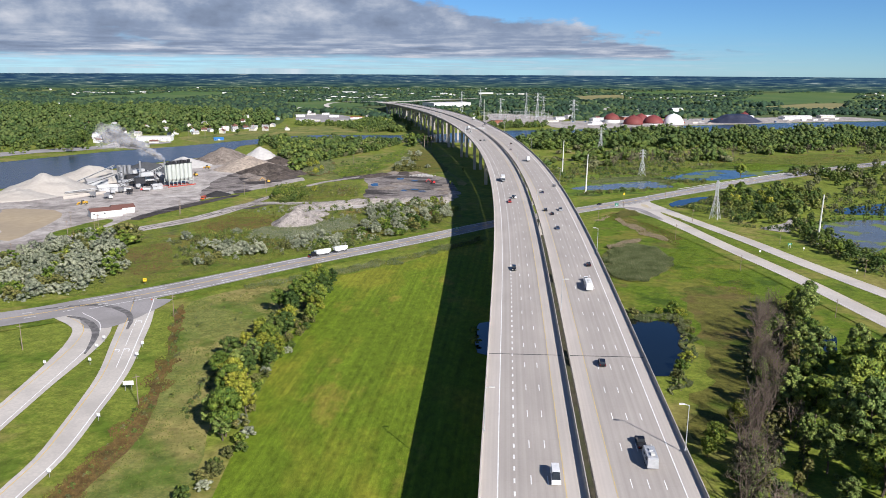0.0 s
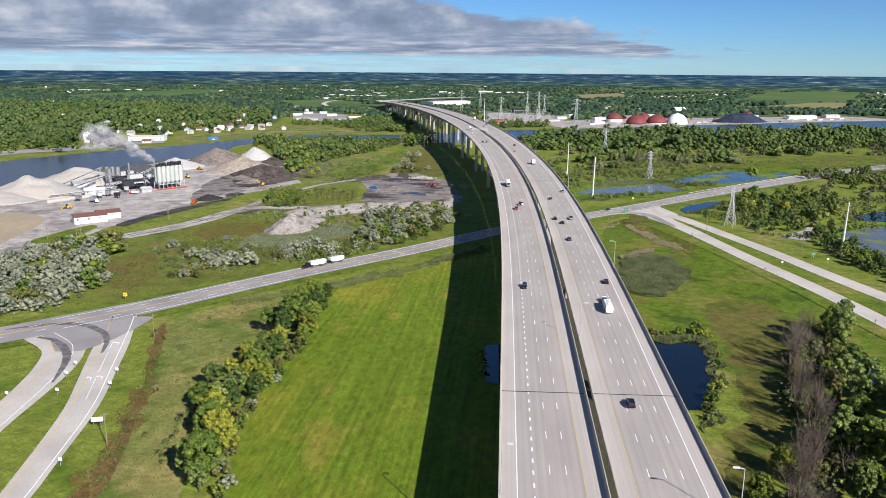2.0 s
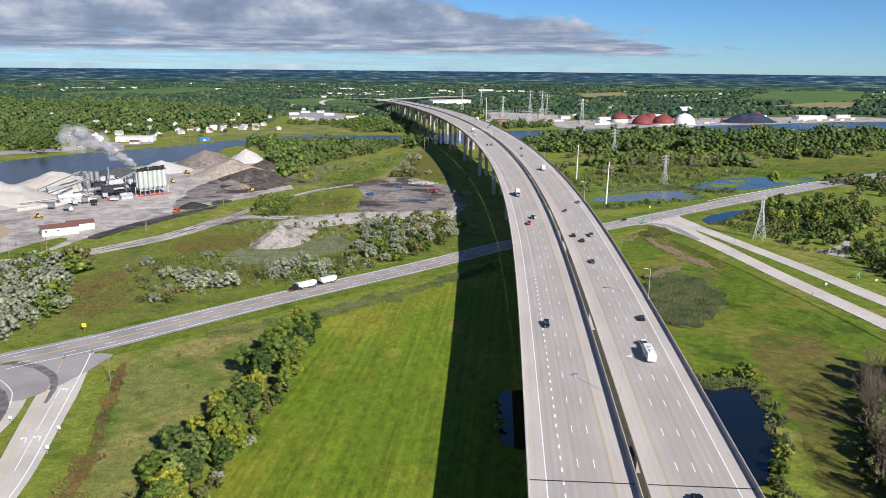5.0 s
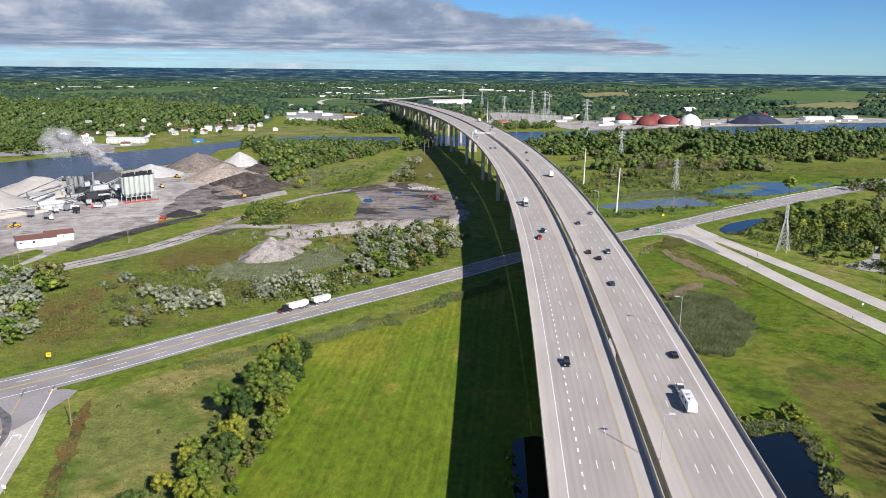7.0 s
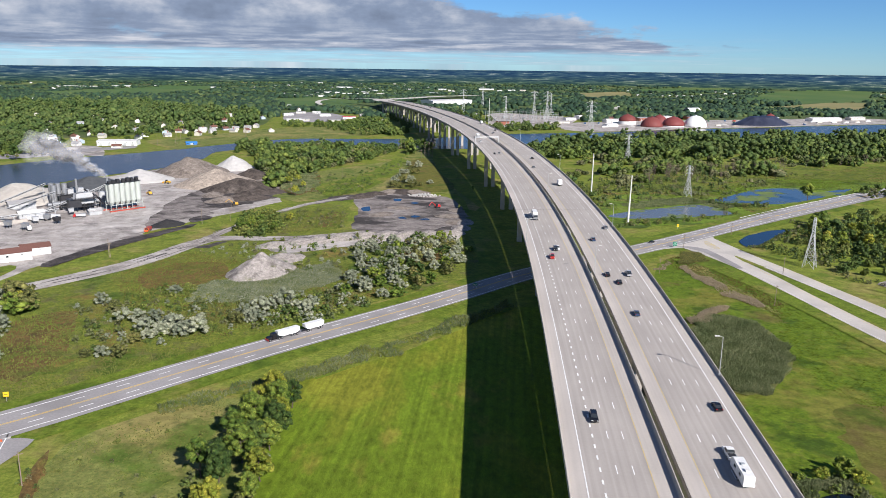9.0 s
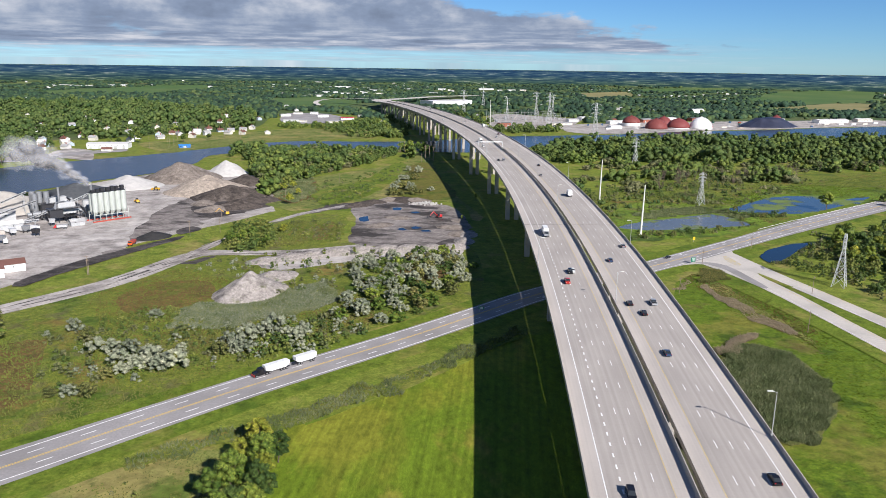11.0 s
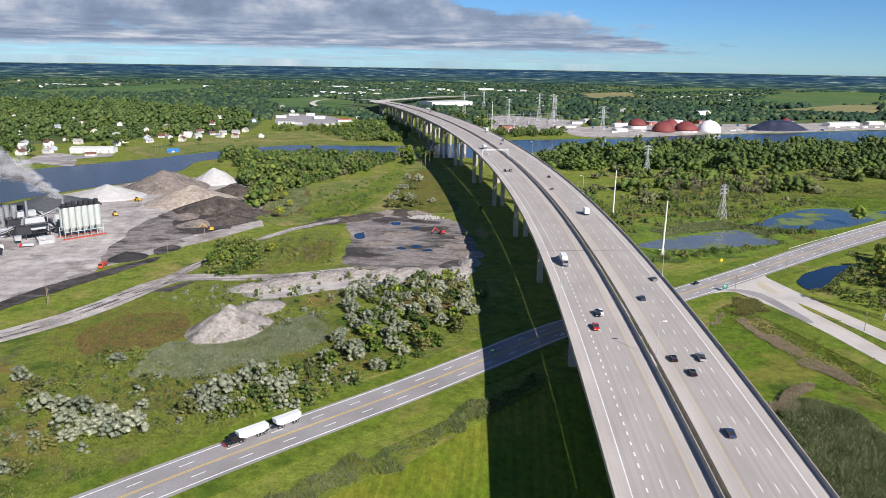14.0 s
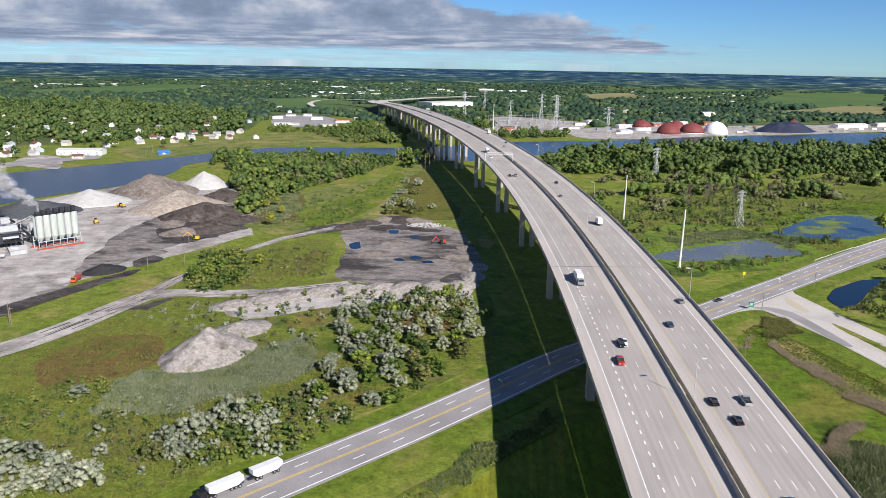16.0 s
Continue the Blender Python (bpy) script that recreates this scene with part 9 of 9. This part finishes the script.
for (s, off), shape, paint in zip([(1, -7.2), (17, 13.5), (63, 10.1)] + [(160, -14.7), (168, 17.2), (236, 9.2), (281, 6.2), (306, -13.5), (321, -9.6)], ["van", "pickup", "suv", "suv", "sedan", "sedan", "sedan", "pickup", "sedan"], ["white", "black", "black", "black", "black", "blue", "black", "red", "white"]):
    vehicle(shape, paint, s, off, off < 0)
for s, off in [(9, 14.2)]:
    trailer(s, off, False, 6.6, "silver caravan trailer behind a black pickup", paint=plain("silver_caravan_skin", (0.50, 0.51, 0.52), 0.35, 0.3))
for s, off in [(145, 13.7)]:
    vehicle("pickup", "white", s, off, False)
    trailer(s - 9.0, off, False, 9.0, "long white camping trailer behind a white pickup")
for (s, off), shape, paint in zip([(319, -10.8), (271, 9.2), (337, 8.8), (361, 19.0), (603, 12.8), (556, 6.3), (829, 18.4), (797, 10.2), (632, -14.6), (632, -10.5), (1258, 43.9), (1034, -11.8), (1329, 14.1), (1001, 12.3), (724, -14.7)], ["suv", "sedan", "sedan", "sedan", "sedan", "sedan", "sedan", "suv", "sedan", "suv", "sedan", "sedan", "suv", "sedan", "suv"], ["black", "black", "blue", "grey", "black", "grey", "black", "silver", "black", "grey", "black", "white", "black", "silver", "white"]):
    vehicle(shape, paint, s, off, off < 0)
for s, off in [(384, -14.6), (760, -12.2)]:
    box_truck(s, off, True, 8.5, "grey", "grey-cabbed white box lorry on the bridge")
for s, off in [(482, 12.9), (917, 19.0)]:
    box_truck(s, off, False, 5.5)
for s, off in [(282, 14.8), (392, -14.2)]:
    vehicle("pickup", "silver", s, off, off < 0)


def tanker_train(s, off):
    """A lorry with two white hopper trailers on the main road."""
    h = cross_road.heading(s) + math.pi
    d = Vector((-math.sin(h), math.cos(h), 0))
    p = cross_road.at(s, off, 0.02)
    ob = thing("lorry", p, "red and black lorry drawing white hopper trailers", "lorry", rz=h)
    part("bonnet", slab([(3.0, 0.6), (4.9, 0.6), (4.9, 1.7), (3.0, 1.9)], 1.1, 0.1), PAINTS["black"], ob)
    part("bumper", Geo().box(0, 4.95, 0.45, 2.3, 0.25, 0.7), PAINTS["red"], ob)
    part("cab", slab([(1.0, 0.6), (3.1, 0.6), (3.0, 1.9), (2.7, 2.9), (1.0, 3.0)], 1.2, 0.1), PAINTS["black"], ob)
    part("windscreen", slab([(3.02, 1.95), (3.06, 1.95), (2.78, 2.8), (2.74, 2.8)], 1.05, 0.05), GLASS, ob)
    part("chassis", Geo().box(0, -3, 0.6, 1.1, 14, 0.4), DARKMETAL, ob)
    part("hopper", slab([(-9.5, 1.9), (-9.6, 3.4), (0.5, 3.4), (0.4, 1.9), (-1.5, 1.1), (-8.0, 1.1)], 1.25), WHITE, ob, "white ribbed hopper body")
    for sd in (-1, 1):
        for v in (4.1, 0.0, -1.2, -6.0, -7.2, -8.4):
            wheel(ob, sd * 1.05, v, 0.52, 0.3)
    p2 = p - d * 17.0
    tr = thing("hopper_trailer", p2, "white hopper trailer behind the lorry", "trailer", rz=h)
    part("hopper", slab([(-4.5, 1.9), (-4.6, 3.4), (4.6, 3.4), (4.5, 1.9), (3.0, 1.1), (-3.0, 1.1)], 1.25), WHITE, tr)
    part("chassis", Geo().box(0, 0.6, 0.6, 1.1, 10, 0.4), DARKMETAL, tr)
    for sd in (-1, 1):
        for v in (-3.2, -2.0, 2.2, 3.4):
            wheel(tr, sd * 1.05, v, 0.52, 0.3)


S_LORRY = min(range(0, int(L0)), key=lambda q: (cross_road.at(q, -5.3) - Vector((*[(-73.3, 404.0)][0], 0.5))).length)
tanker_train(S_LORRY, -5.3)
S_CAR = min(range(0, int(L0)), key=lambda q: (cross_road.at(q, 0) - Vector((*[(119.3, 588.9)][0], 0.5))).length)
ob = thing("car", cross_road.at(S_CAR, -5.5, 0.02), "black saloon car on the main road", "car", rz=cross_road.heading(S_CAR) + math.pi)
car_parts(ob, "sedan", "black")
